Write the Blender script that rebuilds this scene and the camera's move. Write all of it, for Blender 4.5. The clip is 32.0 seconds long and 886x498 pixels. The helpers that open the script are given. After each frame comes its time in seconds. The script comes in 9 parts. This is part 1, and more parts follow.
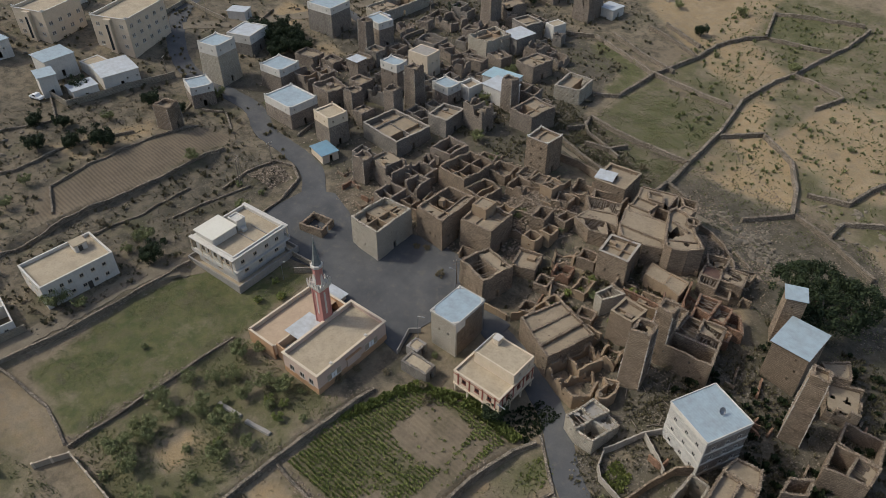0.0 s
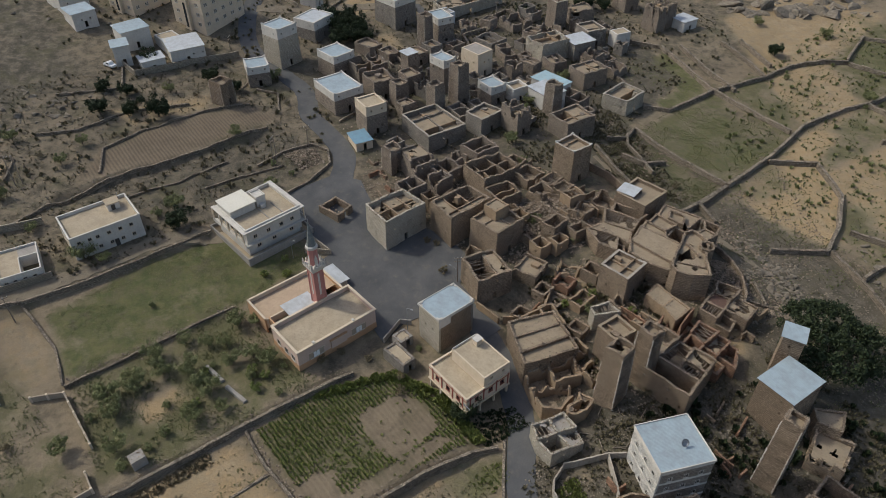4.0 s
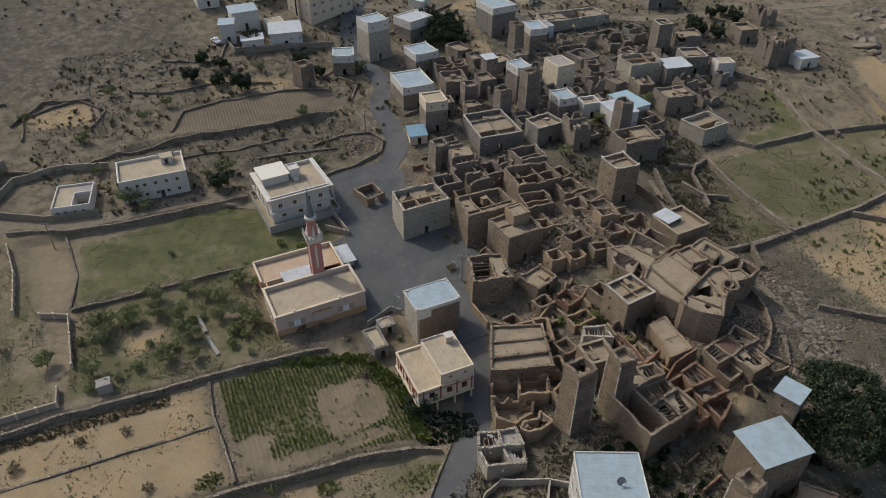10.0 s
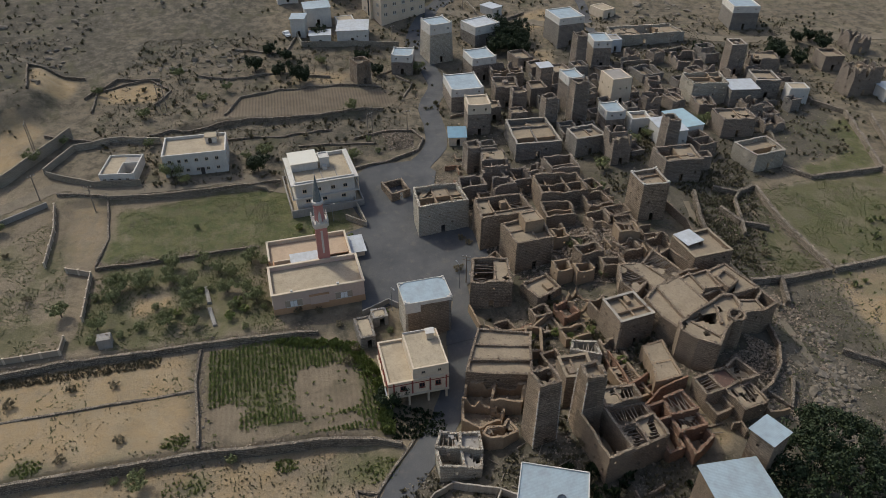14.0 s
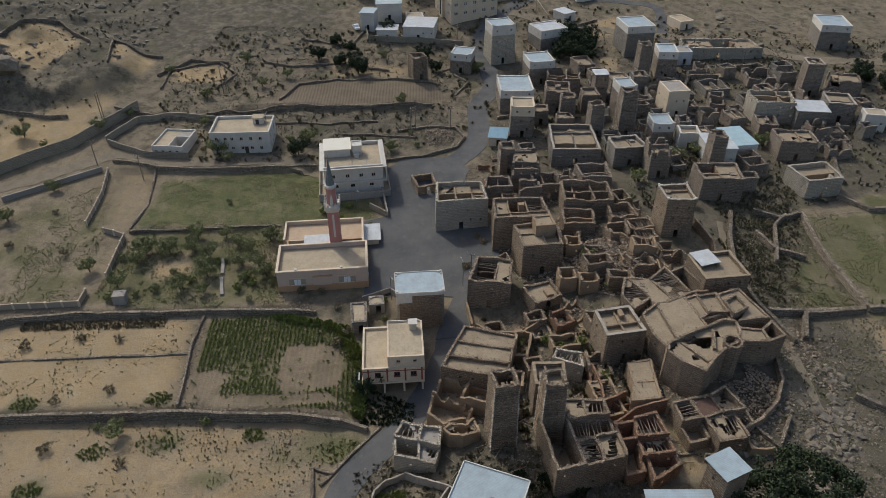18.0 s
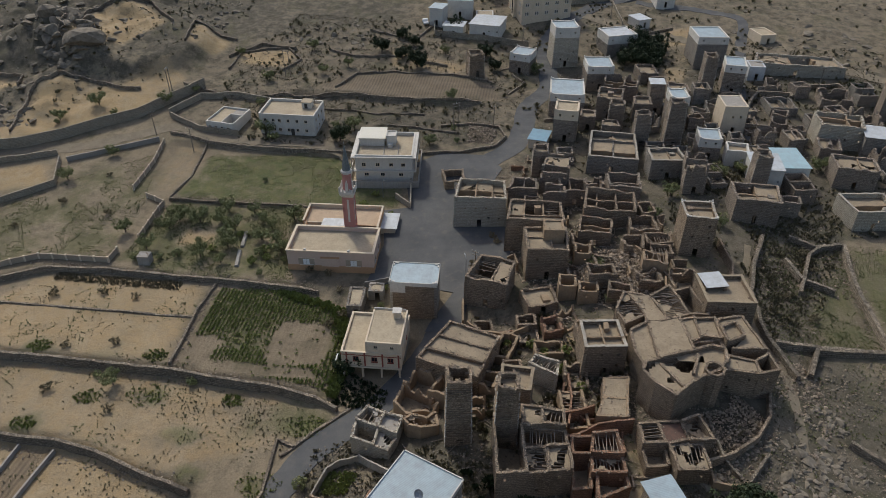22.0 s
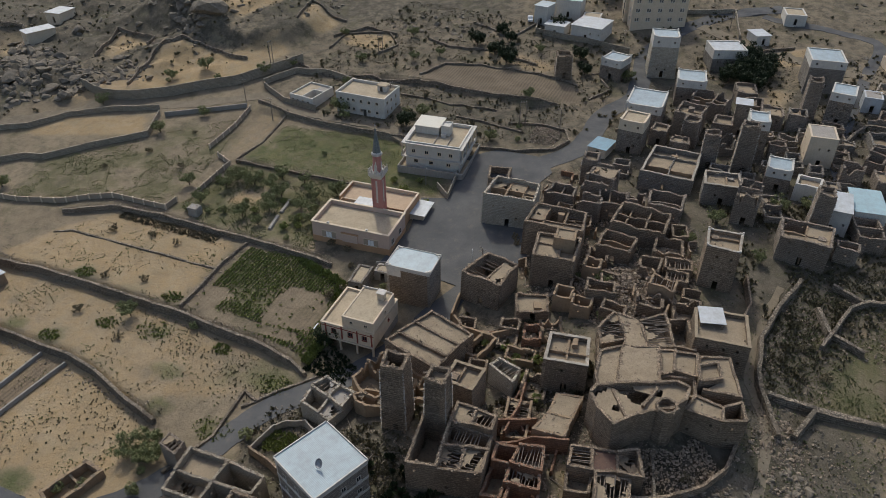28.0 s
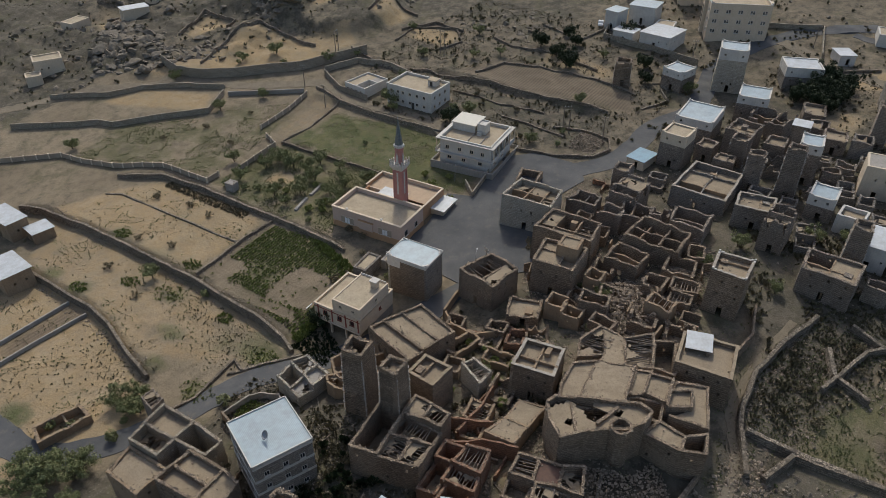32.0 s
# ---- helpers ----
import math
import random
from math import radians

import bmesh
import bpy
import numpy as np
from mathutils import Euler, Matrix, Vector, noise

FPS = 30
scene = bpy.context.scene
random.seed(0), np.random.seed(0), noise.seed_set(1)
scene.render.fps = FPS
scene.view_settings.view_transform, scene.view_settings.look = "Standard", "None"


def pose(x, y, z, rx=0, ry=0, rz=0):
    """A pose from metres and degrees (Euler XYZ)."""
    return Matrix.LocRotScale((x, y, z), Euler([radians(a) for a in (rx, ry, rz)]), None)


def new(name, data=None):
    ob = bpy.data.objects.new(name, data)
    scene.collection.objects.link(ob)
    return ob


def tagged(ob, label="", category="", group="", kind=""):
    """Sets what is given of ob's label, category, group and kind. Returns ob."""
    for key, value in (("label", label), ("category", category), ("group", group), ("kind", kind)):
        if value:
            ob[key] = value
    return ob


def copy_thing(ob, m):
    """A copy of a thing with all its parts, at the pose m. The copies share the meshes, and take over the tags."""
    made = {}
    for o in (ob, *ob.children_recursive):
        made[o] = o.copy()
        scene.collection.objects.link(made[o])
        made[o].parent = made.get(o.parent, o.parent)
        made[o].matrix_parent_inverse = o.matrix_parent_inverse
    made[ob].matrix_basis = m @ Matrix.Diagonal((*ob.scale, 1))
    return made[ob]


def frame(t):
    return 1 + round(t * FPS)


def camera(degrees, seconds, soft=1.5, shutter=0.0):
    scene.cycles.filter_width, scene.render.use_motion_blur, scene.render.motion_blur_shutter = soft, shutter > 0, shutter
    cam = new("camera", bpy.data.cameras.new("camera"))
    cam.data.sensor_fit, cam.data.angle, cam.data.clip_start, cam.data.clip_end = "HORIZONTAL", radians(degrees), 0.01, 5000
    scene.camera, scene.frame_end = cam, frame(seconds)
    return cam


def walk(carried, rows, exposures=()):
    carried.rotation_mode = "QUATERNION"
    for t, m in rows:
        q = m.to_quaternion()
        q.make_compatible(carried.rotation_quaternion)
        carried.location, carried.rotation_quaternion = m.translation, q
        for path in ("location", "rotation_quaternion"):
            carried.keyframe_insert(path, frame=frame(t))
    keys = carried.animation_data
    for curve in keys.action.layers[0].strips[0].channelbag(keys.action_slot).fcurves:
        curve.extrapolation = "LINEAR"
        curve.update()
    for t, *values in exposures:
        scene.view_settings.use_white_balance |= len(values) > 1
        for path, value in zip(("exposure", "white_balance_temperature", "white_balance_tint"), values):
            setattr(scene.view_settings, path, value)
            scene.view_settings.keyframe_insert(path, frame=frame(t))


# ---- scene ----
cam = camera(64.2, 32.0, soft=0.7)
# seconds, eye x, y, z in metres, yaw, pitch, roll in degrees
ROWS = [
    (0, 6.28, -4.96, 109.15, 43.88, -39.51, 0.03),
    (0.5, 8.18, -3.24, 109.24, 45.13, -39.54, 0.03),
    (1, 10.09, -1.51, 109.29, 46.38, -39.56, 0.01),
    (1.5, 11.97, 0.27, 109.28, 47.64, -39.55, 0.02),
    (2, 13.75, 2.06, 109.31, 48.87, -39.57, -0.01),
    (2.5, 15.53, 3.9, 109.36, 50.1, -39.58, -0.02),
    (3, 17.27, 5.81, 109.4, 51.37, -39.6, -0.02),
    (3.5, 18.95, 7.72, 109.42, 52.57, -39.61, -0.05),
    (5.5, 25.37, 15.85, 108.38, 57.61, -39.39, -0.04),
    (6, 26.89, 17.98, 107.46, 58.89, -39.13, -0.02),
    (6.5, 28.25, 20.15, 106.6, 60.15, -38.91, -0.02),
    (7, 29.62, 22.36, 105.77, 61.33, -38.67, 0.01),
    (7.5, 30.96, 24.58, 104.87, 62.54, -38.39, 0.01),
    (8, 32.2, 26.76, 104.06, 63.79, -38.17, 0),
    (8.5, 33.47, 29.02, 103.24, 65.04, -37.92, 0.01),
    (9, 34.61, 31.33, 102.5, 66.28, -37.71, 0.01),
    (9.5, 35.78, 33.62, 101.72, 67.53, -37.48, 0),
    (10, 36.83, 35.96, 101.02, 68.76, -37.28, -0.01),
    (10.5, 37.87, 38.36, 100.29, 70.01, -37.03, 0),
    (11, 38.83, 40.69, 99.7, 71.23, -36.84, -0.02),
    (11.5, 39.78, 43.12, 99.19, 72.5, -36.66, 0.01),
    (12, 40.63, 45.49, 98.75, 73.74, -36.52, 0.02),
    (12.5, 41.47, 47.97, 98.29, 75.05, -36.38, 0.03),
    (13, 42.21, 50.38, 97.96, 76.27, -36.26, 0.04),
    (13.5, 42.89, 52.76, 97.58, 77.44, -36.15, 0.01),
    (14, 43.57, 55.24, 97.1, 78.74, -36.01, 0.03),
    (14.5, 44.19, 57.72, 96.62, 79.97, -35.85, 0.02),
    (16.5, 46.08, 67.62, 95.25, 84.93, -35.5, 0.03),
    (17, 46.43, 70.12, 95.04, 86.17, -35.47, 0.03),
    (17.5, 46.71, 72.68, 94.83, 87.45, -35.44, 0.05),
    (18, 46.9, 75.2, 94.73, 88.7, -35.44, 0.04),
    (18.5, 47.1, 77.76, 94.54, 89.94, -35.38, 0.01),
    (19, 47.23, 80.27, 94.54, 91.18, -35.39, 0.01),
    (19.5, 47.29, 82.86, 94.55, 92.45, -35.43, 0),
    (20, 47.31, 85.4, 94.24, 93.72, -35.39, -0.02),
    (20.5, 47.23, 87.97, 93.93, 94.98, -35.27, -0.01),
    (21, 47.12, 90.51, 93.89, 96.21, -35.31, -0.03),
    (21.5, 46.95, 93.1, 93.89, 97.48, -35.35, -0.03),
    (22, 46.72, 95.63, 93.91, 98.73, -35.39, -0.04),
    (22.5, 46.47, 98.16, 93.88, 99.98, -35.4, -0.05),
    (23, 46.14, 100.71, 93.84, 101.23, -35.43, -0.04),
    (23.5, 45.75, 103.24, 93.81, 102.45, -35.44, -0.05),
    (24, 45.29, 105.73, 93.82, 103.72, -35.48, -0.05),
    (24.5, 44.78, 108.24, 93.77, 104.97, -35.5, -0.05),
    (25, 44.22, 110.72, 93.77, 106.24, -35.53, -0.04),
    (25.5, 43.6, 113.17, 93.76, 107.47, -35.55, -0.04),
    (27.5, 40.55, 123.02, 93.78, 112.52, -35.65, 0.01),
    (28, 39.67, 125.4, 93.78, 113.79, -35.68, 0.02),
    (28.5, 38.72, 127.77, 93.78, 115.09, -35.71, 0.02),
    (29, 37.74, 130.1, 93.8, 116.31, -35.73, 0.02),
    (29.5, 36.7, 132.43, 93.78, 117.53, -35.73, 0.02),
    (30, 35.64, 134.73, 93.77, 118.79, -35.75, 0.02),
    (30.5, 34.49, 137, 93.76, 120.09, -35.76, 0.03),
    (31, 33.31, 139.22, 93.76, 121.34, -35.77, 0.02),
    (31.5, 32.05, 141.43, 93.77, 122.56, -35.78, 0.03),
    (32, 30.78, 143.62, 93.78, 123.76, -35.79, 0.01),
]
walk(cam, [(t, pose(x, y, z, 90 + pitch, roll, yaw)) for t, x, y, z, yaw, pitch, roll in ROWS])
scene.view_settings.exposure = -0.07

# ---- light ----
SUN_TO = Vector((-0.82, -0.57, 1.0)).normalized()
world = bpy.data.worlds.new("sky")
scene.world = world
world.use_nodes = True
wn = world.node_tree
sky = wn.nodes.new("ShaderNodeTexSky")
sky.sky_type, sky.sun_disc = "NISHITA", False
sky.sun_elevation = math.asin(SUN_TO.z)
sky.sun_rotation = math.atan2(SUN_TO.x, SUN_TO.y)
sky.dust_density, sky.air_density = 3.0, 1.0
wn.nodes["Background"].inputs[1].default_value = 0.15
wn.links.new(sky.outputs[0], wn.nodes["Background"].inputs[0])
sun = new("sun", bpy.data.lights.new("sun", "SUN"))
sun.data.energy, sun.data.angle, sun.data.color = 2.0, radians(4.0), (0.93, 0.945, 0.875)
sun.matrix_world = Matrix.Translation((0, 0, 150)) @ SUN_TO.to_track_quat("Z", "Y").to_matrix().to_4x4()


# ---- materials ----
def material(name, rough=0.9, metal=0.0):
    m = bpy.data.materials.new(name)
    m.use_nodes = True
    b = m.node_tree.nodes["Principled BSDF"]
    b.inputs["Roughness"].default_value, b.inputs["Metallic"].default_value = rough, metal
    b.inputs["Specular IOR Level"].default_value = 0.25
    return m, m.node_tree, b


def node(nt, kind, **sets):
    n = nt.nodes.new(kind)
    for key, value in sets.items():
        n.inputs[key.replace("_", " ")].default_value = value
    return n


def mix(nt, fac, a, b, blend="MIX"):
    n = nt.nodes.new("ShaderNodeMix")
    n.data_type, n.blend_type = "RGBA", blend
    for slot, v in ((0, fac), (6, a), (7, b)):
        if isinstance(v, bpy.types.NodeSocket):
            nt.links.new(v, n.inputs[slot])
        else:
            n.inputs[slot].default_value = v if slot == 0 else (*v, 1)
    return n.outputs[2]


def ramp(nt, v, lo, hi, a=0.0, b=1.0):
    n = nt.nodes.new("ShaderNodeMapRange")
    n.inputs[1].default_value, n.inputs[2].default_value, n.inputs[3].default_value, n.inputs[4].default_value = lo, hi, a, b
    nt.links.new(v, n.inputs[0])
    return n.outputs[0]


def calc(nt, op, a, b=0.0):
    n = nt.nodes.new("ShaderNodeMath")
    n.operation = op
    for i, v in enumerate((a, b)):
        if isinstance(v, bpy.types.NodeSocket):
            nt.links.new(v, n.inputs[i])
        else:
            n.inputs[i].default_value = v
    return n.outputs[0]


def coords(nt, scale=(1, 1, 1), where="Object"):
    c, s = nt.nodes.new("ShaderNodeTexCoord"), nt.nodes.new("ShaderNodeMapping")
    nt.links.new(c.outputs[where], s.inputs[0])
    s.inputs["Scale"].default_value = scale
    return s.outputs[0]


def noise_tex(nt, scale, at, detail=4.0, rough=0.6):
    n = node(nt, "ShaderNodeTexNoise", Scale=scale, Detail=detail, Roughness=rough)
    nt.links.new(at, n.inputs["Vector"])
    return n.outputs[0]


def bump(nt, b, height, strength, dist):
    n = node(nt, "ShaderNodeBump", Strength=strength, Distance=dist)
    nt.links.new(height, n.inputs["Height"])
    nt.links.new(n.outputs[0], b.inputs["Normal"])


def masonry(name, dark, light, joint, cell=(2.8, 2.8, 5.2), strength=0.8):
    """Rubble stone laid in rough courses."""
    m, nt, b = material(name, 0.95)
    at = coords(nt, cell)
    warp = noise_tex(nt, 1.3, at, 2)
    add = nt.nodes.new("ShaderNodeVectorMath")
    add.operation = "MULTIPLY_ADD"
    add.inputs[1].default_value = (0.35, 0.35, 0.35)
    nt.links.new(warp, add.inputs[0]), nt.links.new(at, add.inputs[2])
    v1, v2 = nt.nodes.new("ShaderNodeTexVoronoi"), nt.nodes.new("ShaderNodeTexVoronoi")
    v2.feature = "DISTANCE_TO_EDGE"
    for v in (v1, v2):
        v.inputs["Scale"].default_value = 1.0
        nt.links.new(add.outputs[0], v.inputs["Vector"])
    sep = nt.nodes.new("ShaderNodeSeparateColor")
    nt.links.new(v1.outputs["Color"], sep.inputs[0])
    stone = mix(nt, sep.outputs[0], dark, light)
    big = noise_tex(nt, 0.35, coords(nt), 5)
    info = nt.nodes.new("ShaderNodeObjectInfo")
    stone = mix(nt, ramp(nt, big, 0.35, 0.7, 0.0, 0.75), stone, light)
    stone = mix(nt, calc(nt, "MULTIPLY", info.outputs["Random"], 0.45), stone, dark)
    course = node(nt, "ShaderNodeTexWave", Scale=0.75, Distortion=1.6, Detail=3.0)
    course.bands_direction = "Z"
    nt.links.new(coords(nt), course.inputs["Vector"])
    gap = calc(nt, "MULTIPLY", ramp(nt, v2.outputs["Distance"], 0.0, 0.12, 1.0, 0.0), 0.7)
    gap = calc(nt, "MAXIMUM", gap, calc(nt, "MULTIPLY", ramp(nt, course.outputs["Fac"], 0.0, 0.4, 0.8, 0.0), ramp(nt, noise_tex(nt, 0.8, coords(nt), 3), 0.35, 0.65, 0.25, 1.0)))
    col = mix(nt, gap, stone, joint)
    nt.links.new(col, b.inputs["Base Color"])
    bump(nt, b, calc(nt, "SUBTRACT", sep.outputs[1], calc(nt, "MULTIPLY", gap, 1.6)), strength, 0.12)
    return m


def plaster(name, base, stain, rough=0.85, amount=0.55, streak=True, grain=0.25):
    """Painted or mud plaster with blotches and rain streaks."""
    m, nt, b = material(name, rough)
    at = coords(nt)
    blotch = ramp(nt, noise_tex(nt, 0.45, at, 6, 0.65), 0.42, 0.75, 0.0, amount)
    col = mix(nt, blotch, base, stain)
    if streak:
        run = ramp(nt, noise_tex(nt, 1.0, coords(nt, (2.6, 2.6, 0.16)), 4), 0.5, 0.8, 0.0, amount * 0.7)
        col = mix(nt, run, col, stain)
    col = mix(nt, ramp(nt, noise_tex(nt, 2.3, at, 6, 0.78), 0.5, 0.66, 0.0, amount * 0.7), col, tuple(c * 0.8 for c in stain))
    fine = noise_tex(nt, 7.0, at, 5, 0.7)
    col = mix(nt, ramp(nt, fine, 0.3, 0.75, 0.0, grain), col, tuple(c * 0.55 for c in stain))
    info = nt.nodes.new("ShaderNodeObjectInfo")
    col = mix(nt, calc(nt, "MULTIPLY", info.outputs["Random"], 0.25), col, stain)
    nt.links.new(col, b.inputs["Base Color"])
    bump(nt, b, fine, 0.5, 0.04)
    return m


def sheet_metal(name, base, dirt, pitch=0.25, axis="X"):
    """Corrugated painted roofing sheet."""
    m, nt, b = material(name, 0.45, 0.0)
    at = coords(nt)
    wave = node(nt, "ShaderNodeTexWave", Scale=1.0 / pitch / 3.1)
    wave.bands_direction = axis
    nt.links.new(at, wave.inputs["Vector"])
    spots = ramp(nt, noise_tex(nt, 0.5, at, 6, 0.7), 0.4, 0.68, 0.0, 0.75)
    col = mix(nt, spots, base, dirt)
    col = mix(nt, ramp(nt, noise_tex(nt, 0.7, coords(nt, (0.2, 2.2, 1) if axis == "X" else (2.2, 0.2, 1)), 4), 0.5, 0.8, 0, 0.35), col, dirt)
    col = mix(nt, calc(nt, "MULTIPLY", wave.outputs["Fac"], 0.12), col, dirt)
    nt.links.new(col, b.inputs["Base Color"])
    bump(nt, b, wave.outputs["Fac"], 0.3, 0.03)
    return m


def leaf(name, a, b_col):
    m, nt, b = material(name, 0.7)
    geo = nt.nodes.new("ShaderNodeNewGeometry")
    info = nt.nodes.new("ShaderNodeObjectInfo")
    col = mix(nt, geo.outputs["Random Per Island"], a, b_col)
    col = mix(nt, calc(nt, "MULTIPLY", info.outputs["Random"], 0.4), col, a)
    nt.links.new(col, b.inputs["Base Color"])
    return m


def ground_material():
    m, nt, b = material("ground_soil", 0.97)
    at = coords(nt)
    zone = nt.nodes.new("ShaderNodeAttribute")
    zone.attribute_name = "zone"
    zs = nt.nodes.new("ShaderNodeSeparateColor")
    nt.links.new(zone.outputs["Color"], zs.inputs[0])
    n1, n2, n3 = noise_tex(nt, 0.045, at, 6, 0.6), noise_tex(nt, 0.32, at, 6, 0.7), noise_tex(nt, 2.4, at, 5, 0.7)
    n4 = noise_tex(nt, 0.11, at, 9, 0.72)
    soil = mix(nt, ramp(nt, n1, 0.35, 0.65), (0.225, 0.175, 0.115), (0.305, 0.24, 0.158))
    soil = mix(nt, ramp(nt, n2, 0.48, 0.7, 0, 0.75), soil, (0.125, 0.102, 0.066))
    sand = mix(nt, ramp(nt, n2, 0.35, 0.7), (0.47, 0.335, 0.178), (0.34, 0.238, 0.126))
    # Dark scrub tone; also paints cloud shade on the eastern ground.
    scrub = mix(nt, ramp(nt, n2, 0.4, 0.62), (0.145, 0.122, 0.09), (0.062, 0.056, 0.038))
    scrub = mix(nt, ramp(nt, n3, 0.55, 0.7, 0, 0.6), scrub, (0.23, 0.195, 0.15))
    grass = mix(nt, ramp(nt, n2, 0.4, 0.66), (0.075, 0.092, 0.028), (0.155, 0.145, 0.058))
    grass = mix(nt, ramp(nt, n3, 0.5, 0.75, 0, 0.6), grass, (0.05, 0.064, 0.02))
    grass = mix(nt, ramp(nt, n4, 0.54, 0.66, 0, 0.55), grass, (0.20, 0.165, 0.085))

    def patchy(v, soft=0.5, by=None, amount=1.3):
        return ramp(nt, calc(nt, "ADD", v, calc(nt, "MULTIPLY", calc(nt, "SUBTRACT", by or n2, 0.5), amount)), 0.5 - soft * 0.5, 0.5 + soft * 0.5)

    col = mix(nt, patchy(zs.outputs[1]), soil, sand)
    col = mix(nt, patchy(zs.outputs[2]), col, scrub)
    col = mix(nt, patchy(zs.outputs[0], 0.45, n4, 2.0), col, grass)
    col = mix(nt, calc(nt, "MULTIPLY", zs.outputs[1], ramp(nt, noise_tex(nt, 0.22, at, 8, 0.7), 0.48, 0.66, 0, 0.8)), col, (0.54, 0.42, 0.27))
    bare = ramp(nt, zs.outputs[1], 0.1, 0.6, 1.0, 0.35)
    col = mix(nt, calc(nt, "MULTIPLY", bare, ramp(nt, n4, 0.52, 0.62, 0, 0.6)), col, (0.105, 0.098, 0.05))
    col = mix(nt, calc(nt, "MULTIPLY", bare, ramp(nt, noise_tex(nt, 0.19, at, 9, 0.75), 0.55, 0.63, 0, 0.5)), col, (0.10, 0.085, 0.06))
    furrow = node(nt, "ShaderNodeTexWave", Scale=0.33, Distortion=1.2, Detail=2.0)
    furrow.bands_direction = "Y"
    nt.links.new(at, furrow.inputs["Vector"])
    till = mix(nt, ramp(nt, furrow.outputs["Fac"], 0.2, 0.8), (0.115, 0.085, 0.06), (0.185, 0.14, 0.095))
    col = mix(nt, zone.outputs["Alpha"], col, till)
    col = mix(nt, ramp(nt, n3, 0.60, 0.72, 0, 0.45), col, (0.42, 0.36, 0.29))
    col = mix(nt, calc(nt, "MULTIPLY", bare, ramp(nt, noise_tex(nt, 0.9, at, 5, 0.75), 0.55, 0.7, 0, 0.5)), col, (0.10, 0.08, 0.052))
    col = mix(nt, ramp(nt, noise_tex(nt, 6.0, at, 4, 0.75), 0.35, 0.65, 0.45, 0.0), col, (0.08, 0.065, 0.045))
    nt.links.new(col, b.inputs["Base Color"])
    bump(nt, b, calc(nt, "ADD", n3, calc(nt, "MULTIPLY", n2, 2.0)), 0.6, 0.25)
    return m


def plain(name, a, b_col, rough=0.8, scale=3.0, metal=0.0):
    m, nt, b = material(name, rough, metal)
    n = noise_tex(nt, scale, coords(nt), 5, 0.65)
    nt.links.new(mix(nt, ramp(nt, n, 0.3, 0.7), a, b_col), b.inputs["Base Color"])
    bump(nt, b, n, 0.3, 0.03)
    return m


def asphalt_material():
    m, nt, b = material("asphalt", 0.9)
    at = coords(nt)
    n1, n2 = noise_tex(nt, 0.12, at, 6, 0.6), noise_tex(nt, 5.0, at, 4)
    col = mix(nt, ramp(nt, n1, 0.35, 0.68), (0.082, 0.082, 0.083), (0.13, 0.126, 0.12))
    col = mix(nt, ramp(nt, noise_tex(nt, 0.5, at, 6), 0.55, 0.75, 0, 0.5), col, (0.19, 0.165, 0.13))
    col = mix(nt, ramp(nt, n2, 0.35, 0.7, 0, 0.3), col, (0.04, 0.04, 0.042))
    nt.links.new(col, b.inputs["Base Color"])
    bump(nt, b, n2, 0.3, 0.02)
    return m


GROUND, ASPHALT = ground_material(), asphalt_material()
STONE = masonry("brown_rubble_masonry", (0.185, 0.135, 0.093), (0.50, 0.38, 0.265), (0.075, 0.056, 0.04))
# The brown masonry greyed, with distance haze painted into its colour.
STONE_HAZED = masonry("hazed_rubble_masonry", (0.215, 0.17, 0.13), (0.46, 0.375, 0.295), (0.09, 0.073, 0.058))
STONE_RED = masonry("reddish_rubble_masonry", (0.22, 0.122, 0.078), (0.44, 0.265, 0.17), (0.09, 0.056, 0.039))
STONE_GREY = masonry("grey_rubble_masonry", (0.21, 0.182, 0.152), (0.43, 0.38, 0.32), (0.095, 0.083, 0.07))
STONE_PALE = masonry("whitewashed_rubble_masonry", (0.42, 0.365, 0.285), (0.64, 0.57, 0.455), (0.20, 0.17, 0.13))
STONE_TAN = masonry("pale_tan_rubble_masonry", (0.30, 0.25, 0.185), (0.52, 0.45, 0.345), (0.13, 0.105, 0.08))
FIELDSTONE = masonry("dry_fieldstone", (0.15, 0.12, 0.088), (0.46, 0.375, 0.28), (0.03, 0.025, 0.02), (2.4, 2.4, 3.2), 1.0)
MUD = plaster("mud_roof_plaster", (0.38, 0.30, 0.205), (0.22, 0.17, 0.115), 0.97, 0.7, False, 0.45)
MUDWALL = plaster("mud_wall_plaster", (0.36, 0.26, 0.165), (0.21, 0.15, 0.098), 0.97, 0.7)
WHITE = plaster("aged_white_paint", (0.66, 0.62, 0.55), (0.40, 0.36, 0.31), 0.8, 0.5)
LIMED = masonry("limewashed_stone_front", (0.52, 0.49, 0.44), (0.72, 0.69, 0.63), (0.34, 0.31, 0.27))
LIMEWASH = plaster("worn_limewash", (0.43, 0.385, 0.32), (0.24, 0.195, 0.15), 0.9, 0.8)
CREAM = plaster("cream_wall_paint", (0.68, 0.565, 0.42), (0.44, 0.35, 0.25), 0.8, 0.4)
PINKISH = plaster("pale_pink_wall_paint", (0.62, 0.465, 0.37), (0.45, 0.34, 0.28), 0.8, 0.35)
ORANGE = plaster("ochre_wall_paint", (0.52, 0.31, 0.17), (0.36, 0.22, 0.13), 0.85, 0.4)
BRICKPINK = plaster("brick_pink_paint", (0.50, 0.235, 0.20), (0.38, 0.17, 0.14), 0.8, 0.4)
REDPAINT = plain("brick_red_paint", (0.30, 0.085, 0.06), (0.22, 0.06, 0.045), 0.7)
ROOFTAN = plaster("dusty_cement_roof", (0.49, 0.40, 0.28), (0.28, 0.225, 0.155), 0.95, 0.7, False, 0.35)
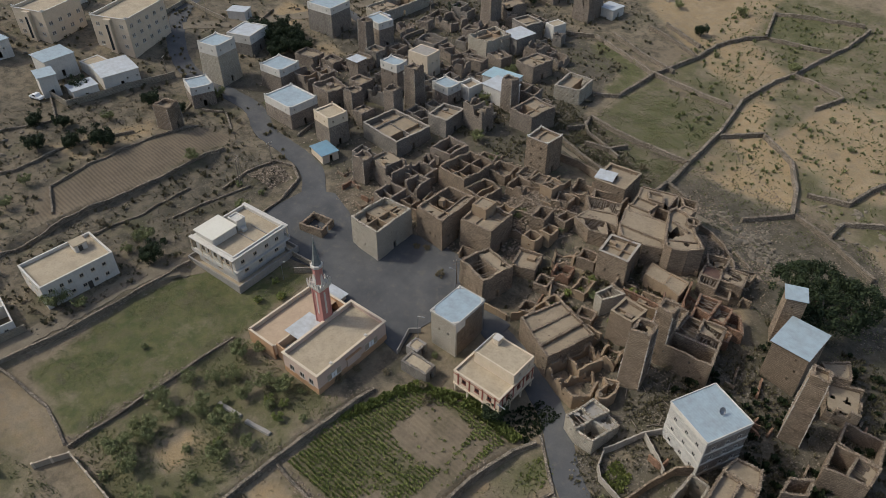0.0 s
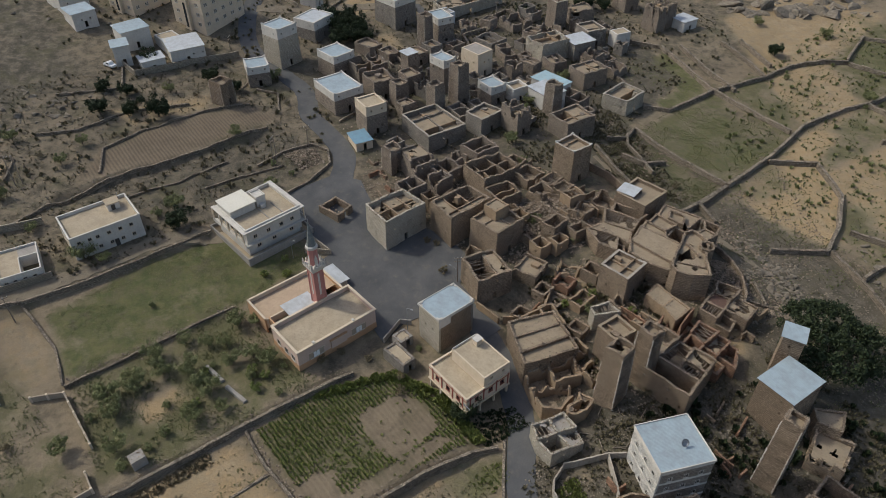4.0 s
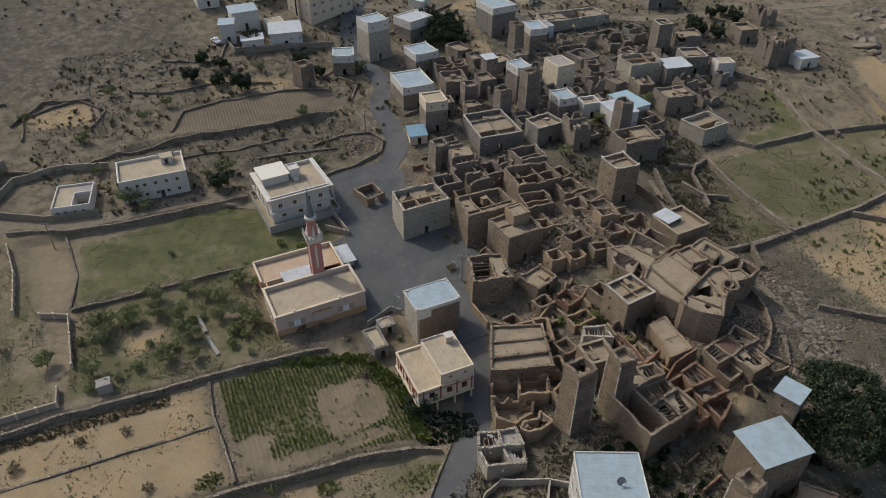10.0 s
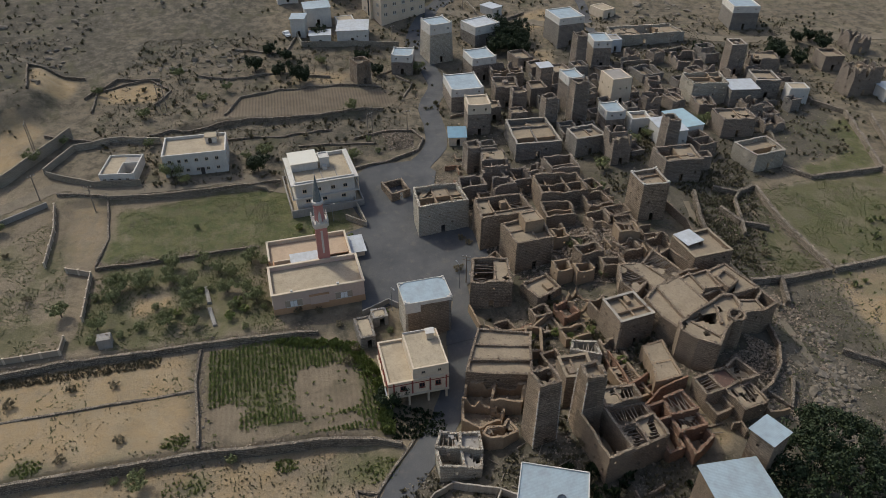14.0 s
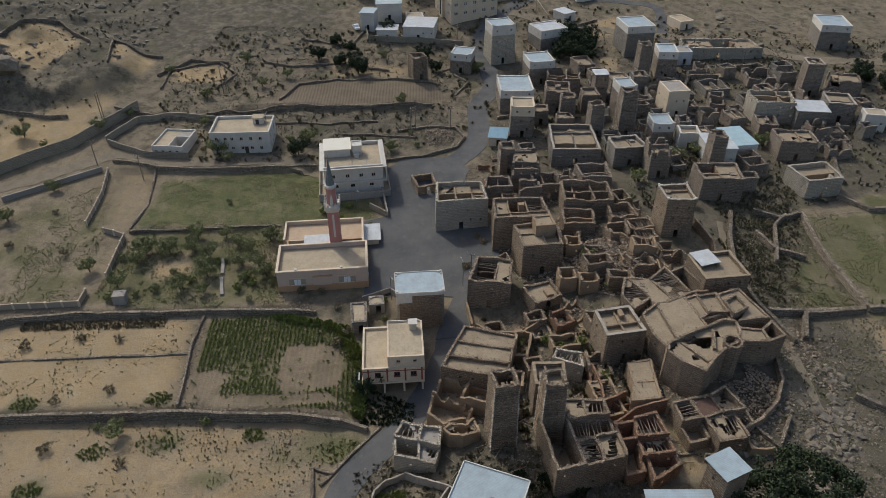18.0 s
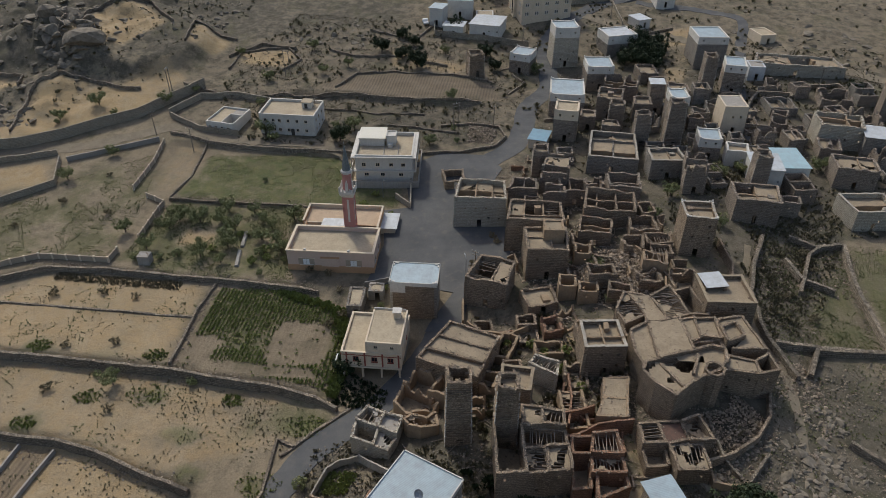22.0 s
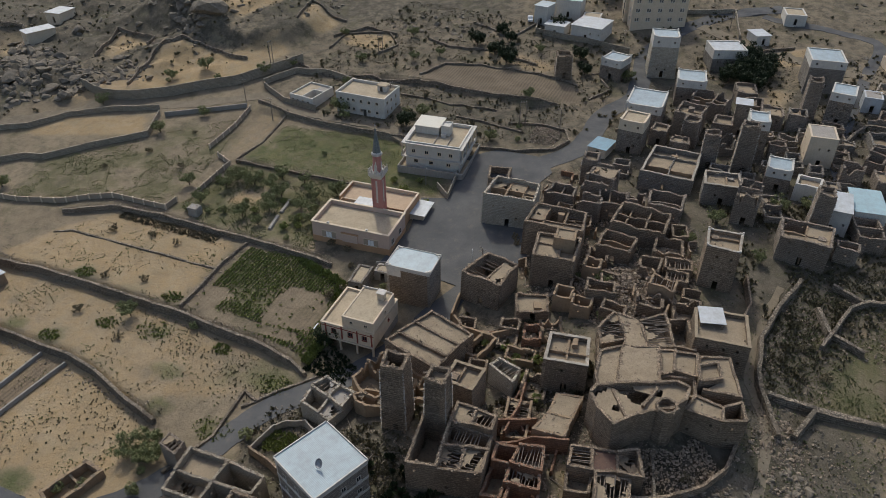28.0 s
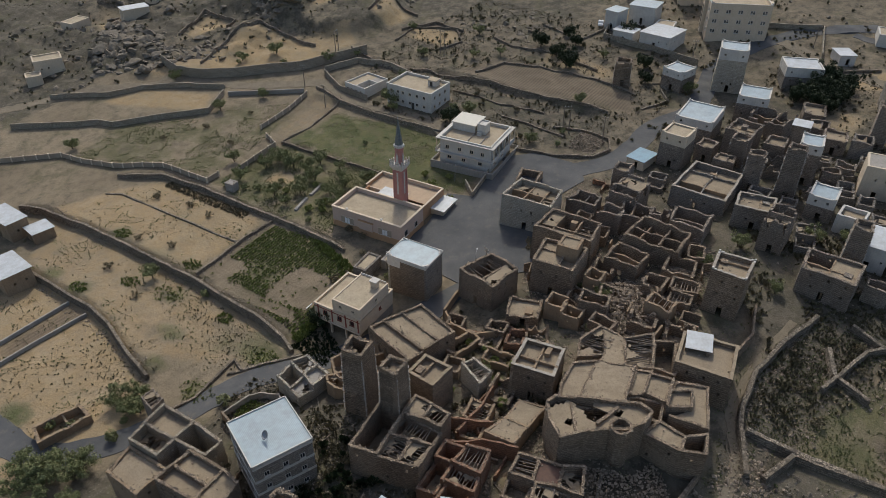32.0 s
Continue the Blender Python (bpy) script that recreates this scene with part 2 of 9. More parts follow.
ROOFGREY = plaster("grey_cement_roof", (0.40, 0.365, 0.32), (0.24, 0.21, 0.18), 0.95, 0.7, False, 0.35)
BLUEWHITE = sheet_metal("pale_blue_roof_sheet", (0.34, 0.41, 0.44), (0.25, 0.275, 0.28))
ZINC = sheet_metal("white_roof_sheet", (0.50, 0.52, 0.53), (0.34, 0.33, 0.31))
TEAL = sheet_metal("faded_teal_roof_sheet", (0.33, 0.47, 0.50), (0.28, 0.33, 0.35))
BLUE = sheet_metal("bright_blue_roof_sheet", (0.17, 0.30, 0.38), (0.15, 0.22, 0.27))
CONCRETE = plaster("grey_concrete", (0.36, 0.33, 0.29), (0.22, 0.195, 0.165), 0.9, 0.55)
TRACK = plaster("dusty_track", (0.27, 0.22, 0.155), (0.15, 0.122, 0.085), 0.97, 0.8, False, 0.5)
TANWALL = plaster("tan_rendered_wall", (0.42, 0.345, 0.26), (0.27, 0.215, 0.16), 0.9, 0.5)
WOOD = plain("weathered_timber", (0.30, 0.25, 0.20), (0.16, 0.125, 0.095), 0.9, 6.0)
RUST = plain("rusty_iron_sheet", (0.16, 0.09, 0.065), (0.10, 0.065, 0.05), 0.8, 2.0)
BARK = plain("bark", (0.16, 0.125, 0.095), (0.09, 0.07, 0.055), 0.95, 8.0)
GLASS = plain("dark_window_glass", (0.02, 0.024, 0.028), (0.035, 0.04, 0.045), 0.15, 2.0)
DARKPAINT = plain("dark_paint", (0.05, 0.045, 0.04), (0.08, 0.07, 0.06), 0.6)
STEEL = plain("galvanised_steel", (0.32, 0.33, 0.34), (0.22, 0.22, 0.22), 0.5, 4.0, 0.6)
ROCK = plain("granite_rock", (0.26, 0.218, 0.165), (0.115, 0.096, 0.073), 0.95, 0.9)
RUBBLE = leaf("rubble_stone", (0.16, 0.12, 0.085), (0.40, 0.315, 0.23))
LEAF_OLIVE = leaf("olive_leaves", (0.115, 0.13, 0.05), (0.27, 0.27, 0.125))
LEAF_DARK = leaf("dark_leaves", (0.014, 0.024, 0.010), (0.045, 0.06, 0.022))
LEAF_SCRUB = leaf("grey_olive_scrub", (0.085, 0.076, 0.042), (0.18, 0.152, 0.088))
LEAF_GREEN = leaf("fresh_green_leaves", (0.12, 0.145, 0.035), (0.26, 0.275, 0.09))
LEAF_DRY = leaf("dry_scrub_twigs", (0.11, 0.09, 0.05), (0.25, 0.20, 0.12))
VEHICLE_WHITE = plain("white_car_paint", (0.75, 0.75, 0.74), (0.68, 0.67, 0.65), 0.3)
TYRE = plain("tyre_rubber", (0.02, 0.02, 0.02), (0.035, 0.033, 0.03), 0.9)


# ---- mesh tools ----
def part(name, bm, mat, parent=None, label="", weld=False):
    if weld:
        met = {}
        for f in bm.faces:
            key = tuple(sorted((round(v.co.x, 2), round(v.co.y, 2), round(v.co.z, 2)) for v in f.verts))
            met.setdefault(key, []).append(f)
        bmesh.ops.delete(bm, geom=[f for fs in met.values() if len(fs) > 1 for f in fs], context="FACES")
        bmesh.ops.remove_doubles(bm, verts=bm.verts[:], dist=0.003)
    me = bpy.data.meshes.new(name)
    bm.to_mesh(me), bm.free()
    me.materials.append(mat)
    ob = new(name, me)
    ob.parent = parent
    return tagged(ob, label)


def thing(name, m, label, category, group="", kind=""):
    ob = new(name)
    ob.matrix_world = m
    ob.empty_display_size = 0.5
    return tagged(ob, label, category, group, kind)


def box(bm, x0, x1, y0, y1, z0, z1, m=None):
    vs = [bm.verts.new((x, y, z)) for z in (z0, z1) for x, y in ((x0, y0), (x1, y0), (x1, y1), (x0, y1))]
    if m is not None:
        for v in vs:
            v.co = m @ v.co
    for f in ((3, 2, 1, 0), (4, 5, 6, 7), (0, 1, 5, 4), (1, 2, 6, 5), (2, 3, 7, 6), (3, 0, 4, 7)):
        bm.faces.new([vs[i] for i in f])
    return vs


def tube(bm, a, b, r0, r1, n=8, cap=True):
    a, b = Vector(a), Vector(b)
    q = (b - a).to_track_quat("Z", "Y")
    rings = [[bm.verts.new(c + q @ Vector((r * math.cos(2 * math.pi * i / n), r * math.sin(2 * math.pi * i / n), 0))) for i in range(n)] for c, r in ((a, r0), (b, r1))]
    for i in range(n):
        bm.faces.new((rings[0][i], rings[0][(i + 1) % n], rings[1][(i + 1) % n], rings[1][i]))
    if cap:
        bm.faces.new(rings[1]), bm.faces.new(rings[0][::-1])


def prism(bm, n, levels, turn=0.0):
    """A stack of n-gons: (radius, z) from below upwards, capped."""
    rings = [[bm.verts.new((r * math.cos(turn + 2 * math.pi * i / n), r * math.sin(turn + 2 * math.pi * i / n), z)) for i in range(n)] for r, z in levels]
    for lo, hi in zip(rings, rings[1:]):
        for i in range(n):
            bm.faces.new((lo[i], lo[(i + 1) % n], hi[(i + 1) % n], hi[i]))
    bm.faces.new(rings[-1]), bm.faces.new(rings[0][::-1])


def boulder(bm, c, r, rnd, flat=0.7):
    """A rough faceted stone."""
    res = bmesh.ops.create_icosphere(bm, subdivisions=1, radius=1.0)
    q = Euler((rnd.uniform(0, 6), rnd.uniform(0, 6), rnd.uniform(0, 6)))
    s = Vector((r * rnd.uniform(0.7, 1.3), r * rnd.uniform(0.7, 1.3), r * flat * rnd.uniform(0.7, 1.2)))
    for v in res["verts"]:
        p = v.co * rnd.uniform(0.72, 1.15)
        p.rotate(q)
        v.co = Vector((p.x * s.x, p.y * s.y, p.z * s.z)) + Vector(c)


# ---- ground ----
MOUNDS = ((-55, 118, 4.8, 42, 24), (-110, 138, 3, 40, 22), (-25, 88, 2, 16, 16), (-10, 112, 2.5, 18, 18), (-194, 105, -3, 40, 40), (-167, -76, 8, 13, 16), (-113, -92, 4, 14, 16), (-25, 90, 1.7, 12, 11), (-14, 77, 2.0, 6.5, 7), (-38, 124, 1.5, 9, 10))
TERRACES = (
    (2.0, ((-37.5, -34), (-39.7, -28.2), (-41.0, -12.1), (-41.4, 5.4), (-41.2, 28.7), (-40.4, 39.9), (-40.1, 49.7), (-38.0, 59.5))),
    (1.9, ((-22.5, -14), (-23.4, -7.5), (-23.4, 7.1), (-23.4, 16.3), (-22.2, 24.9), (-20.2, 31.5), (-18.3, 38.5), (-17.0, 44.2))),
    (1.3, ((-60.5, -24.5), (-66.8, -13.2), (-68.2, 0.3), (-68.0, 13.2), (-68.2, 27.0), (-67.8, 42.0), (-67.0, 51.0))))
STEPS = ((-123.0, -8, 45, 1.4), (-156.5, 16, 74, 1.6), (-96.5, 2, 40, 0.7))

PLATEAU = (-180, -50, 5.0, 24, 28)


def height(x, y):
    """The height of the ground, in metres."""
    u, v = (x + 80) / 100, (y - 80) / 100
    r = np.maximum(np.hypot(u, v), 1e-6)
    k = np.where(r > 1.6, (1.6 + 1.4 * (1 - np.exp(-np.maximum(r - 1.6, 0) / 1.4))) / r, 1.0)
    u, v = u * k, v * k
    z = -1.1 - 5 * u + 2.1 * v + 2 * u * u + 2.3 * u * v + v * v
    for cx, cy, rise, sx, sy in MOUNDS:
        z = z + rise * np.exp(-((x - cx) ** 2 / sx ** 2 + (y - cy) ** 2 / sy ** 2))
    for x0, y0, y1, rise in STEPS:
        side = np.clip((y - y0) / 4 + 0.5, 0, 1) * np.clip((y1 - y) / 4 + 0.5, 0, 1)
        d = x0 - x
        z = z + rise * side * (1 / (1 + np.exp(-np.clip(d / 0.25, -30, 30))) - 0.5) * np.exp(-np.abs(d) / 14)
    for rise, line in TERRACES:
        ys = [q[1] for q in line]
        d = np.interp(y, ys, [q[0] for q in line]) - x
        side = np.clip((y - ys[0]) / 4 + 0.5, 0, 1) * np.clip((ys[-1] - y) / 4 + 0.5, 0, 1)
        z = z + rise * side * (1 / (1 + np.exp(-np.clip(d / 0.15, -30, 30))) - 0.5) * np.exp(-np.abs(d) / 14)
    px, py, rise, rx, ry = PLATEAU
    return z + rise / (1 + np.exp(np.clip((np.hypot((x - px) / rx, (y - py) / ry) - 1) / 0.05, -30, 30)))


def height_at(x, y):
    """The same height at one point."""
    u, v = (x + 80) / 100, (y - 80) / 100
    r = max(math.hypot(u, v), 1e-6)
    k = (1.6 + 1.4 * (1 - math.exp(-(r - 1.6) / 1.4))) / r if r > 1.6 else 1.0
    u, v = u * k, v * k
    z = -1.1 - 5 * u + 2.1 * v + 2 * u * u + 2.3 * u * v + v * v
    for cx, cy, rise, sx, sy in MOUNDS:
        q = (x - cx) ** 2 / sx ** 2 + (y - cy) ** 2 / sy ** 2
        if q < 30:
            z += rise * math.exp(-q)
    for x0, y0, y1, rise in STEPS:
        side = min(1, max(0, (y - y0) / 4 + 0.5)) * min(1, max(0, (y1 - y) / 4 + 0.5))
        d = x0 - x
        if side and abs(d) < 200:
            z += rise * side * (1 / (1 + math.exp(-min(30, max(-30, d / 0.25)))) - 0.5) * math.exp(-abs(d) / 14)
    for rise, line in TERRACES:
        side = min(1, max(0, (y - line[0][1]) / 4 + 0.5)) * min(1, max(0, (line[-1][1] - y) / 4 + 0.5))
        if side and -100 < x < 10:
            x0 = line[0][0] if y < line[0][1] else line[-1][0]
            for (xa, ya), (xb, yb) in zip(line, line[1:]):
                if ya <= y <= yb:
                    x0 = xa + (xb - xa) * (y - ya) / (yb - ya)
            d = x0 - x
            z += rise * side * (1 / (1 + math.exp(-min(30, max(-30, d / 0.15)))) - 0.5) * math.exp(-abs(d) / 14)
    px, py, rise, rx, ry = PLATEAU
    return z + rise / (1 + math.exp(min(30, max(-30, (math.hypot((x - px) / rx, (y - py) / ry) - 1) / 0.05))))


def unevenness(x, y):
    """Humps and hollows, gentle in the village and rough on the hills."""
    wild = min(1.0, max(0.0, (-128 - x) / 25, (y - 205) / 25, (-66 - y) / 20, (x - 8) / 15))
    z = (0.07 + 0.3 * wild) * (noise.noise((x * 0.23, y * 0.23, 3.0)) + 1.4 * noise.noise((x * 0.07, y * 0.07, 9.0)))
    hill = min(1.0, max(0.0, (-118 - x - y * 0.5) / 40)) * min(1.0, max(0.0, (-30 - y) / 25))
    if hill > 0 and x > -420 and y > -420:
        z += hill * (3.2 * noise.fractal((x * 0.045, y * 0.045, 1.0), 0.8, 2.1, 5) + 1.2)
    return z


def ground_z(x, y):
    return height_at(float(x), float(y)) + unevenness(x, y)


def inside(px_, py_, poly):
    """Which points lie in a polygon."""
    hit = np.zeros(px_.shape, bool)
    for (x0, y0), (x1, y1) in zip(poly, poly[1:] + poly[:1]):
        cross = (y0 > py_) != (y1 > py_)
        hit ^= cross & (px_ < (x1 - x0) * (py_ - y0) / (y1 - y0 + 1e-9) + x0)
    return hit


def within(x, y, poly):
    hit = False
    for (x0, y0), (x1, y1) in zip(poly, poly[1:] + poly[:1]):
        if (y0 > y) != (y1 > y) and x < (x1 - x0) * (y - y0) / (y1 - y0) + x0:
            hit = not hit
    return hit


# Kinds of ground: 0 green, 1 pale sand, 2 dark scrub and painted cloud shade, 3 tilled soil.
ZONES = [
    (2, 0.9, [(-28, 62), (-34, 84), (-20, 92), (-6, 92), (-4, 74), (-18, 62)]),
    (0, 0.5, [(-60, 164), (-94, 205), (-100, 300), (40, 300), (60, 170), (4, 150), (-28, 168)]),
    # Scrub weakened here so the ground colour carries some haze paleness.
    (2, 0.5, [(-330, 20), (-330, 330), (-100, 330), (-100, 208), (-125, 205), (-150, 150), (-110, 150), (-60, 145), (-30, 128), (-20, 120), (-20, 75), (-60, 84), (-100, 70), (-128, 62), (-126, -10), (-160, -30)]),
    (2, 0.7, [(-128, 62), (-126, 46), (-156, 16), (-159, 76), (-143, 86)]),
    (3, 0.75, [(-160, 22), (-171, 33), (-175, 46), (-176, 62), (-172, 78), (-162, 82), (-159, 60), (-156, 46)]),
    (0, 0.76, [(-118, 4), (-122, 20), (-123, 46), (-114, 60), (-100, 62), (-97, 41), (-97, 3)]),
    (0, 0.55, [(-96, 3), (-97, 41), (-80, 41), (-68, 45), (-68, 14), (-72, 2)]),
    (1, 0.75, [(-84, 12), (-85, 21), (-79, 22), (-78, 13)]),
    (1, 0.35, [(-123, -8), (-100, -6), (-97, 2), (-117, 3), (-125, 0)]),
    (0, 0.42, [(-95, -3), (-117, -11), (-98, -30), (-76, -52), (-60, -45), (-69, -17), (-70, 0)]),
    (0, 0.72, [(-66, 29), (-67, 41), (-61, 58), (-50, 62), (-42, 60.5), (-46, 58), (-52, 58.5), (-57, 56), (-57.5, 46.5), (-48, 45.5), (-45, 47), (-45, 37), (-51, 36), (-52, 29)]),
    (3, 0.35, [(-66, 28), (-67, 41), (-61, 58), (-50, 62), (-39, 61), (-41, 45), (-43, 29)]),
    (1, 0.6, [(-67, 25), (-55, 27), (-43, 27), (-42, 0), (-40, -26), (-56, -20), (-66, -12)]),
    (1, 0.5, [(-39, 55), (-41, 28), (-41, 0), (-39, -28), (-25, -10), (-24, 12), (-19, 38), (-29, 58)]),
    (0, 0.5, [(-38, 58), (-37, 44), (-30, 47), (-29, 60)]),
    (1, 0.6, [(-21, 30), (-24, 14), (-23, -8), (20, -10), (14, 50), (-10, 54), (-16, 43)]),
    (0, 0.75, [(-127, 190), (-122, 214), (-97, 202), (-96, 182), (-108, 182)]),
    (0, 0.62, [(-95, 201), (-94, 165), (-62, 165), (-63, 200)]),
    (1, 0.16, [(-88, 198), (-70, 185), (-64, 198), (-90, 206)]),
    (3, 0.25, [(-92, 164), (-62, 163), (-60, 148), (-80, 145), (-95, 152)]),
    (0, 0.5, [(-92, 163), (-62, 163), (-60, 148), (-80, 145)]),
    (1, 0.7, [(-64, 205), (-60, 180), (-58, 164), (-40, 156), (-28, 166), (-40, 186), (-52, 194), (-62, 232)]),
    (0, 0.45, [(-58, 166), (-60, 186), (-52, 178), (-50, 164)]),
    (0, 0.45, [(-60, 231), (-44, 227), (-47, 215), (-62, 208)]),
    (1, 0.35, [(-24, 162), (-12, 160), (-6, 172), (40, 200), (40, 160), (4, 146), (-16, 156)]),
    (1, 0.55, [(-50, 192), (-38, 184), (-20, 176), (10, 200), (0, 240), (-44, 226)]),
    (0, 0.62, [(-84, 252), (-62, 255), (-57, 282), (-86, 276)]),
    (0, 0.42, [(-58, 230), (0, 240), (10, 300), (-54, 290)]),
    (1, 0.55, [(-90, 222), (-66, 206), (-62, 232), (-84, 250)]),
    (1, 0.55, [(-128, 250), (-90, 222), (-84, 250), (-90, 300), (-130, 300)]),
    (1, 0.7, [(-172, -8), (-184, -4), (-183, 8), (-172, 10)]),
    (1, 0.6, [(-160, -20), (-118, -44), (-104, -66), (-128, -88), (-180, -50)]),
    (1, 0.6, [(-190, 38), (-186, 70), (-178, 66), (-178, 44)]),
    (1, 0.75, [(-84, -68), (-98, -33), (-108, -38), (-98, -62)]),
    (2, 0.8, [(-60, -80), (-100, -80), (-160, -34), (-190, -14), (-330, 0), (-330, -300), (-60, -300)]),
    (2, 0.7, [(-400, -400), (-400, 60), (-215, 40), (-190, -10), (-240, -400)]),
    (1, 0.7, [(-212, 152), (-208, 135), (-218, 128), (-226, 150)]),
    (2, 0.8, [(-112, 86), (-104, 126), (-66, 126), (-60, 106), (-62, 92), (-76, 92), (-98, 88)]),
    (2, 0.7, [(-60, 84), (-62, 106), (-36, 120), (-22, 118), (-20, 84), (-38, 76)]),
    (0, 0.6, [(-24, 76), (-18, 72), (-18, 66), (-24, 68)]),
    # East slope: scrub, strengthened to paint cloud shade into the soil.
    (2, 0.95, [(-20, 66), (-22, 100), (-18, 128), (24, 150), (24, 54), (-2, 56)]),
    (2, 0.8, [(-22, 96), (-18, 118), (-12, 118), (-14, 92)]),
    (2, 0.8, [(-58, 142), (-46, 137), (-24, 122), (4, 118), (10, 142), (-10, 160), (-30, 164), (-58, 160)]),
    (2, 0.95, [(-94, 143), (-95, 164), (-62, 163), (-60, 143), (-80, 142)]),
    (0, 0.75, [(-92, 144), (-92, 163), (-62, 162), (-62, 144)]),
    # Far slope: scrub thinned further, painting haze as paler ground.
    (2, 0.45, [(-430, -120), (-240, -30), (-232, 60), (-250, 120), (-232, 200), (-210, 300), (-430, 300)]),
    (1, 0.7, [(-33, 103), (-31, 112), (-26.5, 116), (-20, 112), (-20, 116), (-26, 121), (-34, 113)]),
    (1, 0.55, [(-60, 104), (-52, 98), (-50, 104), (-56, 108)]),
    (2, 0.7, [(-72, 47), (-72, 62), (-64, 66), (-58, 62), (-66, 52), (-68, 44)]),
]
for n, poly in enumerate(([(-118.2, -54.4), (-138.6, -61.0), (-147.4, -58.2), (-148.0, -32.3), (-146, -22), (-128.1, -40)], [(-132.2, -81.8), (-150.0, -88.7), (-148.3, -72.7), (-144.1, -70.9)], [(-163.3, -64.0), (-187.3, -67.8), (-197.3, -51.0), (-186.8, -38.8), (-169.4, -47.7)], [(-134.2, -134.0), (-138.5, -126.9), (-120.6, -108.7), (-117.0, -114.0)], [(-176.1, -12.2), (-185.5, -4.7), (-184.7, 6.7), (-172.6, -3.9)], [(-219.3, 124.6), (-222.9, 134.0), (-216.6, 138.0), (-212.6, 132.5)], [(-176, -28), (-190, -30), (-188, -16), (-176, -18)])):
    ZONES.append((1, 0.85, poly))
ZONES.append((1, 0.6, [(-58.3, 142.5), (-57.8, 150.7), (-51.8, 152.3), (-46.6, 149.4), (-50.5, 143.9)]))
# Lower field: mostly cloud shade painted as dark ground, some scrub.
ZONES.append((2, 0.95, [(-94, 142), (-95, 164), (-62, 163), (-60, 141), (-80, 140)]))
ZONES.append((0, 0.75, [(-76.5, 154.4), (-81.0, 160.9), (-60.8, 161.9), (-60.7, 152.2), (-63.0, 149.1)]))
ZONES.append((1, 0.95, [(-84.7, 147.3), (-85.2, 151.0), (-78.4, 152.2), (-76.7, 149.4)]))
ZONES.append((1, 0.95, [(-79.0, 153.2), (-84.1, 154.8), (-88.3, 160.6), (-85.0, 160.8), (-80.5, 157.1)]))
ZONES.append((3, 0.9, [(-6, 10.6), (-22.0, 10.4), (-21.6, 16.6), (-4, 15.8)]))
for gx, gy, gr in ((-44.1, 24.9, 2.6), (-43.5, 0.4, 3), (-25.7, 8.6, 3), (-33.4, 16.3, 3), (-35.3, 26.9, 4), (-19.6, 43.0, 3), (-26.9, 37.5, 4), (-19.4, 55.0, 3.5), (-32.0, 58.6, 4), (-36.6, 43.6, 2), (2.3, 30.6, 4), (-25.9, -1.2, 3)):
    ZONES.append((0, 0.7, [(gx + gr * math.cos(k) * 0.8, gy + gr * math.sin(k) * 1.3) for k in (0, 1, 2, 3, 4, 5)]))
# East slope again: scrub with cloud shade in its colour.
ZONES.append((2, 0.9, [(-20, 92), (-18, 118), (16, 120), (28, 96), (18, 78), (-4, 76)]))
ZONES.append((2, 0.95, [(-94, 143), (-95, 162), (-64, 150), (-56, 138), (-28, 122), (-18, 118), (14, 130), (10, 150), (-20, 162), (-58, 158), (-60, 141), (-80, 141)]))
ZONES.append((2, 0.4, [(-95, 201), (-94, 165), (-62, 165), (-63, 200)]))
ZONES.append((2, 0.92, [(-192, 96), (-150, 96), (-126, 90), (-112, 122), (-90, 126), (-84, 140), (-92, 150), (-100, 176), (-106, 200), (-150, 216), (-192, 206)]))
ZONES.append((1, 0.5, [(-196, 132), (-190, 142), (-178, 140), (-182, 130)]))
FOOT = []


def axis(lo, hi, step, reach):
    inner = list(np.arange(lo, hi + 0.01, step))
    out, d, p = [], step, hi
    while p < reach:
        d *= 1.35
        p += d
        out.append(p)
    left, d, p = [], step, lo
    while p > -reach:
        d *= 1.35
        p -= d
        left.append(p)
    return np.array(left[::-1] + inner + out)


def build_ground():
    xs, ys = axis(-262, 42, 1.1, 3000), axis(-112, 292, 1.1, 3000)
    X, Y = np.meshgrid(xs, ys)
    Z = height(X, Y)
    Z = Z + np.array([[unevenness(x, y) for x in xs] for y in ys])
    zone = np.zeros((X.size, 4), np.float32)
    for kind, amount, poly in ZONES:
        m = inside(X, Y, poly).ravel()
        if kind in (0, 1, 3):
            zone[m, 2] *= 0.25
        if kind == 1:
            zone[m, 0] *= 0.5
        if kind == 0:
            zone[m, 1] *= 0.5
        if kind == 2 and amount > 0.9:
            zone[m, 0] *= 0.35
            zone[m, 1] *= 0.3
        zone[m, kind] = np.maximum(zone[m, kind], amount)
    ny, nx = X.shape
    zone = zone.reshape(ny, nx, 4)
    for _ in range(3):
        zone = (zone + np.roll(zone, 1, 0) + np.roll(zone, -1, 0) + np.roll(zone, 1, 1) + np.roll(zone, -1, 1)) / 5
    idx = np.arange(ny * nx).reshape(ny, nx)
    quads = np.stack([idx[:-1, :-1], idx[:-1, 1:], idx[1:, 1:], idx[1:, :-1]], -1).reshape(-1, 4)
    me = bpy.data.meshes.new("ground")
    me.from_pydata(np.stack([X, Y, Z], -1).reshape(-1, 3).tolist(), [], quads.tolist())
    col = me.color_attributes.new("zone", "FLOAT_COLOR", "POINT")
    col.data.foreach_set("color", zone.astype(np.float32).ravel())
    me.shade_smooth()
    me.materials.append(GROUND)
    return tagged(new("ground", me), "dry tan and grassy village ground with terraced fields", "ground", kind="structure")


build_ground()


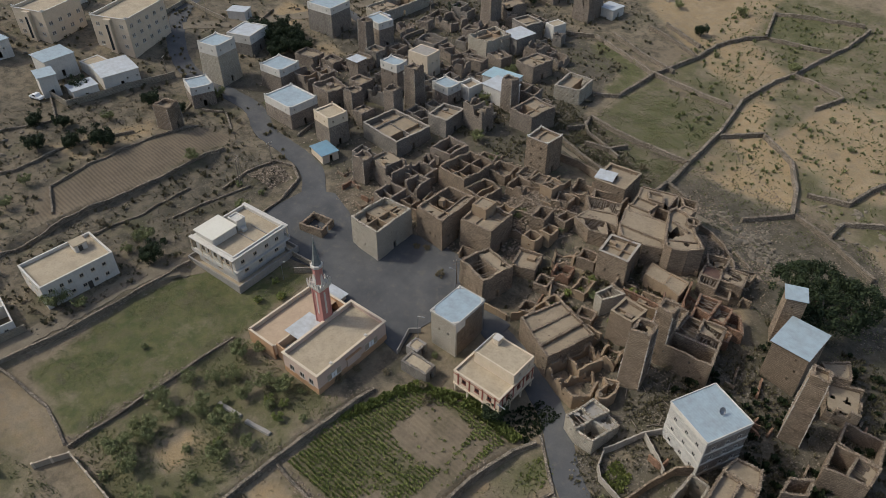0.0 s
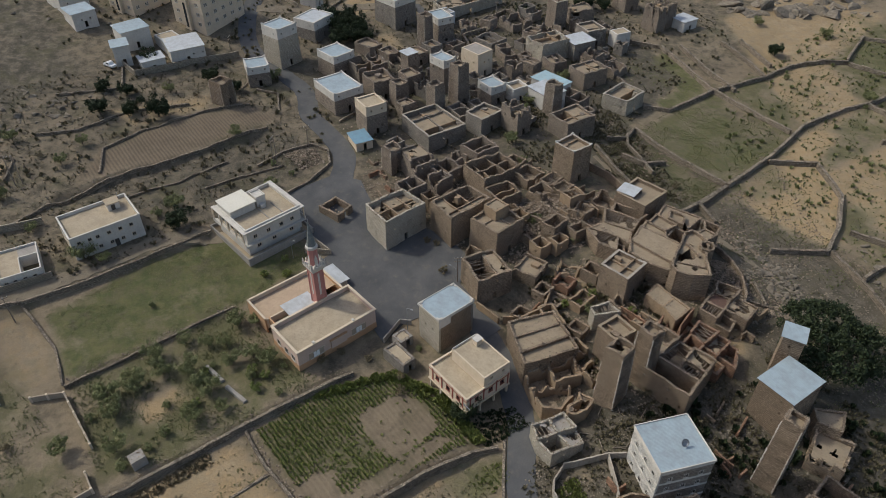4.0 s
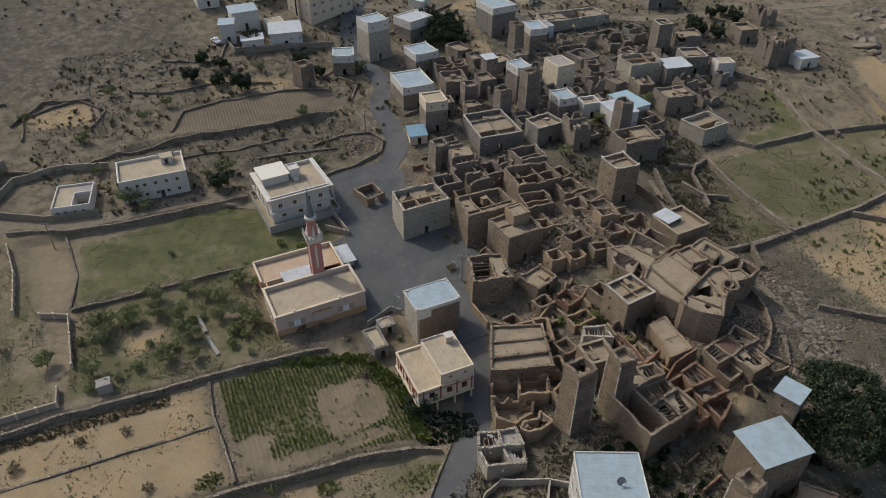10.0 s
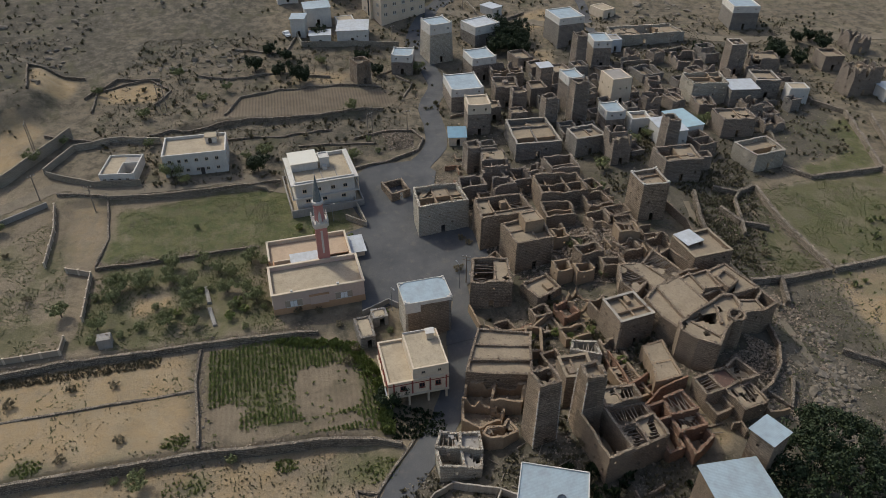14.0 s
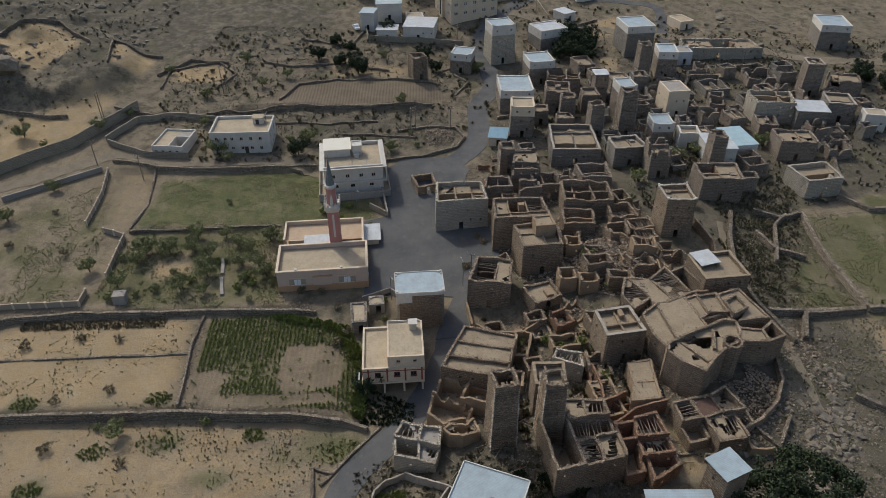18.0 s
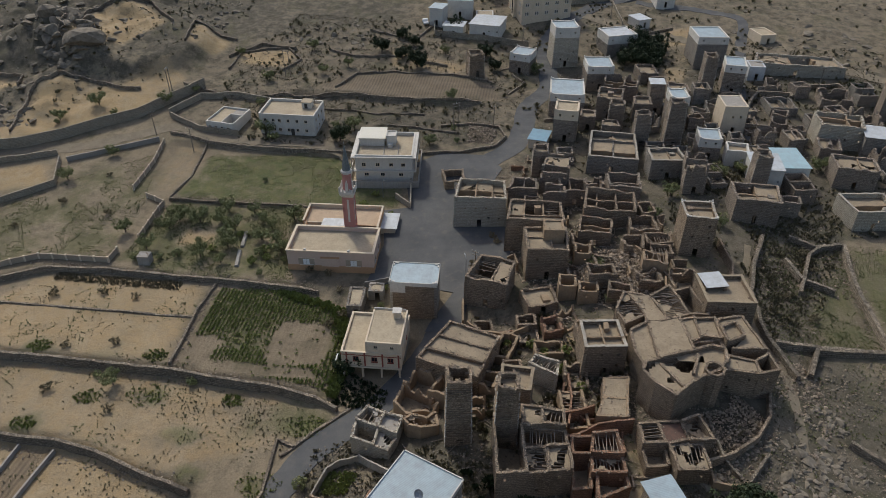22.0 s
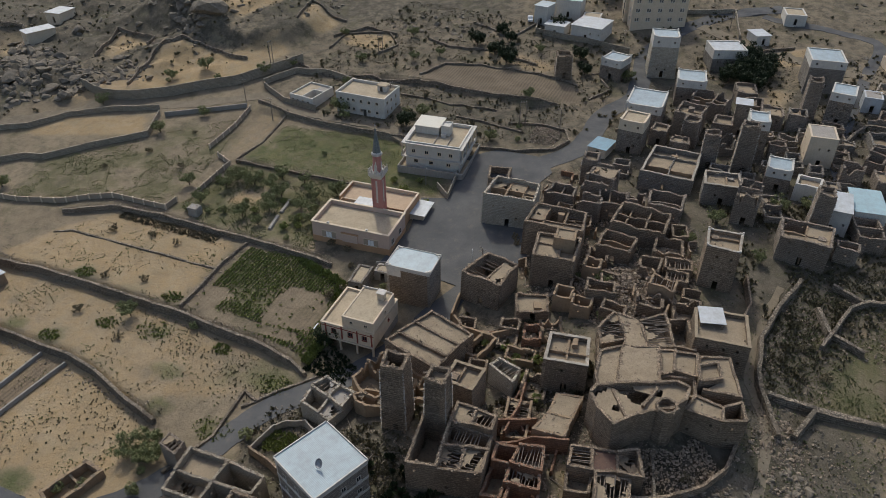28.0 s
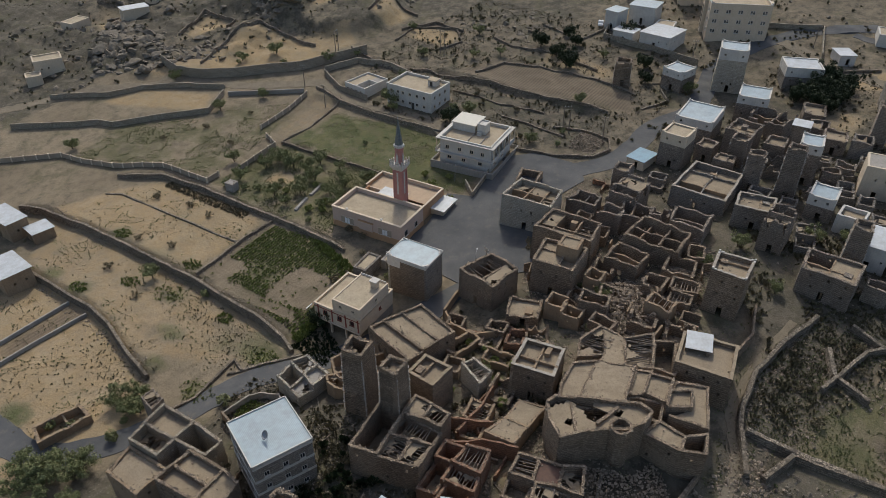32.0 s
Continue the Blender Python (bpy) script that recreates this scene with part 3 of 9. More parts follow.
def resample(points, step):
    out = [Vector(points[0])]
    for a, b in zip(points, points[1:]):
        a, b = Vector(a), Vector(b)
        n = max(1, round((b - a).length / step))
        out += [a.lerp(b, i / n) for i in range(1, n + 1)]
    return out


def smooth_line(points, step):
    """A rounded line through the points."""
    p = [Vector(q) for q in points]
    p = [p[0] * 2 - p[1]] + p + [p[-1] * 2 - p[-2]]
    out = []
    for a, b, c, d in zip(p, p[1:], p[2:], p[3:]):
        n = max(1, round((c - b).length / step))
        for i in range(n):
            t = i / n
            out.append(0.5 * (2 * b + (c - a) * t + (2 * a - 5 * b + 4 * c - d) * t * t + (3 * b - a - 3 * c + d) * t ** 3))
    return out + [p[-2]]


def strip(name, points, width, mat, label, lift=0.09, kind="structure", category="road", rough=0.3):
    bm = bmesh.new()
    line = smooth_line(points, 1.2)
    rows = []
    for i, c in enumerate(line):
        d = (line[min(i + 1, len(line) - 1)] - line[max(i - 1, 0)]).normalized()
        n = Vector((-d.y, d.x))
        ring = []
        for k in range(-2, 3):
            q = c + n * (width / 4 * k)
            if abs(k) == 2:
                q += n * rough * noise.noise((q.x * 0.5, q.y * 0.5, k))
            ring.append(bm.verts.new((q.x, q.y, max(ground_z(q.x, q.y), ground_z(c.x, c.y) - 0.4) + lift)))
        low = []
        for v, s in ((ring[0], -1), (ring[-1], 1)):
            low.append(bm.verts.new((v.co.x + n.x * 0.2 * s, v.co.y + n.y * 0.2 * s, v.co.z - 0.5)))
        rows.append([low[0]] + ring + [low[1]])
    for a, b in zip(rows, rows[1:]):
        for i in range(6):
            bm.faces.new((a[i + 1], a[i], b[i], b[i + 1]))
    return tagged(part(name, bm, mat), label, category, kind=kind)


strip("road", [(-120, 78), (-133, 87.8), (-145.4, 90.2), (-158.6, 90.8), (-173.5, 96.4), (-190.4, 95.5), (-206, 94.2), (-222.4, 99.6), (-240, 112), (-256, 135)], 6.2, ASPHALT, "grey asphalt village road climbing to the hill houses")
strip("road", [(-62, 80), (-53, 77.9), (-45.1, 74.9), (-37.8, 71.2), (-32, 66.3), (-26.5, 61.6), (-20, 59.0), (-12, 56.5), (-2, 51), (5, 43), (6, 30), (4, 0), (0, -40)], 5.2, ASPHALT, "narrow grey asphalt lane beside ruined houses", 0.1)
strip("road", [(-119, 50), (-126.5, 34), (-126.0, 14), (-126.5, 2), (-131, -11), (-125, -21), (-117.5, -32.4), (-113, -43.4), (-105, -58), (-80, -82), (-50, -100)], 4.6, TRACK, "pale dusty track below a retaining wall", 0.08, rough=0.8)
strip("footpath", [(-30, 142), (-46.2, 143.2), (-53, 142.6), (-60.8, 139.6), (-68, 139.2), (-80, 140.9), (-90, 143.0)], 1.5, TRACK, "trodden earth footpath along a dry stone wall", 0.06, rough=0.5, category="path")
strip("road", [(-232, 108), (-215, 140), (-205, 168), (-195, 188), (-185, 205), (-178, 240), (-170, 290)], 5.0, TRACK, "dusty unpaved track behind the village", 0.12, rough=0.8)


strip("road", [(-246.0, 128), (-240, 152), (-233.0, 165.5), (-208.5, 161.8), (-189.0, 158.5), (-170.8, 155.5), (-152.5, 153.7), (-136, 155)], 3.6, ASPHALT, "narrow grey lane between the upper houses", 0.1)


def plaza():
    bm = bmesh.new()
    outline = [(-119.8, 61), (-127.5, 68.5), (-127.5, 82), (-121, 86), (-112, 83.5), (-103, 77), (-102, 85), (-90, 91), (-80, 91), (-74, 84), (-58.0, 83), (-57.5, 76.0), (-60, 76.5), (-70, 80), (-72, 67), (-70, 60.5), (-85, 61.5), (-98.5, 58.5), (-100.5, 64.7), (-114.0, 61.0)]
    bm.faces.new([bm.verts.new((x, y, 0)) for x, y in outline])
    for k in range(-126, -58, 3):
        bmesh.ops.bisect_plane(bm, geom=bm.verts[:] + bm.edges[:] + bm.faces[:], plane_co=(k, 0, 0), plane_no=(1, 0, 0))
    for k in range(61, 92, 3):
        bmesh.ops.bisect_plane(bm, geom=bm.verts[:] + bm.edges[:] + bm.faces[:], plane_co=(0, k, 0), plane_no=(0, 1, 0))
    bmesh.ops.triangulate(bm, faces=bm.faces[:])
    for v in bm.verts:
        v.co.z = ground_z(v.co.x, v.co.y) + 0.17
    ext = bmesh.ops.extrude_face_region(bm, geom=bm.faces[:])
    for v in ext["geom"]:
        if isinstance(v, bmesh.types.BMVert):
            v.co.z -= 0.6
    bmesh.ops.recalc_face_normals(bm, faces=bm.faces[:])
    tagged(part("pavement", bm, ASPHALT), "wide worn grey asphalt village square", "square", kind="structure")


plaza()


# ---- masonry walls and buildings ----
EDGE = plain("pale_edge_stone", (0.50, 0.45, 0.39), (0.30, 0.26, 0.21), 0.95, 3.0)


def wall_run(bm, length, top, th, m, openings=(), jag=0.0, z0=-1.6, seed=0.0, grain=0.0):
    """One straight wall along x with real openings (u0, u1, z0, z1) and an uneven top."""
    openings = [o for o in openings if o[0] > 0.05 and o[1] < length - 0.05 and o[3] < top - max(0.25, jag * 0.6)]
    openings = [o for k, o in enumerate(openings) if all(o[1] < q[0] - 0.1 or o[0] > q[1] + 0.1 or (o[0], o[1]) == (q[0], q[1]) or o[3] < q[2] - 0.05 or o[2] > q[3] + 0.05 for q in openings[:k])]
    cuts = {0.0, length}
    for u0, u1, _, _ in openings:
        cuts |= {u0, u1}
    if jag or grain:
        n = max(1, round(length / 0.75))
        for i in range(1, n):
            if all(abs(length * i / n - c) > 0.08 for c in cuts):
                cuts.add(length * i / n)
    cuts = sorted(c for c in cuts if 0 <= c <= length)

    def head(u):
        if not jag:
            return top
        s = noise.noise((u * 0.33, seed, 0.3)) * 1.1 + noise.noise((u * 1.3, seed, 7.7)) * 0.45
        if jag > 0.85 and noise.noise((u * 0.55, seed, 12.0)) > 0.12:
            s += 0.28 * (top - z0) / jag
        return max(z0 + 0.4, top - jag * max(0.0, s + 0.25) - 0.16 * abs(noise.noise((u * 4.1, seed, 2.0))))

    levels = sorted({round(z, 3) for o in openings for z in o[2:]})
    tops = []
    for a, b in zip(cuts, cuts[1:]):
        if b - a < 0.02:
            continue
        mid = (a + b) / 2
        solid, low = [], z0
        for u0, u1, w0, w1 in sorted(openings, key=lambda o: o[2]):
            if u0 < mid < u1:
                solid.append((low, w0))
                low = w1
        solid.append((low, None))
        fine = []
        for s0, s1 in solid:
            end = s1 if s1 is not None else min(head(a), head(b)) - 0.1
            stops = [s0] + [z for z in levels if s0 + 0.01 < z < end - 0.01] + [s1]
            fine += list(zip(stops, stops[1:]))
        solid = fine
        tops.append(m @ Vector((mid, th / 2, (head(a) + head(b)) / 2)))
        for s0, s1 in solid:
            h0, h1 = (s1, s1) if s1 is not None else (head(a), head(b))
            if min(h0, h1) - s0 < 0.05:
                continue
            vs = box(bm, a, b, 0, th, s0, 1.0)
            for v, z in zip(vs[4:], (h0, h1, h1, h0)):
                v.co.z = z
            for v in vs:
                if grain:
                    v.co.y += grain * noise.noise((v.co.x * 0.9, v.co.z * 0.9, seed + 5.0))
                v.co = m @ v.co
    return tops


def shell(e, w, d, top, mat, th=0.5, z0=-1.6, openings=None, jag=0.0, batter=0.0, seed=0.0, name="wall", label="", grain=0.0):
    """Four walls as four parts, leaning in by the batter."""
    openings = openings or {}
    crest = []
    for side in range(4):
        long = w if side % 2 == 0 else d
        run = long if side % 2 == 0 else long - 2 * th
        m = pose(0, 0, 0, 0, 0, 90 * side) @ Matrix.Translation((-run / 2, -(d if side % 2 == 0 else w) / 2, 0))
        bm = bmesh.new()
        crest += wall_run(bm, run, top, th, m, openings.get(side, ()), jag, z0, seed + side * 3.7, grain)
        if batter:
            for v in bm.verts:
                k = 1 - batter * v.co.z / 10
                v.co.x *= k
                v.co.y *= k
        part(name, bm, mat, e, label, True)
    return [Vector((p.x * (1 - batter * p.z / 10), p.y * (1 - batter * p.z / 10), p.z)) for p in crest]


def roof_slab(e, w, d, z, mat, th=0.3, holes=0.0, seed=0.0, batter=0.0, name="roof", label="", sag=0.06, cx=0.0, cy=0.0):
    """A flat earth or cement roof, with holes where it has fallen in."""
    k = 1 - batter * z / 10
    w, d = w * k, d * k
    cell = 0.46 if holes else 0.95
    nx, ny = max(2, round(w / cell)), max(2, round(d / cell))
    bm = bmesh.new()
    grid = {}

    def at(i, j, low):
        key = (i, j, low)
        if key not in grid:
            x, y = w * (i / nx - 0.5), d * (j / ny - 0.5)
            inner = 0 < i < nx and 0 < j < ny
            zz = z + (sag * 2 * noise.noise((x * 0.35, y * 0.35, seed)) if inner else 0)
            if holes and inner and not low:
                x += 0.3 * noise.noise((i * 3.1, j * 2.7, seed))
                y += 0.3 * noise.noise((i * 1.7, j * 3.3, seed + 4))
            grid[key] = bm.verts.new((x + cx * k, y + cy * k, zz - (th if low else 0)))
        return grid[key]

    kept = {(i, j) for i in range(nx) for j in range(ny) if not holes or noise.noise((i * cell * 0.5 + seed, j * cell * 0.5, seed * 1.3)) + 0.35 * noise.noise((i * 0.9, j * 0.9, seed)) < 0.5 - holes}
    for i, j in kept:
        bm.faces.new((at(i, j, 0), at(i + 1, j, 0), at(i + 1, j + 1, 0), at(i, j + 1, 0)))
        bm.faces.new((at(i, j, 1), at(i, j + 1, 1), at(i + 1, j + 1, 1), at(i + 1, j, 1)))
        for di, dj, a, b in ((-1, 0, (i, j + 1), (i, j)), (1, 0, (i + 1, j), (i + 1, j + 1)), (0, -1, (i, j), (i + 1, j)), (0, 1, (i + 1, j + 1), (i, j + 1))):
            if (i + di, j + dj) not in kept:
                bm.faces.new((at(*a, 1), at(*b, 1), at(*b, 0), at(*a, 0)))
    if not kept:
        bm.free()
        return None
    return part(name, bm, mat, e, label)


def beams(e, w, d, z, rnd, gap=0.75, r=0.09, share=1.0, cx=0.0, cy=0.0):
    """Bare roof timbers across the shorter span; each lies on both walls or has one end fallen."""
    along_x = w > d
    span, run = (d, w) if along_x else (w, d)
    bm = bmesh.new()
    tube(bm, (0, -span / 2, 0), (0, 0, 0.04), r, r * 0.9, 5)
    tube(bm, (0, 0, 0.04), (0, span / 2, 0), r * 0.9, r * 0.75, 5)
    first = None
    for i in range(int(run / gap)):
        if rnd.random() > share:
            continue
        p = -run / 2 + gap * (i + 0.6) + rnd.uniform(-0.15, 0.15)
        m = pose(p, 0, z, rnd.uniform(-2, 2) + (rnd.choice((-14, 14)) if rnd.random() < 0.12 else 0), 0, rnd.uniform(-6, 6))
        if not along_x:
            m = pose(0, 0, 0, 0, 0, 90) @ m
        m = Matrix.Translation((cx, cy, 0)) @ m
        if first is None:
            first = part("roof_beam", bm, WOOD, e)
            first.matrix_basis = m
        else:
            ob = new("roof_beam", first.data)
            ob.parent = e
            ob.matrix_basis = m
    if first is None:
        bm.free()


def slots(rnd, w, d, rows, size=(0.45, 0.6), every=2.4, door=True):
    """Small scattered openings and one door."""
    out = {}
    for side in range(4):
        long = (w if side % 2 == 0 else d) - 1.2
        got = []
        for z in rows:
            n = max(1, int(long / every))
            for i in range(n):
                if rnd.random() < 0.7:
                    u = 0.4 + long * (i + rnd.uniform(0.3, 0.7)) / n
                    got.append((u, u + size[0], z, z + size[1]))
        if door and side == 1:
            u = long * 0.45
            got = [o for o in got if o[1] < u - 0.2 or o[0] > u + 1.2 or o[2] > 2.4]
            got.append((u, u + 1.0, -0.2, 1.95))
        out[side] = got
    return out


def merlons(e, w, d, z, mat, batter=0.0, size=0.45):
    """Raised stepped corners of the parapet."""
    k = 1 - batter * z / 10
    for sx in (-1, 1):
        for sy in (-1, 1):
            bm = bmesh.new()
            x, y = sx * (w / 2 * k - 0.16), sy * (d / 2 * k - 0.16)
            box(bm, x - 0.17, x + 0.17, y - 0.17, y + 0.17, z - 0.1, z + size)
            box(bm, x - sx * 0.5 - 0.22, x - sx * 0.5 + 0.33, y - 0.14, y + 0.14, z - 0.1, z + size * 0.45)
            box(bm, x - 0.14, x + 0.14, y - sy * 0.5 - 0.22, y - sy * 0.5 + 0.33, z - 0.1, z + size * 0.45)
            part("corner_merlon", bm, mat, e)


def coping(e, w, d, z, mat, batter=0.0, th=0.5, lift=0.14, seed=0.0):
    """A plastered capping on the wall tops."""
    k = 1 - batter * z / 10
    w, d = w * k, d * k
    worn = 1.0 if mat in (LIMEWASH, MUD, MUDWALL) else 0.05
    for side in range(4):
        long = w + 0.06 if side % 2 == 0 else d - 2 * th + 0.02
        bm = bmesh.new()
        m = pose(0, 0, 0, 0, 0, 90 * side) @ Matrix.Translation((-long / 2, -(d if side % 2 == 0 else w) / 2 - 0.03, z - 0.02))
        n = max(1, round(long / 0.6))
        for i in range(n):
            vs = box(bm, long * i / n, long * (i + 1) / n, 0, th + 0.04, 0, lift)
            for v, k in zip(vs[4:], (i, i + 1, i + 1, i)):
                v.co.z += (0.16 * noise.noise((k * 1.1, seed, side)) - 0.05) * worn
                v.co.y += 0.06 * worn * noise.noise((k * 1.7, seed, side + 4.0))
            for v in vs:
                v.co = m @ v.co
        part("coping", bm, mat, e, "", True)


def window(e, side, w, d, u, z, ww, wh, frame_mat, proud=0.03, depth=0.16, sill=True, bars=True):
    """A framed window set in its opening; u from the middle of the wall."""
    m = pose(0, 0, 0, 0, 0, 90 * side) @ Matrix.Translation((u, -(d if side % 2 == 0 else w) / 2, z))
    bm = bmesh.new()
    f = 0.1
    rings = []
    for k in (0, f):
        for y in (-proud, depth):
            rings.append([bm.verts.new(m @ Vector((x, y, zz))) for x, zz in ((-ww / 2 - k, -k), (ww / 2 + k, -k), (ww / 2 + k, wh + k), (-ww / 2 - k, wh + k))])
    inner_front, inner_back, outer_front, outer_back = rings
    for r0, r1 in ((inner_front, inner_back), (inner_back, outer_back), (outer_back, outer_front), (outer_front, inner_front)):
        for i in range(4):
            bm.faces.new((r0[i], r0[(i + 1) % 4], r1[(i + 1) % 4], r1[i]))
    bmesh.ops.recalc_face_normals(bm, faces=bm.faces[:])
    ob = part("window", bm, frame_mat, e, "")
    bm = bmesh.new()
    box(bm, -ww / 2, ww / 2, depth - 0.05, depth - 0.02, 0, wh, m)
    part("pane", bm, GLASS, ob, "dark glass pane")
    for on, name, x0, x1, y0, y1, z0, z1 in ((bars, "mullion", -0.03, 0.03, 0.02, depth - 0.06, 0.002, wh - 0.002), (sill, "sill", -ww / 2 - 0.15, ww / 2 + 0.15, -proud - 0.1, -proud - 0.003, -f - 0.06, -f + 0.04)):
        if on:
            bm = bmesh.new()
            box(bm, x0, x1, y0, y1, z0, z1, m)
            part(name, bm, frame_mat, ob)


def rubble_heap(e, w, d, rnd, n, z=0.0, rise=0.8, size=(0.12, 0.35)):
    bm = bmesh.new()
    for _ in range(n):
        x, y = rnd.uniform(-0.5, 0.5) * w, rnd.uniform(-0.5, 0.5) * d
        k = max(0.0, 1 - (2 * x / w) ** 2) * max(0.0, 1 - (2 * y / d) ** 2)
        boulder(bm, (x, y, z + rise * k * rnd.uniform(0.3, 1.0)), rnd.uniform(*size), rnd)
    ob = part("rubble", bm, RUBBLE, e, "heap of fallen stones")
    ob["kind"] = "stuff"
    return ob


def stones(name, pts, size, label, mat=None):
    """Loose angular stones."""
    gen = np.random.RandomState(len(pts) + 7)
    unit = np.array([(1, 0, 0), (0, 1, 0), (-1, 0, 0), (0, -1, 0), (0, 0, 1), (0, 0, -1)], float)
    tri = np.array([(0, 1, 4), (1, 2, 4), (2, 3, 4), (3, 0, 4), (1, 0, 5), (2, 1, 5), (3, 2, 5), (0, 3, 5)])
    n = len(pts)
    s = size[0] + (size[1] - size[0]) * gen.uniform(0, 1, n) ** 2.5
    v = unit[None] * gen.uniform(0.6, 1.3, (n, 6, 1)) + gen.uniform(-0.25, 0.25, (n, 6, 3))
    a = gen.uniform(0, 6.28, n)
    c, si = np.cos(a)[:, None], np.sin(a)[:, None]
    v = np.stack([v[..., 0] * c - v[..., 1] * si, v[..., 0] * si + v[..., 1] * c, v[..., 2] * 0.7], -1)
    v = v * s[:, None, None] + np.array(pts)[:, None] + np.array([0, 0, 1.0]) * (s * 0.3)[:, None, None]
    f = (tri[None] + np.arange(n)[:, None, None] * 6).reshape(-1, 3)
    me = bpy.data.meshes.new(name)
    me.from_pydata(v.reshape(-1, 3).tolist(), [], f.tolist())
    me.materials.append(mat or RUBBLE)
    return tagged(new(name, me), label, "stones" if label else "", kind="stuff")



SEED = [0]


def spot(x, y, rot, dz=0.0):
    return pose(x, y, ground_z(x, y) + dz, 0, 0, rot)


def stone_house(name, x, y, w, d, rot, h, mat=None, roof=None, jag=0.0, parapet=0.55, batter=0.03, holes=0.0, timber=0.0, rooms=(), cap=None, top=None, top_h=2.6, horns=False, floor=False, label="", category="house", group="village stone houses", heap=0, slit=True, overhang=0.0, door=True):
    """A stone house: walls, roof at its parapet, inner rooms where it is open, and what has fallen."""
    SEED[0] += 1
    FOOT.append((x, y, w, d, rot))
    s = SEED[0] * 1.93
    rnd = random.Random(SEED[0] * 17)
    mat, roof = mat or STONE, roof or MUD
    # Far upper houses swap to the copy with haze in its colour.
    if mat is STONE and x < -100 and y > 84:
        mat = STONE_HAZED
    sheet = roof in (BLUEWHITE, ZINC, TEAL, BLUE) and not top and not jag
    e = thing(name, spot(x, y, rot), label or "brown rubble stone house with a flat mud roof", category, group)
    rows = [z for z in (2.2, 4.7, 7.4, 10.0) if z < h - 1.4] if slit else []
    holes_in = slots(rnd, w, d, rows, door=door)
    g = 0.09 if jag else 0.05
    if top:
        shell(e, w, d, h - top_h, mat, 0.5, -1.8, holes_in if h - top_h > 2.4 else None, 0, batter, s, grain=g)
        k = 1 - batter * (h - top_h / 2) / 10
        ups = {side: [(u, u + 0.55, h - top_h * 0.62, h - top_h * 0.62 + 0.6) for u in np.linspace(1.0, (w if side % 2 == 0 else d) * k - 2.2, 2)] for side in range(4)}
        shell(e, w * k + 0.06, d * k + 0.06, h, top, 0.45, h - top_h, ups, 0, 0, s, "upper_wall", "whitewashed upper storey")
    else:
        crest = shell(e, w, d, h, mat, 0.5, -1.8, holes_in, jag, batter, s, grain=g)
        loose = []
        if mat is not WHITE and mat is not CREAM and mat is not ZINC and not sheet:
            for p in crest if jag or not cap else ():
                for _ in range(4):
                    loose.append((p.x + rnd.uniform(-0.4, 0.4), p.y + rnd.uniform(-0.4, 0.4), p.z - 0.05))
        if roof is MUD or roof == "open":
            zr = 0.35 if roof == "open" else h - parapet - (0.4 if jag else 0)
            if roof is MUD and not holes or floor:
                for _ in range(int(w * d * (0.7 if jag or holes else 0.35))):
                    loose.append((rnd.uniform(-0.5, 0.5) * (w - 1.3), rnd.uniform(-0.5, 0.5) * (d - 1.3), zr))
        if len(loose) > 8:
            ob = stones("debris", loose, (0.06, 0.24), "")
            ob.parent = e
    if top:
        kw, kd = w * (1 - batter * (h - top_h / 2) / 10), d * (1 - batter * (h - top_h / 2) / 10)
        roof_slab(e, kw - 0.8, kd - 0.8, h - parapet * 0.5, roof, 0.25, 0, s)
        if horns:
            merlons(e, kw, kd, h, top)
    elif sheet:
        k = 1 - batter * h / 10
        bm = bmesh.new()
        box(bm, -w * k / 2 - 0.3, w * k / 2 + 0.3, -d * k / 2 - 0.3, d * k / 2 + 0.3, h + 0.02, h + 0.1, pose(0, 0, 0, 0.8, -0.6, 0))
        part("roof", bm, roof, e, "overhanging corrugated roof sheet")
    elif roof != "open":
        zr = h - parapet - (0.4 if jag else 0)
        xs = sorted([-w / 2 + 0.48, w / 2 - 0.48] + [p * w for ax, p, _ in rooms if ax == "y"])
        ys = sorted([-d / 2 + 0.48, d / 2 - 0.48] + [p * d for ax, p, _ in rooms if ax == "x"])
        ruin = min(0.75, holes * 1.9 + jag * 0.18) if rooms else 0.0
        zk = 1 - batter * zr / 10
        for x0, x1 in zip(xs, xs[1:]):
            for y0, y1 in zip(ys, ys[1:]):
                cx, cy, cw, cd = (x0 + x1) / 2, (y0 + y1) / 2, x1 - x0, y1 - y0
                lift = rnd.choice((0, 0, -0.35, -0.7, 0.2)) if rooms and (jag or holes) else 0.0
                state = rnd.random()
                if state < ruin * 0.5:
                    roof_slab(e, cw, cd, 0.3, MUD, 0.3, 0, s + cx, 0, "floor", "earth floor strewn with debris", 0.4, cx, cy)
                    pts = [(cx + rnd.uniform(-0.48, 0.48) * cw, cy + rnd.uniform(-0.48, 0.48) * cd, 0.3 + rnd.random() * 0.8) for _ in range(int(cw * cd * 4))]
                    ob = stones("rubble", pts, (0.1, 0.4), "")
                    ob.parent = e
                    if rnd.random() < 0.5:
                        beams(e, cw * zk, cd * zk, zr - 0.5, rnd, share=0.5, cx=cx * zk, cy=cy * zk)
                elif state < ruin:
                    roof_slab(e, cw, cd, zr + lift, roof, 0.3, 0.42, s + cx * 3 + cy, batter, cx=cx, cy=cy)
                    beams(e, cw * zk, cd * zk, zr + lift - 0.42, rnd, 0.6, share=0.9, cx=cx * zk, cy=cy * zk)
                else:
                    roof_slab(e, cw, cd, zr + lift, roof, 0.3, holes * 0.7 if holes > 0.08 else 0.0, s + cx * 3 + cy, batter, cx=cx, cy=cy)
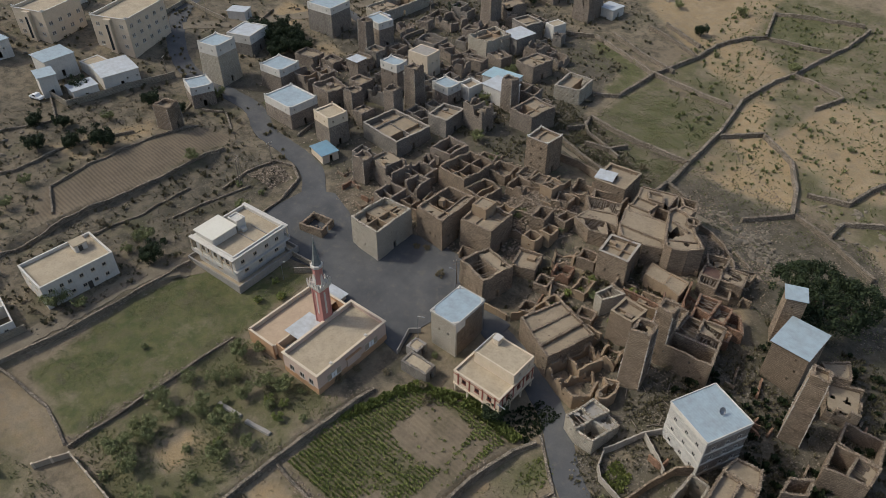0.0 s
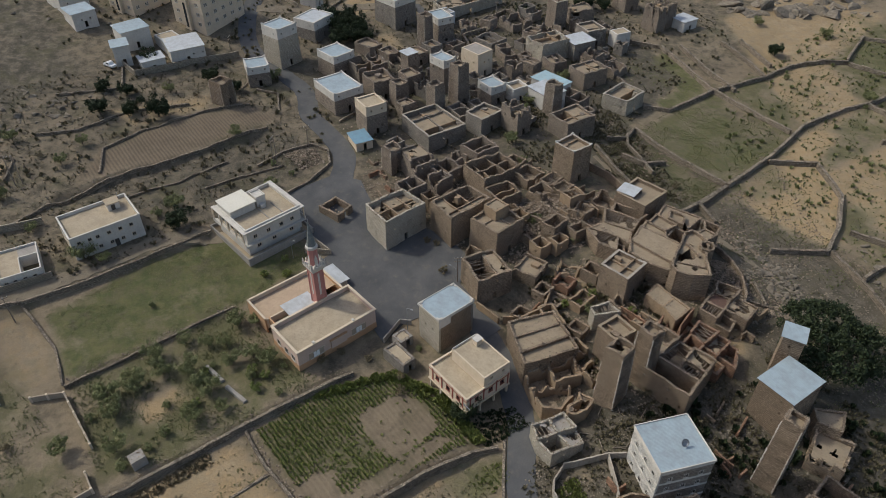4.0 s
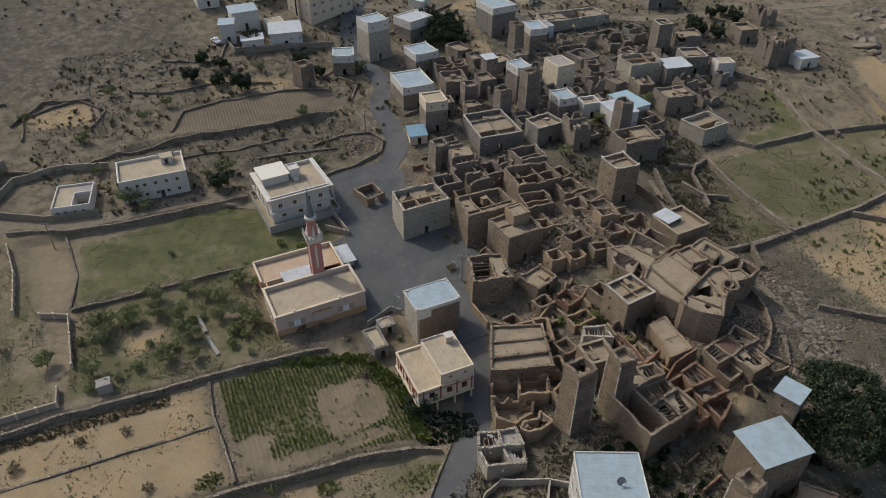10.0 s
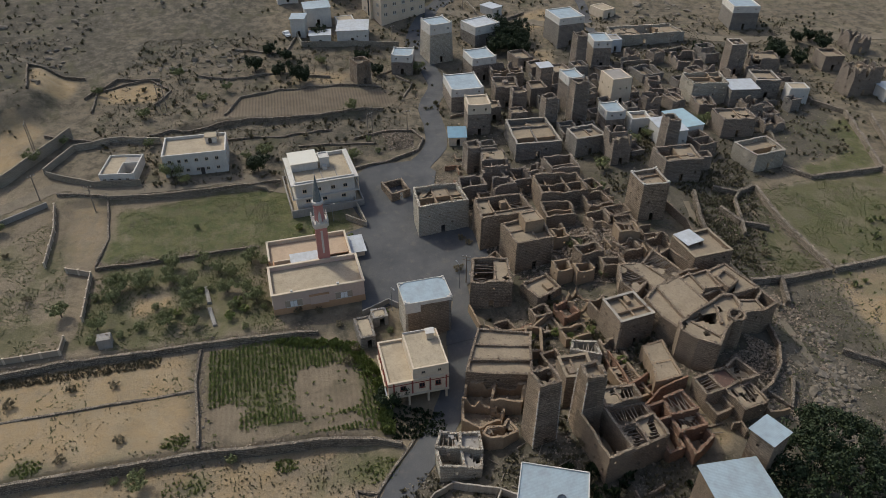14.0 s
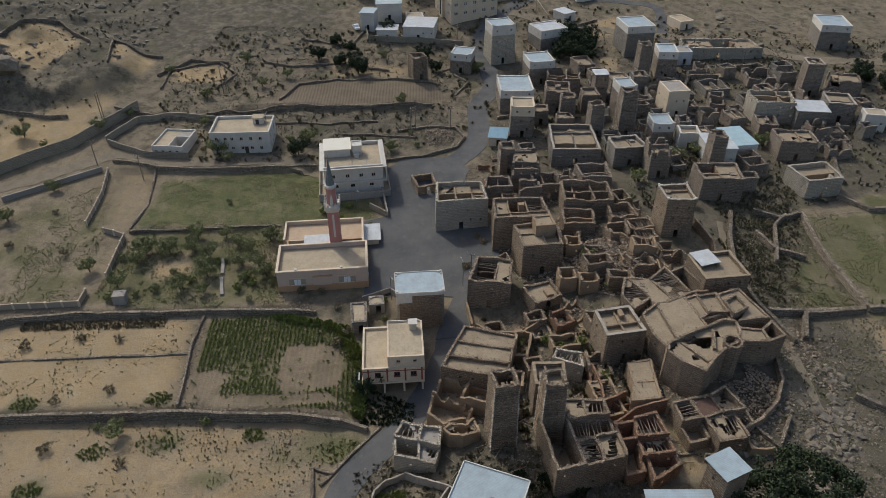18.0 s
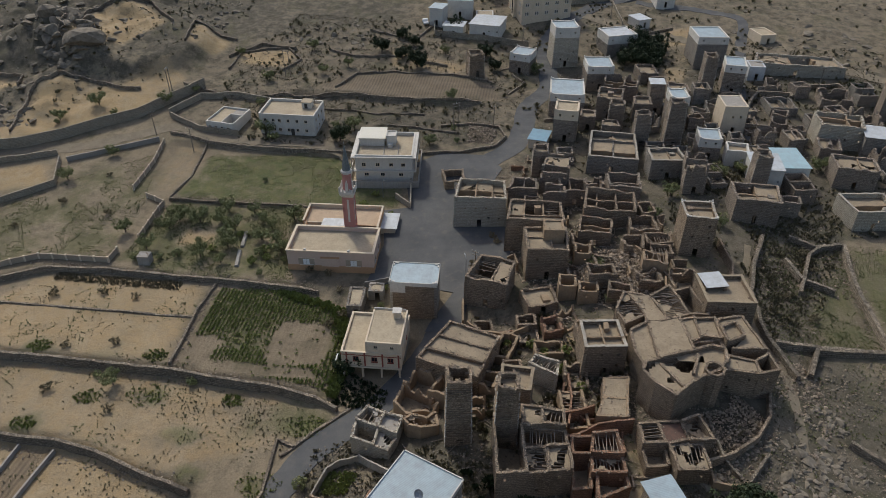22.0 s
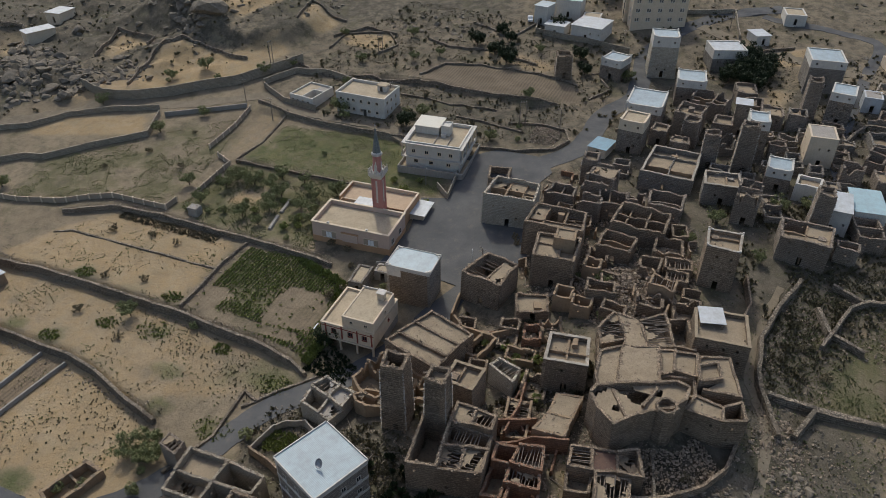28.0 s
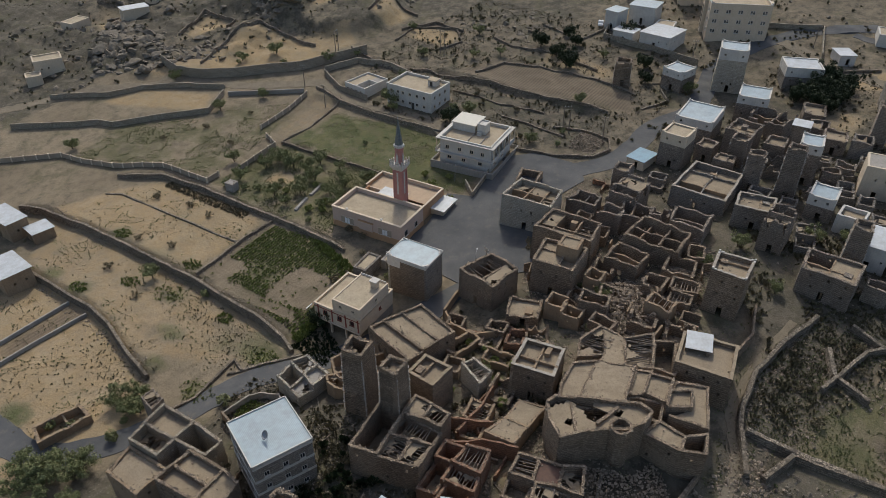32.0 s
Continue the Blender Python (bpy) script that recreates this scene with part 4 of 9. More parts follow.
                    if timber and holes:
                        beams(e, cw * zk, cd * zk, zr + lift - 0.42, rnd, share=timber, cx=cx * zk, cy=cy * zk)
        if roof is MUD and w * d > 30 and rnd.random() < 0.75:
            bx, by, bw, bd = rnd.uniform(-0.3, 0.3) * w, rnd.uniform(-0.3, 0.3) * d, rnd.uniform(0.9, 1.8), rnd.uniform(0.9, 1.6)
            bm = bmesh.new()
            for v in box(bm, bx - bw / 2, bx + bw / 2, by - bd / 2, by + bd / 2, zr - 0.9, zr + rnd.uniform(0.5, 1.1)):
                v.co += Vector((rnd.uniform(-0.15, 0.15), rnd.uniform(-0.15, 0.15), rnd.uniform(-0.2, 0.1)))
            part("stair_head", bm, rnd.choice((MUDWALL, mat)), e, "low stair head on the roof")
        if horns:
            merlons(e, w, d, h, cap or mat, batter)
    if roof == "open" and timber:
        beams(e, w - 0.7, d - 0.7, h - 1.1, rnd, 0.7, share=timber)
    if cap:
        cap = LIMEWASH if cap is WHITE else cap
        coping(e, w, d, h, cap, batter, seed=s)
    rough = mat in (STONE, STONE_HAZED, STONE_RED, STONE_GREY, MUDWALL) and (jag or holes)
    for i, (ax, pos, hh) in enumerate(rooms):
        bm = bmesh.new()
        long = (w if ax == "x" else d) - 1.02
        m = Matrix.Translation((-long / 2, pos * d - 0.17, 0)) if ax == "x" else pose(0, 0, 0, 0, 0, 90) @ Matrix.Translation((-long / 2, -pos * w - 0.17, 0))
        u = long * (0.25 + 0.5 * rnd.random())
        if roof != "open":
            hh = min(hh + 0.4, h - parapet - (0.4 if jag else 0) + rnd.choice((0.4, 0.55, 0.7)))
        crest = wall_run(bm, long, hh, 0.34, m, [(u, u + 0.9, 0.0, 1.9)] if hh > 2.4 else (), (0.7 if roof == "open" else 0.3) if jag else 0.12, -0.5, s + i * 5.1, 0.07)
        bk = 1 - batter * hh / 10
        for v in bm.verts:
            v.co.x *= 1 - batter * v.co.z / 10
            v.co.y *= 1 - batter * v.co.z / 10
        part("partition_wall", bm, MUDWALL if not rough or rnd.random() < 0.4 else mat, e, "rough inner wall of stone and mud", True)
        if mat not in (WHITE, CREAM):
            ob = stones("debris", [(p.x * bk + rnd.uniform(-0.35, 0.35), p.y * bk + rnd.uniform(-0.35, 0.35), p.z - 0.04) for p in crest for _ in range(3)], (0.06, 0.2), "")
            ob.parent = e
    if floor:
        roof_slab(e, w - 1.0, d - 1.0, 0.35, MUD, 0.3, 0, s + 2, 0, "floor", "earth floor strewn with debris", 0.3)
    if heap:
        rubble_heap(e, w - 1.6, d - 1.6, rnd, heap, 0.3 if floor else 0.0, 1.3)
    if mat in (STONE, STONE_HAZED, STONE_RED, STONE_GREY, STONE_PALE, MUDWALL) and not top and not sheet:
        k1, k2 = rnd.uniform(-0.07, 0.07), rnd.uniform(-0.07, 0.07)
        amp = 0.22 if jag else 0.1

        def bend(p):
            q = Vector((p.x * (1 + k1 * 2 * p.y / d), p.y * (1 + k2 * 2 * p.x / w), p.z))
            q.x += amp * noise.noise((p.x * 0.3, p.y * 0.3, s))
            q.y += amp * noise.noise((p.x * 0.3, p.y * 0.3, s + 30.0))
            return q

        for ob in e.children:
            if ob.name.startswith("roof_beam"):
                ob.location = bend(ob.location)
            else:
                for v in ob.data.vertices:
                    v.co = bend(v.co)
    return e


def free_house(name, pts, h, roof_at, label, mat=None, th=0.45, jag=0.3, splits=(), holes=0.15, group="village stone houses"):
    """A house on an irregular outline of world points, with inner walls as pairs of points."""
    SEED[0] += 1
    rnd = random.Random(SEED[0] * 13)
    seed = SEED[0] * 2.1
    mid = sum((Vector(p) for p in pts), Vector((0, 0))) / len(pts)
    z0 = ground_z(mid.x, mid.y)
    e = thing(name, pose(mid.x, mid.y, z0), label, "house", group)
    own = [Vector(p) - mid for p in pts]
    loose = []
    runs = [(a, b, h) for a, b in zip(own, own[1:] + own[:1])] + [(Vector(a) - mid, Vector(b) - mid, hh) for a, b, hh in splits]
    for i, (a, b, hh) in enumerate(runs):
        bm = bmesh.new()
        ang = math.degrees(math.atan2(b.y - a.y, b.x - a.x))
        m = pose(a.x, a.y, 0, 0, 0, ang) @ Matrix.Translation((-0.05, -th / 2, 0))
        long = (b - a).length + 0.1
        crest = wall_run(bm, long, hh, th, m, (), jag, -2.5, seed + i * 0.9, 0.1)
        part("wall", bm, mat or STONE, e, "", True)
        loose += [(p.x + rnd.uniform(-0.4, 0.4), p.y + rnd.uniform(-0.4, 0.4), p.z - 0.04) for p in crest for _ in range(4)]
    ob = stones("debris", loose, (0.06, 0.22), "")
    ob.parent = e
    for level, nm in ((roof_at, "roof"), (0.2, "floor")):
        x0, x1, y0, y1 = min(p.x for p in own), max(p.x for p in own), min(p.y for p in own), max(p.y for p in own)
        n = 0.55
        nx, ny = int((x1 - x0) / n) + 1, int((y1 - y0) / n) + 1
        bm = bmesh.new()
        grid = {}
        poly = [(p.x, p.y) for p in own]
        for i in range(nx):
            for j in range(ny):
                x, y = x0 + n * i, y0 + n * j
                if not within(x + n / 2, y + n / 2, poly):
                    continue
                if nm == "roof" and noise.noise((x * 0.33, y * 0.33, seed)) > 0.45 - holes * 1.6:
                    continue
                vs = []
                for di, dj in ((0, 0), (1, 0), (1, 1), (0, 1)):
                    key = (i + di, j + dj)
                    if key not in grid:
                        grid[key] = bm.verts.new((x0 + n * key[0] + 0.12 * noise.noise((key[0] * 2.3, key[1], seed)), y0 + n * key[1] + 0.12 * noise.noise((key[0], key[1] * 2.1, seed)), level + 0.12 * noise.noise((key[0] * 0.3, key[1] * 0.3, seed))))
                    vs.append(grid[key])
                bm.faces.new(vs)
        ext = bmesh.ops.extrude_face_region(bm, geom=bm.faces[:])
        for v in ext["geom"]:
            if isinstance(v, bmesh.types.BMVert):
                v.co.z -= 0.25
        bmesh.ops.recalc_face_normals(bm, faces=bm.faces[:])
        part(nm, bm, MUD, e)
    rnd2 = random.Random(SEED[0])
    xs = [p.x for p in own]
    ys = [p.y for p in own]
    pts2 = []
    for _ in range(60):
        q = (rnd2.uniform(min(xs), max(xs)), rnd2.uniform(min(ys), max(ys)))
        if within(*q, [(p.x, p.y) for p in own]):
            pts2.append((*q, roof_at + 0.05))
    if pts2:
        ob = stones("debris", pts2, (0.06, 0.25), "")
        ob.parent = e
    return e


def poly_slab(e, own, z, th, mat, name, seed, holes=0.0, sag=0.08, label=""):
    """A flat earth slab on a free outline, uneven, with holes where it has fallen in."""
    bm = bmesh.new()
    bm.faces.new([bm.verts.new((p.x, p.y, 0)) for p in own])
    cell = 0.4 if holes else 0.9
    for k, no in ((0, (1, 0, 0)), (1, (0, 1, 0))):
        lo, hi = min(p[k] for p in own), max(p[k] for p in own)
        for i in range(1, int((hi - lo) / cell) + 1):
            c = lo + cell * i
            bmesh.ops.bisect_plane(bm, geom=bm.verts[:] + bm.edges[:] + bm.faces[:], plane_co=(c, c, 0), plane_no=no)
    if holes:
        gone = []
        for f in bm.faces:
            c = f.calc_center_median()
            if noise.noise((c.x * 0.42, c.y * 0.42, seed)) + 0.35 * noise.noise((c.x * 1.5, c.y * 1.5, seed)) > 0.5 - holes:
                gone.append(f)
        if len(gone) < len(bm.faces):
            bmesh.ops.delete(bm, geom=gone, context="FACES")
    for v in bm.verts:
        if holes:
            v.co.x += 0.34 * noise.noise((v.co.x * 2.3, v.co.y * 2.1, seed))
            v.co.y += 0.34 * noise.noise((v.co.x * 2.1, v.co.y * 2.3, seed + 4))
        v.co.z = z + sag * 1.6 * noise.noise((v.co.x * 0.4, v.co.y * 0.4, seed)) + 0.05 * noise.noise((v.co.x * 1.7, v.co.y * 1.7, seed))
    ext = bmesh.ops.extrude_face_region(bm, geom=bm.faces[:])
    for v in ext["geom"]:
        if isinstance(v, bmesh.types.BMVert):
            v.co.z -= th
    bmesh.ops.recalc_face_normals(bm, faces=bm.faces[:])
    return part(name, bm, mat, e, label)


POLE = []


def pole_roof(e, own, z, rnd, gap=0.5, share=0.92):
    """Bare round timbers laid side by side across a room of free outline."""
    edges = list(zip(own, own[1:] + own[:1]))
    a, b = max(edges, key=lambda q: (q[1] - q[0]).length)
    d = (b - a).normalized()
    n = Vector((-d.y, d.x))
    ts = [(p - a).dot(d) for p in own]
    t = min(ts) + 0.35
    while t < max(ts) - 0.3:
        at = t + rnd.uniform(-0.12, 0.12)
        t += gap * rnd.uniform(0.8, 1.3)
        cuts = []
        for p, q in edges:
            u, v = (p - a).dot(d) - at, (q - a).dot(d) - at
            if u * v < 0:
                cuts.append((p.lerp(q, u / (u - v)) - a).dot(n))
        if len(cuts) < 2 or rnd.random() > share:
            continue
        lo, hi = min(cuts), max(cuts)
        mid = a + d * at + n * (lo + hi) / 2
        if not POLE:
            bm = bmesh.new()
            tube(bm, (0, -0.5, 0), (0, 0.5, 0), 0.085, 0.065, 6)
            POLE.append(part("roof_beam", bm, WOOD, e))
            ob = POLE[0]
        else:
            ob = new("roof_beam", POLE[0].data)
            ob.parent = e
        tip = rnd.choice((-16, 16)) if rnd.random() < 0.1 else rnd.uniform(-2, 2)
        turn = math.degrees(math.atan2(n.y, n.x)) - 90 + rnd.gauss(0, 4)
        ob.matrix_basis = pose(mid.x, mid.y, z + rnd.uniform(-0.06, 0.06), tip, 0, turn) @ Matrix.Diagonal((rnd.uniform(0.8, 1.25), hi - lo + rnd.uniform(-0.2, 0.3), 1, 1))


def room_cluster(name, cells, label, mat=None, th=0.42, jag=0.3, group="village stone houses", inner=None):
    """Adjoining rooms on free outlines: (corners, wall top, roof height or None, state), heights as world z."""
    SEED[0] += 1
    rnd = random.Random(SEED[0] * 13)
    seed = SEED[0] * 2.1
    every = [Vector(p) for c in cells for p in c[0]]
    mid = sum(every, Vector((0, 0))) / len(every)
    z0 = ground_z(mid.x, mid.y)
    e = thing(name, pose(mid.x, mid.y, z0), label, "house", group)
    built = []
    loose = []
    for k, (pts, top, roof_at, state) in enumerate(cells):
        own = [Vector(p) - mid for p in pts]
        if sum(p.x * q.y - p.y * q.x for p, q in zip(own, own[1:] + own[:1])) < 0:
            own.reverse()
        c = sum(own, Vector((0, 0))) / len(own)
        xs, ys = [p.x for p in own], [p.y for p in own]
        FOOT.append((c.x + mid.x, c.y + mid.y, (max(xs) - min(xs)) * 0.9, (max(ys) - min(ys)) * 0.9, 0))
        for i, (a, b) in enumerate(zip(own, own[1:] + own[:1])):
            if any(min((a - p).length + (b - q).length, (a - q).length + (b - p).length) < 1.6 for p, q in built):
                continue
            built.append((a, b))
            long = (b - a).length + th * 0.8
            if long < 0.7:
                continue
            bm = bmesh.new()
            ang = math.degrees(math.atan2(b.y - a.y, b.x - a.x))
            m = pose(a.x, a.y, 0, 0, 0, ang) @ Matrix.Translation((-th * 0.4, -th / 2 + 0.012 * ((i + k) % 3 - 1), 0))
            low = min(ground_z(*(a + mid)), ground_z(*(b + mid))) - z0 - 1.2
            holes_in = []
            wall_h = top - z0 - low
            if wall_h > 3.5 and long > 2.6:
                for z in (wall_h + low - 2.1, wall_h + low - 4.6):
                    if z > low + 1.6:
                        for j in range(int(long / 2.3)):
                            if rnd.random() < 0.55:
                                u = long * (j + rnd.uniform(0.3, 0.7)) / int(long / 2.3)
                                if 0.4 < u < long - 0.9:
                                    holes_in.append((u, u + 0.45, z, z + 0.6))
            crest = wall_run(bm, long, top - z0 + rnd.uniform(-0.15, 0.15), th, m, holes_in, jag, low, seed + k * 1.7 + i * 0.9, 0.1)
            part("wall", bm, mat or STONE, e, "", True)
            loose += [(p.x + rnd.uniform(-0.35, 0.35), p.y + rnd.uniform(-0.35, 0.35), p.z - 0.04) for p in crest for _ in range(4)]
        area = (max(xs) - min(xs)) * (max(ys) - min(ys))
        gz = ground_z(*(c + mid)) - z0
        inner_pts = []
        while len(inner_pts) < area * (2.2 if state in ("open", "beams") else 0.6):
            q = (rnd.uniform(min(xs), max(xs)), rnd.uniform(min(ys), max(ys)))
            if within(*q, [(p.x, p.y) for p in own]):
                inner_pts.append(q)
            elif rnd.random() < 0.01:
                break
        if state in ("open", "beams", "holes"):
            poly_slab(e, own, gz + 0.25 if state == "open" or roof_at is None else max(gz + 0.25, roof_at - z0 - 2.9), 0.3, MUD, "floor", seed + k, 0, 0.25, "earth floor strewn with debris")
        if state == "open":
            ob = stones("rubble", [(*q, gz + 0.25 + rnd.random() * 0.5) for q in inner_pts], (0.08, 0.34), "")
            ob.parent = e
        if state in ("beams", "holes"):
            pole_roof(e, own, roof_at - z0 - 0.25, rnd)
            if state == "holes" or rnd.random() < 0.6:
                poly_slab(e, own, roof_at - z0, 0.18, inner or MUD, "roof", seed + k * 3, 0.32 if state == "holes" else 0.62)
        if state in ("roof", "rust"):
            poly_slab(e, own, roof_at - z0, 0.3, RUST if state == "rust" else inner or MUD, "roof", seed + k)
            loose += [(*q, roof_at - z0 + 0.03) for q in inner_pts]
    if loose:
        stones("debris", loose, (0.06, 0.22), "").parent = e
    return e


def tower(name, x, y, w, h, rot=0, mat=None, batter=0.09, label="", group="stone watchtowers"):
    e = stone_house(name, x, y, w, w, rot, h, mat, None, 0.7, 0.9, batter, 0.12, 0, label=label or "tall slender tapering watchtower of brown stone", category="tower", group=group)
    n = int((h - 1.4) / 0.46)
    for i in range(n):
        z = 0.5 + 0.46 * i
        r = w / 2 * (1 - batter * z / 10) + 0.07
        bm = bmesh.new()
        for side in range(4):
            vs = box(bm, -r, r - 0.12, -r, -r + 0.12, z, z + 0.075)
            q = pose(0, 0, 0, 0, 0, 90 * side)
            for v in vs:
                v.co.z += 0.05 * noise.noise((v.co.x * 0.7 + side * 3, z, x))
                v.co = q @ v.co
        part("slate_course", bm, STONE_HAZED if x < -100 else STONE, e, "", True)
    for sx in (-1, 1):
        for sy in (-1, 1):
            pts = []
            z = 0.3
            while z < h - 1.0:
                r = w / 2 * (1 - batter * z / 10) + 0.02
                pts.append((sx * r, sy * r, z))
                z += 0.3
            stones("quoin_rubble", pts, (0.13, 0.25), "", EDGE).parent = e
    return e


# ---- the old village: ruins and towers round the square ----
H = stone_house
TOPLABEL = "stone house with a whitewashed upper storey and pale blue roof"
RUIN = "roofless ruin of brown rubble stone with broken wall tops"
tower("watchtower", -30.1, 86.4, 4.3, 14.8, 8, label="tall slender tapering stone watchtower with a broken top")
tower("watchtower", -29.6, 94.0, 3.7, 14.4, 6, label="slender stone watchtower rising from a ruined house")
tower("watchtower", -2.2, 97.0, 3.8, 17.9, 10, label="tall slender tapering stone watchtower on the east slope")
H("house", -37.7, 95.1, 5.4, 5.6, -2, 7.8, cap=MUD, parapet=0.9, rooms=(("x", -0.1, 8.4),), label="square stone tower house with a mud parapet")
H("house", -49.4, 109.4, 7.2, 7.4, 10, 7.0, cap=WHITE, parapet=0.9, rooms=(("x", 0.0, 7.0), ("y", 0.1, 6.4)), label="square stone house with whitewashed parapet")
H("house", -86.8, 130.2, 7.0, 6.8, 2, 9.8, cap=WHITE, parapet=0.9, horns=True, rooms=(("y", -0.18, 9.4),), label="tall square stone tower house with pale parapet")
H("house", -98.7, 82.6, 9.0, 12.0, 3, 8.2, STONE_PALE, jag=0.15, parapet=0.9, holes=0.2, timber=0.5, rooms=(("x", -0.1, 8.6), ("x", 0.22, 8), ("y", 0.0, 8.8)), label="pale whitewashed stone house with a holed roof on the square")
H("house", -89.8, 95.8, 8.6, 12.6, 4, 8.2, parapet=0.7, holes=0.14, jag=0.3, timber=0.6, rooms=(("y", 0.22, 7.6), ("x", 0.15, 7.8), ("x", -0.2, 7.8)), label="wide stone house with a tan mud roof on the square")
H("house", -79.2, 98.8, 8.9, 9.2, 6, 7.8, parapet=0.7, jag=0.3, rooms=(("x", 0.1, 7.6), ("y", -0.1, 7.6)), label="stone house with a stepped flat mud roof")
H("house", -81.2, 100.0, 4.2, 4.4, 6, 9.6, MUDWALL, parapet=0.25, slit=False, door=False, label="mud-plastered roof room on a stone house")
H("house", -69.8, 88.0, 8.8, 8.4, -12, 7.0, jag=0.7, holes=0.18, timber=0.5, rooms=(("x", 0.1, 6.6),), label="broken stone house with a partly fallen roof at the lane")
H("house", -65.9, 98.1, 5.7, 6.6, 20, 2.8, jag=0.8, holes=0.1, heap=25, label="low mud-roofed ruin among rubble")
H("house", -113.2, 74.0, 6.4, 5.6, 15, 2.4, roof="open", jag=0.4, heap=20, label="small roofless stone pen at the road")
H("house", -127.8, 114.8, 15.5, 12.5, -2, 4.6, STONE_GREY, holes=0.05, jag=0.25, rooms=(("x", 0.0, 5.2), ("y", 0.2, 5.4), ("y", -0.2, 4.9)), cap=WHITE, label="large grey stone house block with whitewashed wall tops")
H("house", -120.0, 127.4, 7.0, 8.5, 8, 5.4, STONE_GREY, jag=0.4, cap=WHITE, rooms=(("x", 0.1, 5.3),), label="grey stone house with a whitewashed parapet")
tower("watchtower", -120.4, 95.9, 4.2, 7.8, 4, label="stump of a broken stone tower")
H("house", -114.2, 100.2, 9.2, 6.8, -6, 6.8, jag=0.9, holes=0.1, rooms=(("y", 0.1, 6.2),), timber=0.4, label="ruined stone house above a rubble slope")
H("house", -106.4, 92.4, 5.6, 6.6, 0, 5.4, jag=0.75, roof="open", rooms=(("x", 0.0, 4.8),), heap=40, floor=True, label=RUIN)
H("house", -98.4, 112.8, 9.2, 11.8, -2, 5.6, jag=0.75, roof="open", rooms=(("x", 0.12, 5.2), ("y", 0.0, 5.0), ("x", -0.25, 4.4)), heap=70, floor=True, label=RUIN)
H("house", -108.2, 116.5, 7.0, 8.0, 3, 5.2, jag=0.75, roof="open", rooms=(("y", 0.1, 4.4),), heap=45, floor=True, label=RUIN)
H("house", -107.5, 104.5, 6.5, 7.0, 8, 4.6, jag=0.75, roof="open", rooms=(("x", -0.1, 4.0),), heap=45, floor=True, label=RUIN)
H("house", -89.5, 109.5, 6.5, 7.5, -4, 4.2, jag=0.75, roof="open", rooms=(("y", 0.0, 3.6),), heap=40, floor=True, label=RUIN)
H("house", -92.0, 120.0, 6.0, 6.0, 4, 3.0, jag=0.75, roof="open", heap=40, floor=True, label="collapsed stone pen full of rubble")
H("house", -77.0, 112.0, 5.0, 6.0, 12, 2.6, jag=0.75, roof="open", heap=40, label="collapsed stone pen full of rubble")
H("house", -60.0, 104.0, 5.0, 4.6, 25, 2.4, MUDWALL, "open", 1.2, heap=25, label="low ring of ruined mud walls")
H("house", -75.2, 105.8, 4.6, 5.0, 6, 2.2, roof="open", jag=1.0, heap=25, label="low ring of broken stone walls")
free_house("house", [(-40.2, 115.5), (-42.1, 116.1), (-43.4, 118.5), (-45.9, 123.7), (-47.7, 127.5), (-47.3, 129.7), (-44.4, 129.4), (-41.6, 127.7), (-40.7, 125.8), (-38.7, 123.3), (-35.2, 120.2), (-37.4, 117.3)], 6.9, 6.0, "angular stone house with a curved mud parapet", splits=[((-42.4, 118.5), (-37.6, 121.6), 6.5), ((-45.4, 125.0), (-40.6, 123.6), 6.7)], holes=0.14)
free_house("house", [(-31.6, 77.1), (-32.8, 78.1), (-32.3, 80.9), (-33.9, 82.1), (-30.9, 82.9), (-30.1, 80.2), (-30.7, 77.9)], 3.2, 2.6, "small rounded mud-walled ruin between houses", MUDWALL, 0.4, 0.5)
H("house", -36.2, 88.0, 4.0, 4.5, 5, 3.2, MUDWALL, "open", 1.3, heap=25, label="collapsed mud-walled store between towers")
H("house", -52.4, 92.4, 7.0, 3.6, -15, 2.3, MUDWALL, "open", 0.8, heap=20, label="low mud-walled yard beside the lane")

ALLEY = []

# the packed ruins below the rubble heap
room_cluster("house", [
    ([(-18.7, 93.7), (-19.7, 97.9), (-29.4, 96.4), (-28.8, 92.2)], 8.0, None, "open"),
    ([(-19.7, 97.9), (-20.5, 101.2), (-24.9, 100.6), (-24.1, 97.3)], 7.6, 6.7, "beams"),
    ([(-20.5, 101.2), (-21.2, 104.4), (-25.6, 103.9), (-24.9, 100.6)], 7.9, 7.2, "holes"),
    ([(-24.1, 97.3), (-25.6, 103.9), (-28.6, 103.4), (-28.4, 96.6)], 7.3, 6.6, "beams")], "large roofless stone house with mud-capped walls and rooms")
room_cluster("house", [
    ([(-28.4, 96.8), (-28.7, 99.8), (-32.0, 99.6), (-32.0, 96.4)], 8.3, 7.9, "holes"),
    ([(-28.7, 99.8), (-28.9, 103.2), (-31.8, 103.0), (-32.0, 99.6)], 8.4, 7.7, "holes")], "small stone house with a half-fallen beam roof")
room_cluster("house", [
    ([(-28.5, 104.4), (-29.2, 107.8), (-25.7, 107.5), (-25.4, 104.8)], 6.4, None, "open"),
    ([(-29.2, 107.8), (-30.1, 111.4), (-26.0, 112.2), (-25.7, 107.5)], 7.0, 6.4, "beams"),
    ([(-25.7, 107.5), (-26.2, 112.0), (-23.4, 112.7), (-22.7, 107.7)], 6.0, 5.3, "beams"),
    ([(-25.4, 104.8), (-25.7, 107.5), (-20.7, 107.6), (-20.2, 105.0)], 4.7, None, "open"),
    ([(-22.9, 108.4), (-23.4, 112.7), (-21.6, 113.2), (-18.9, 108.6)], 5.0, None, "open")], "low ruin of reddish stone with bare roof timbers", STONE_RED)
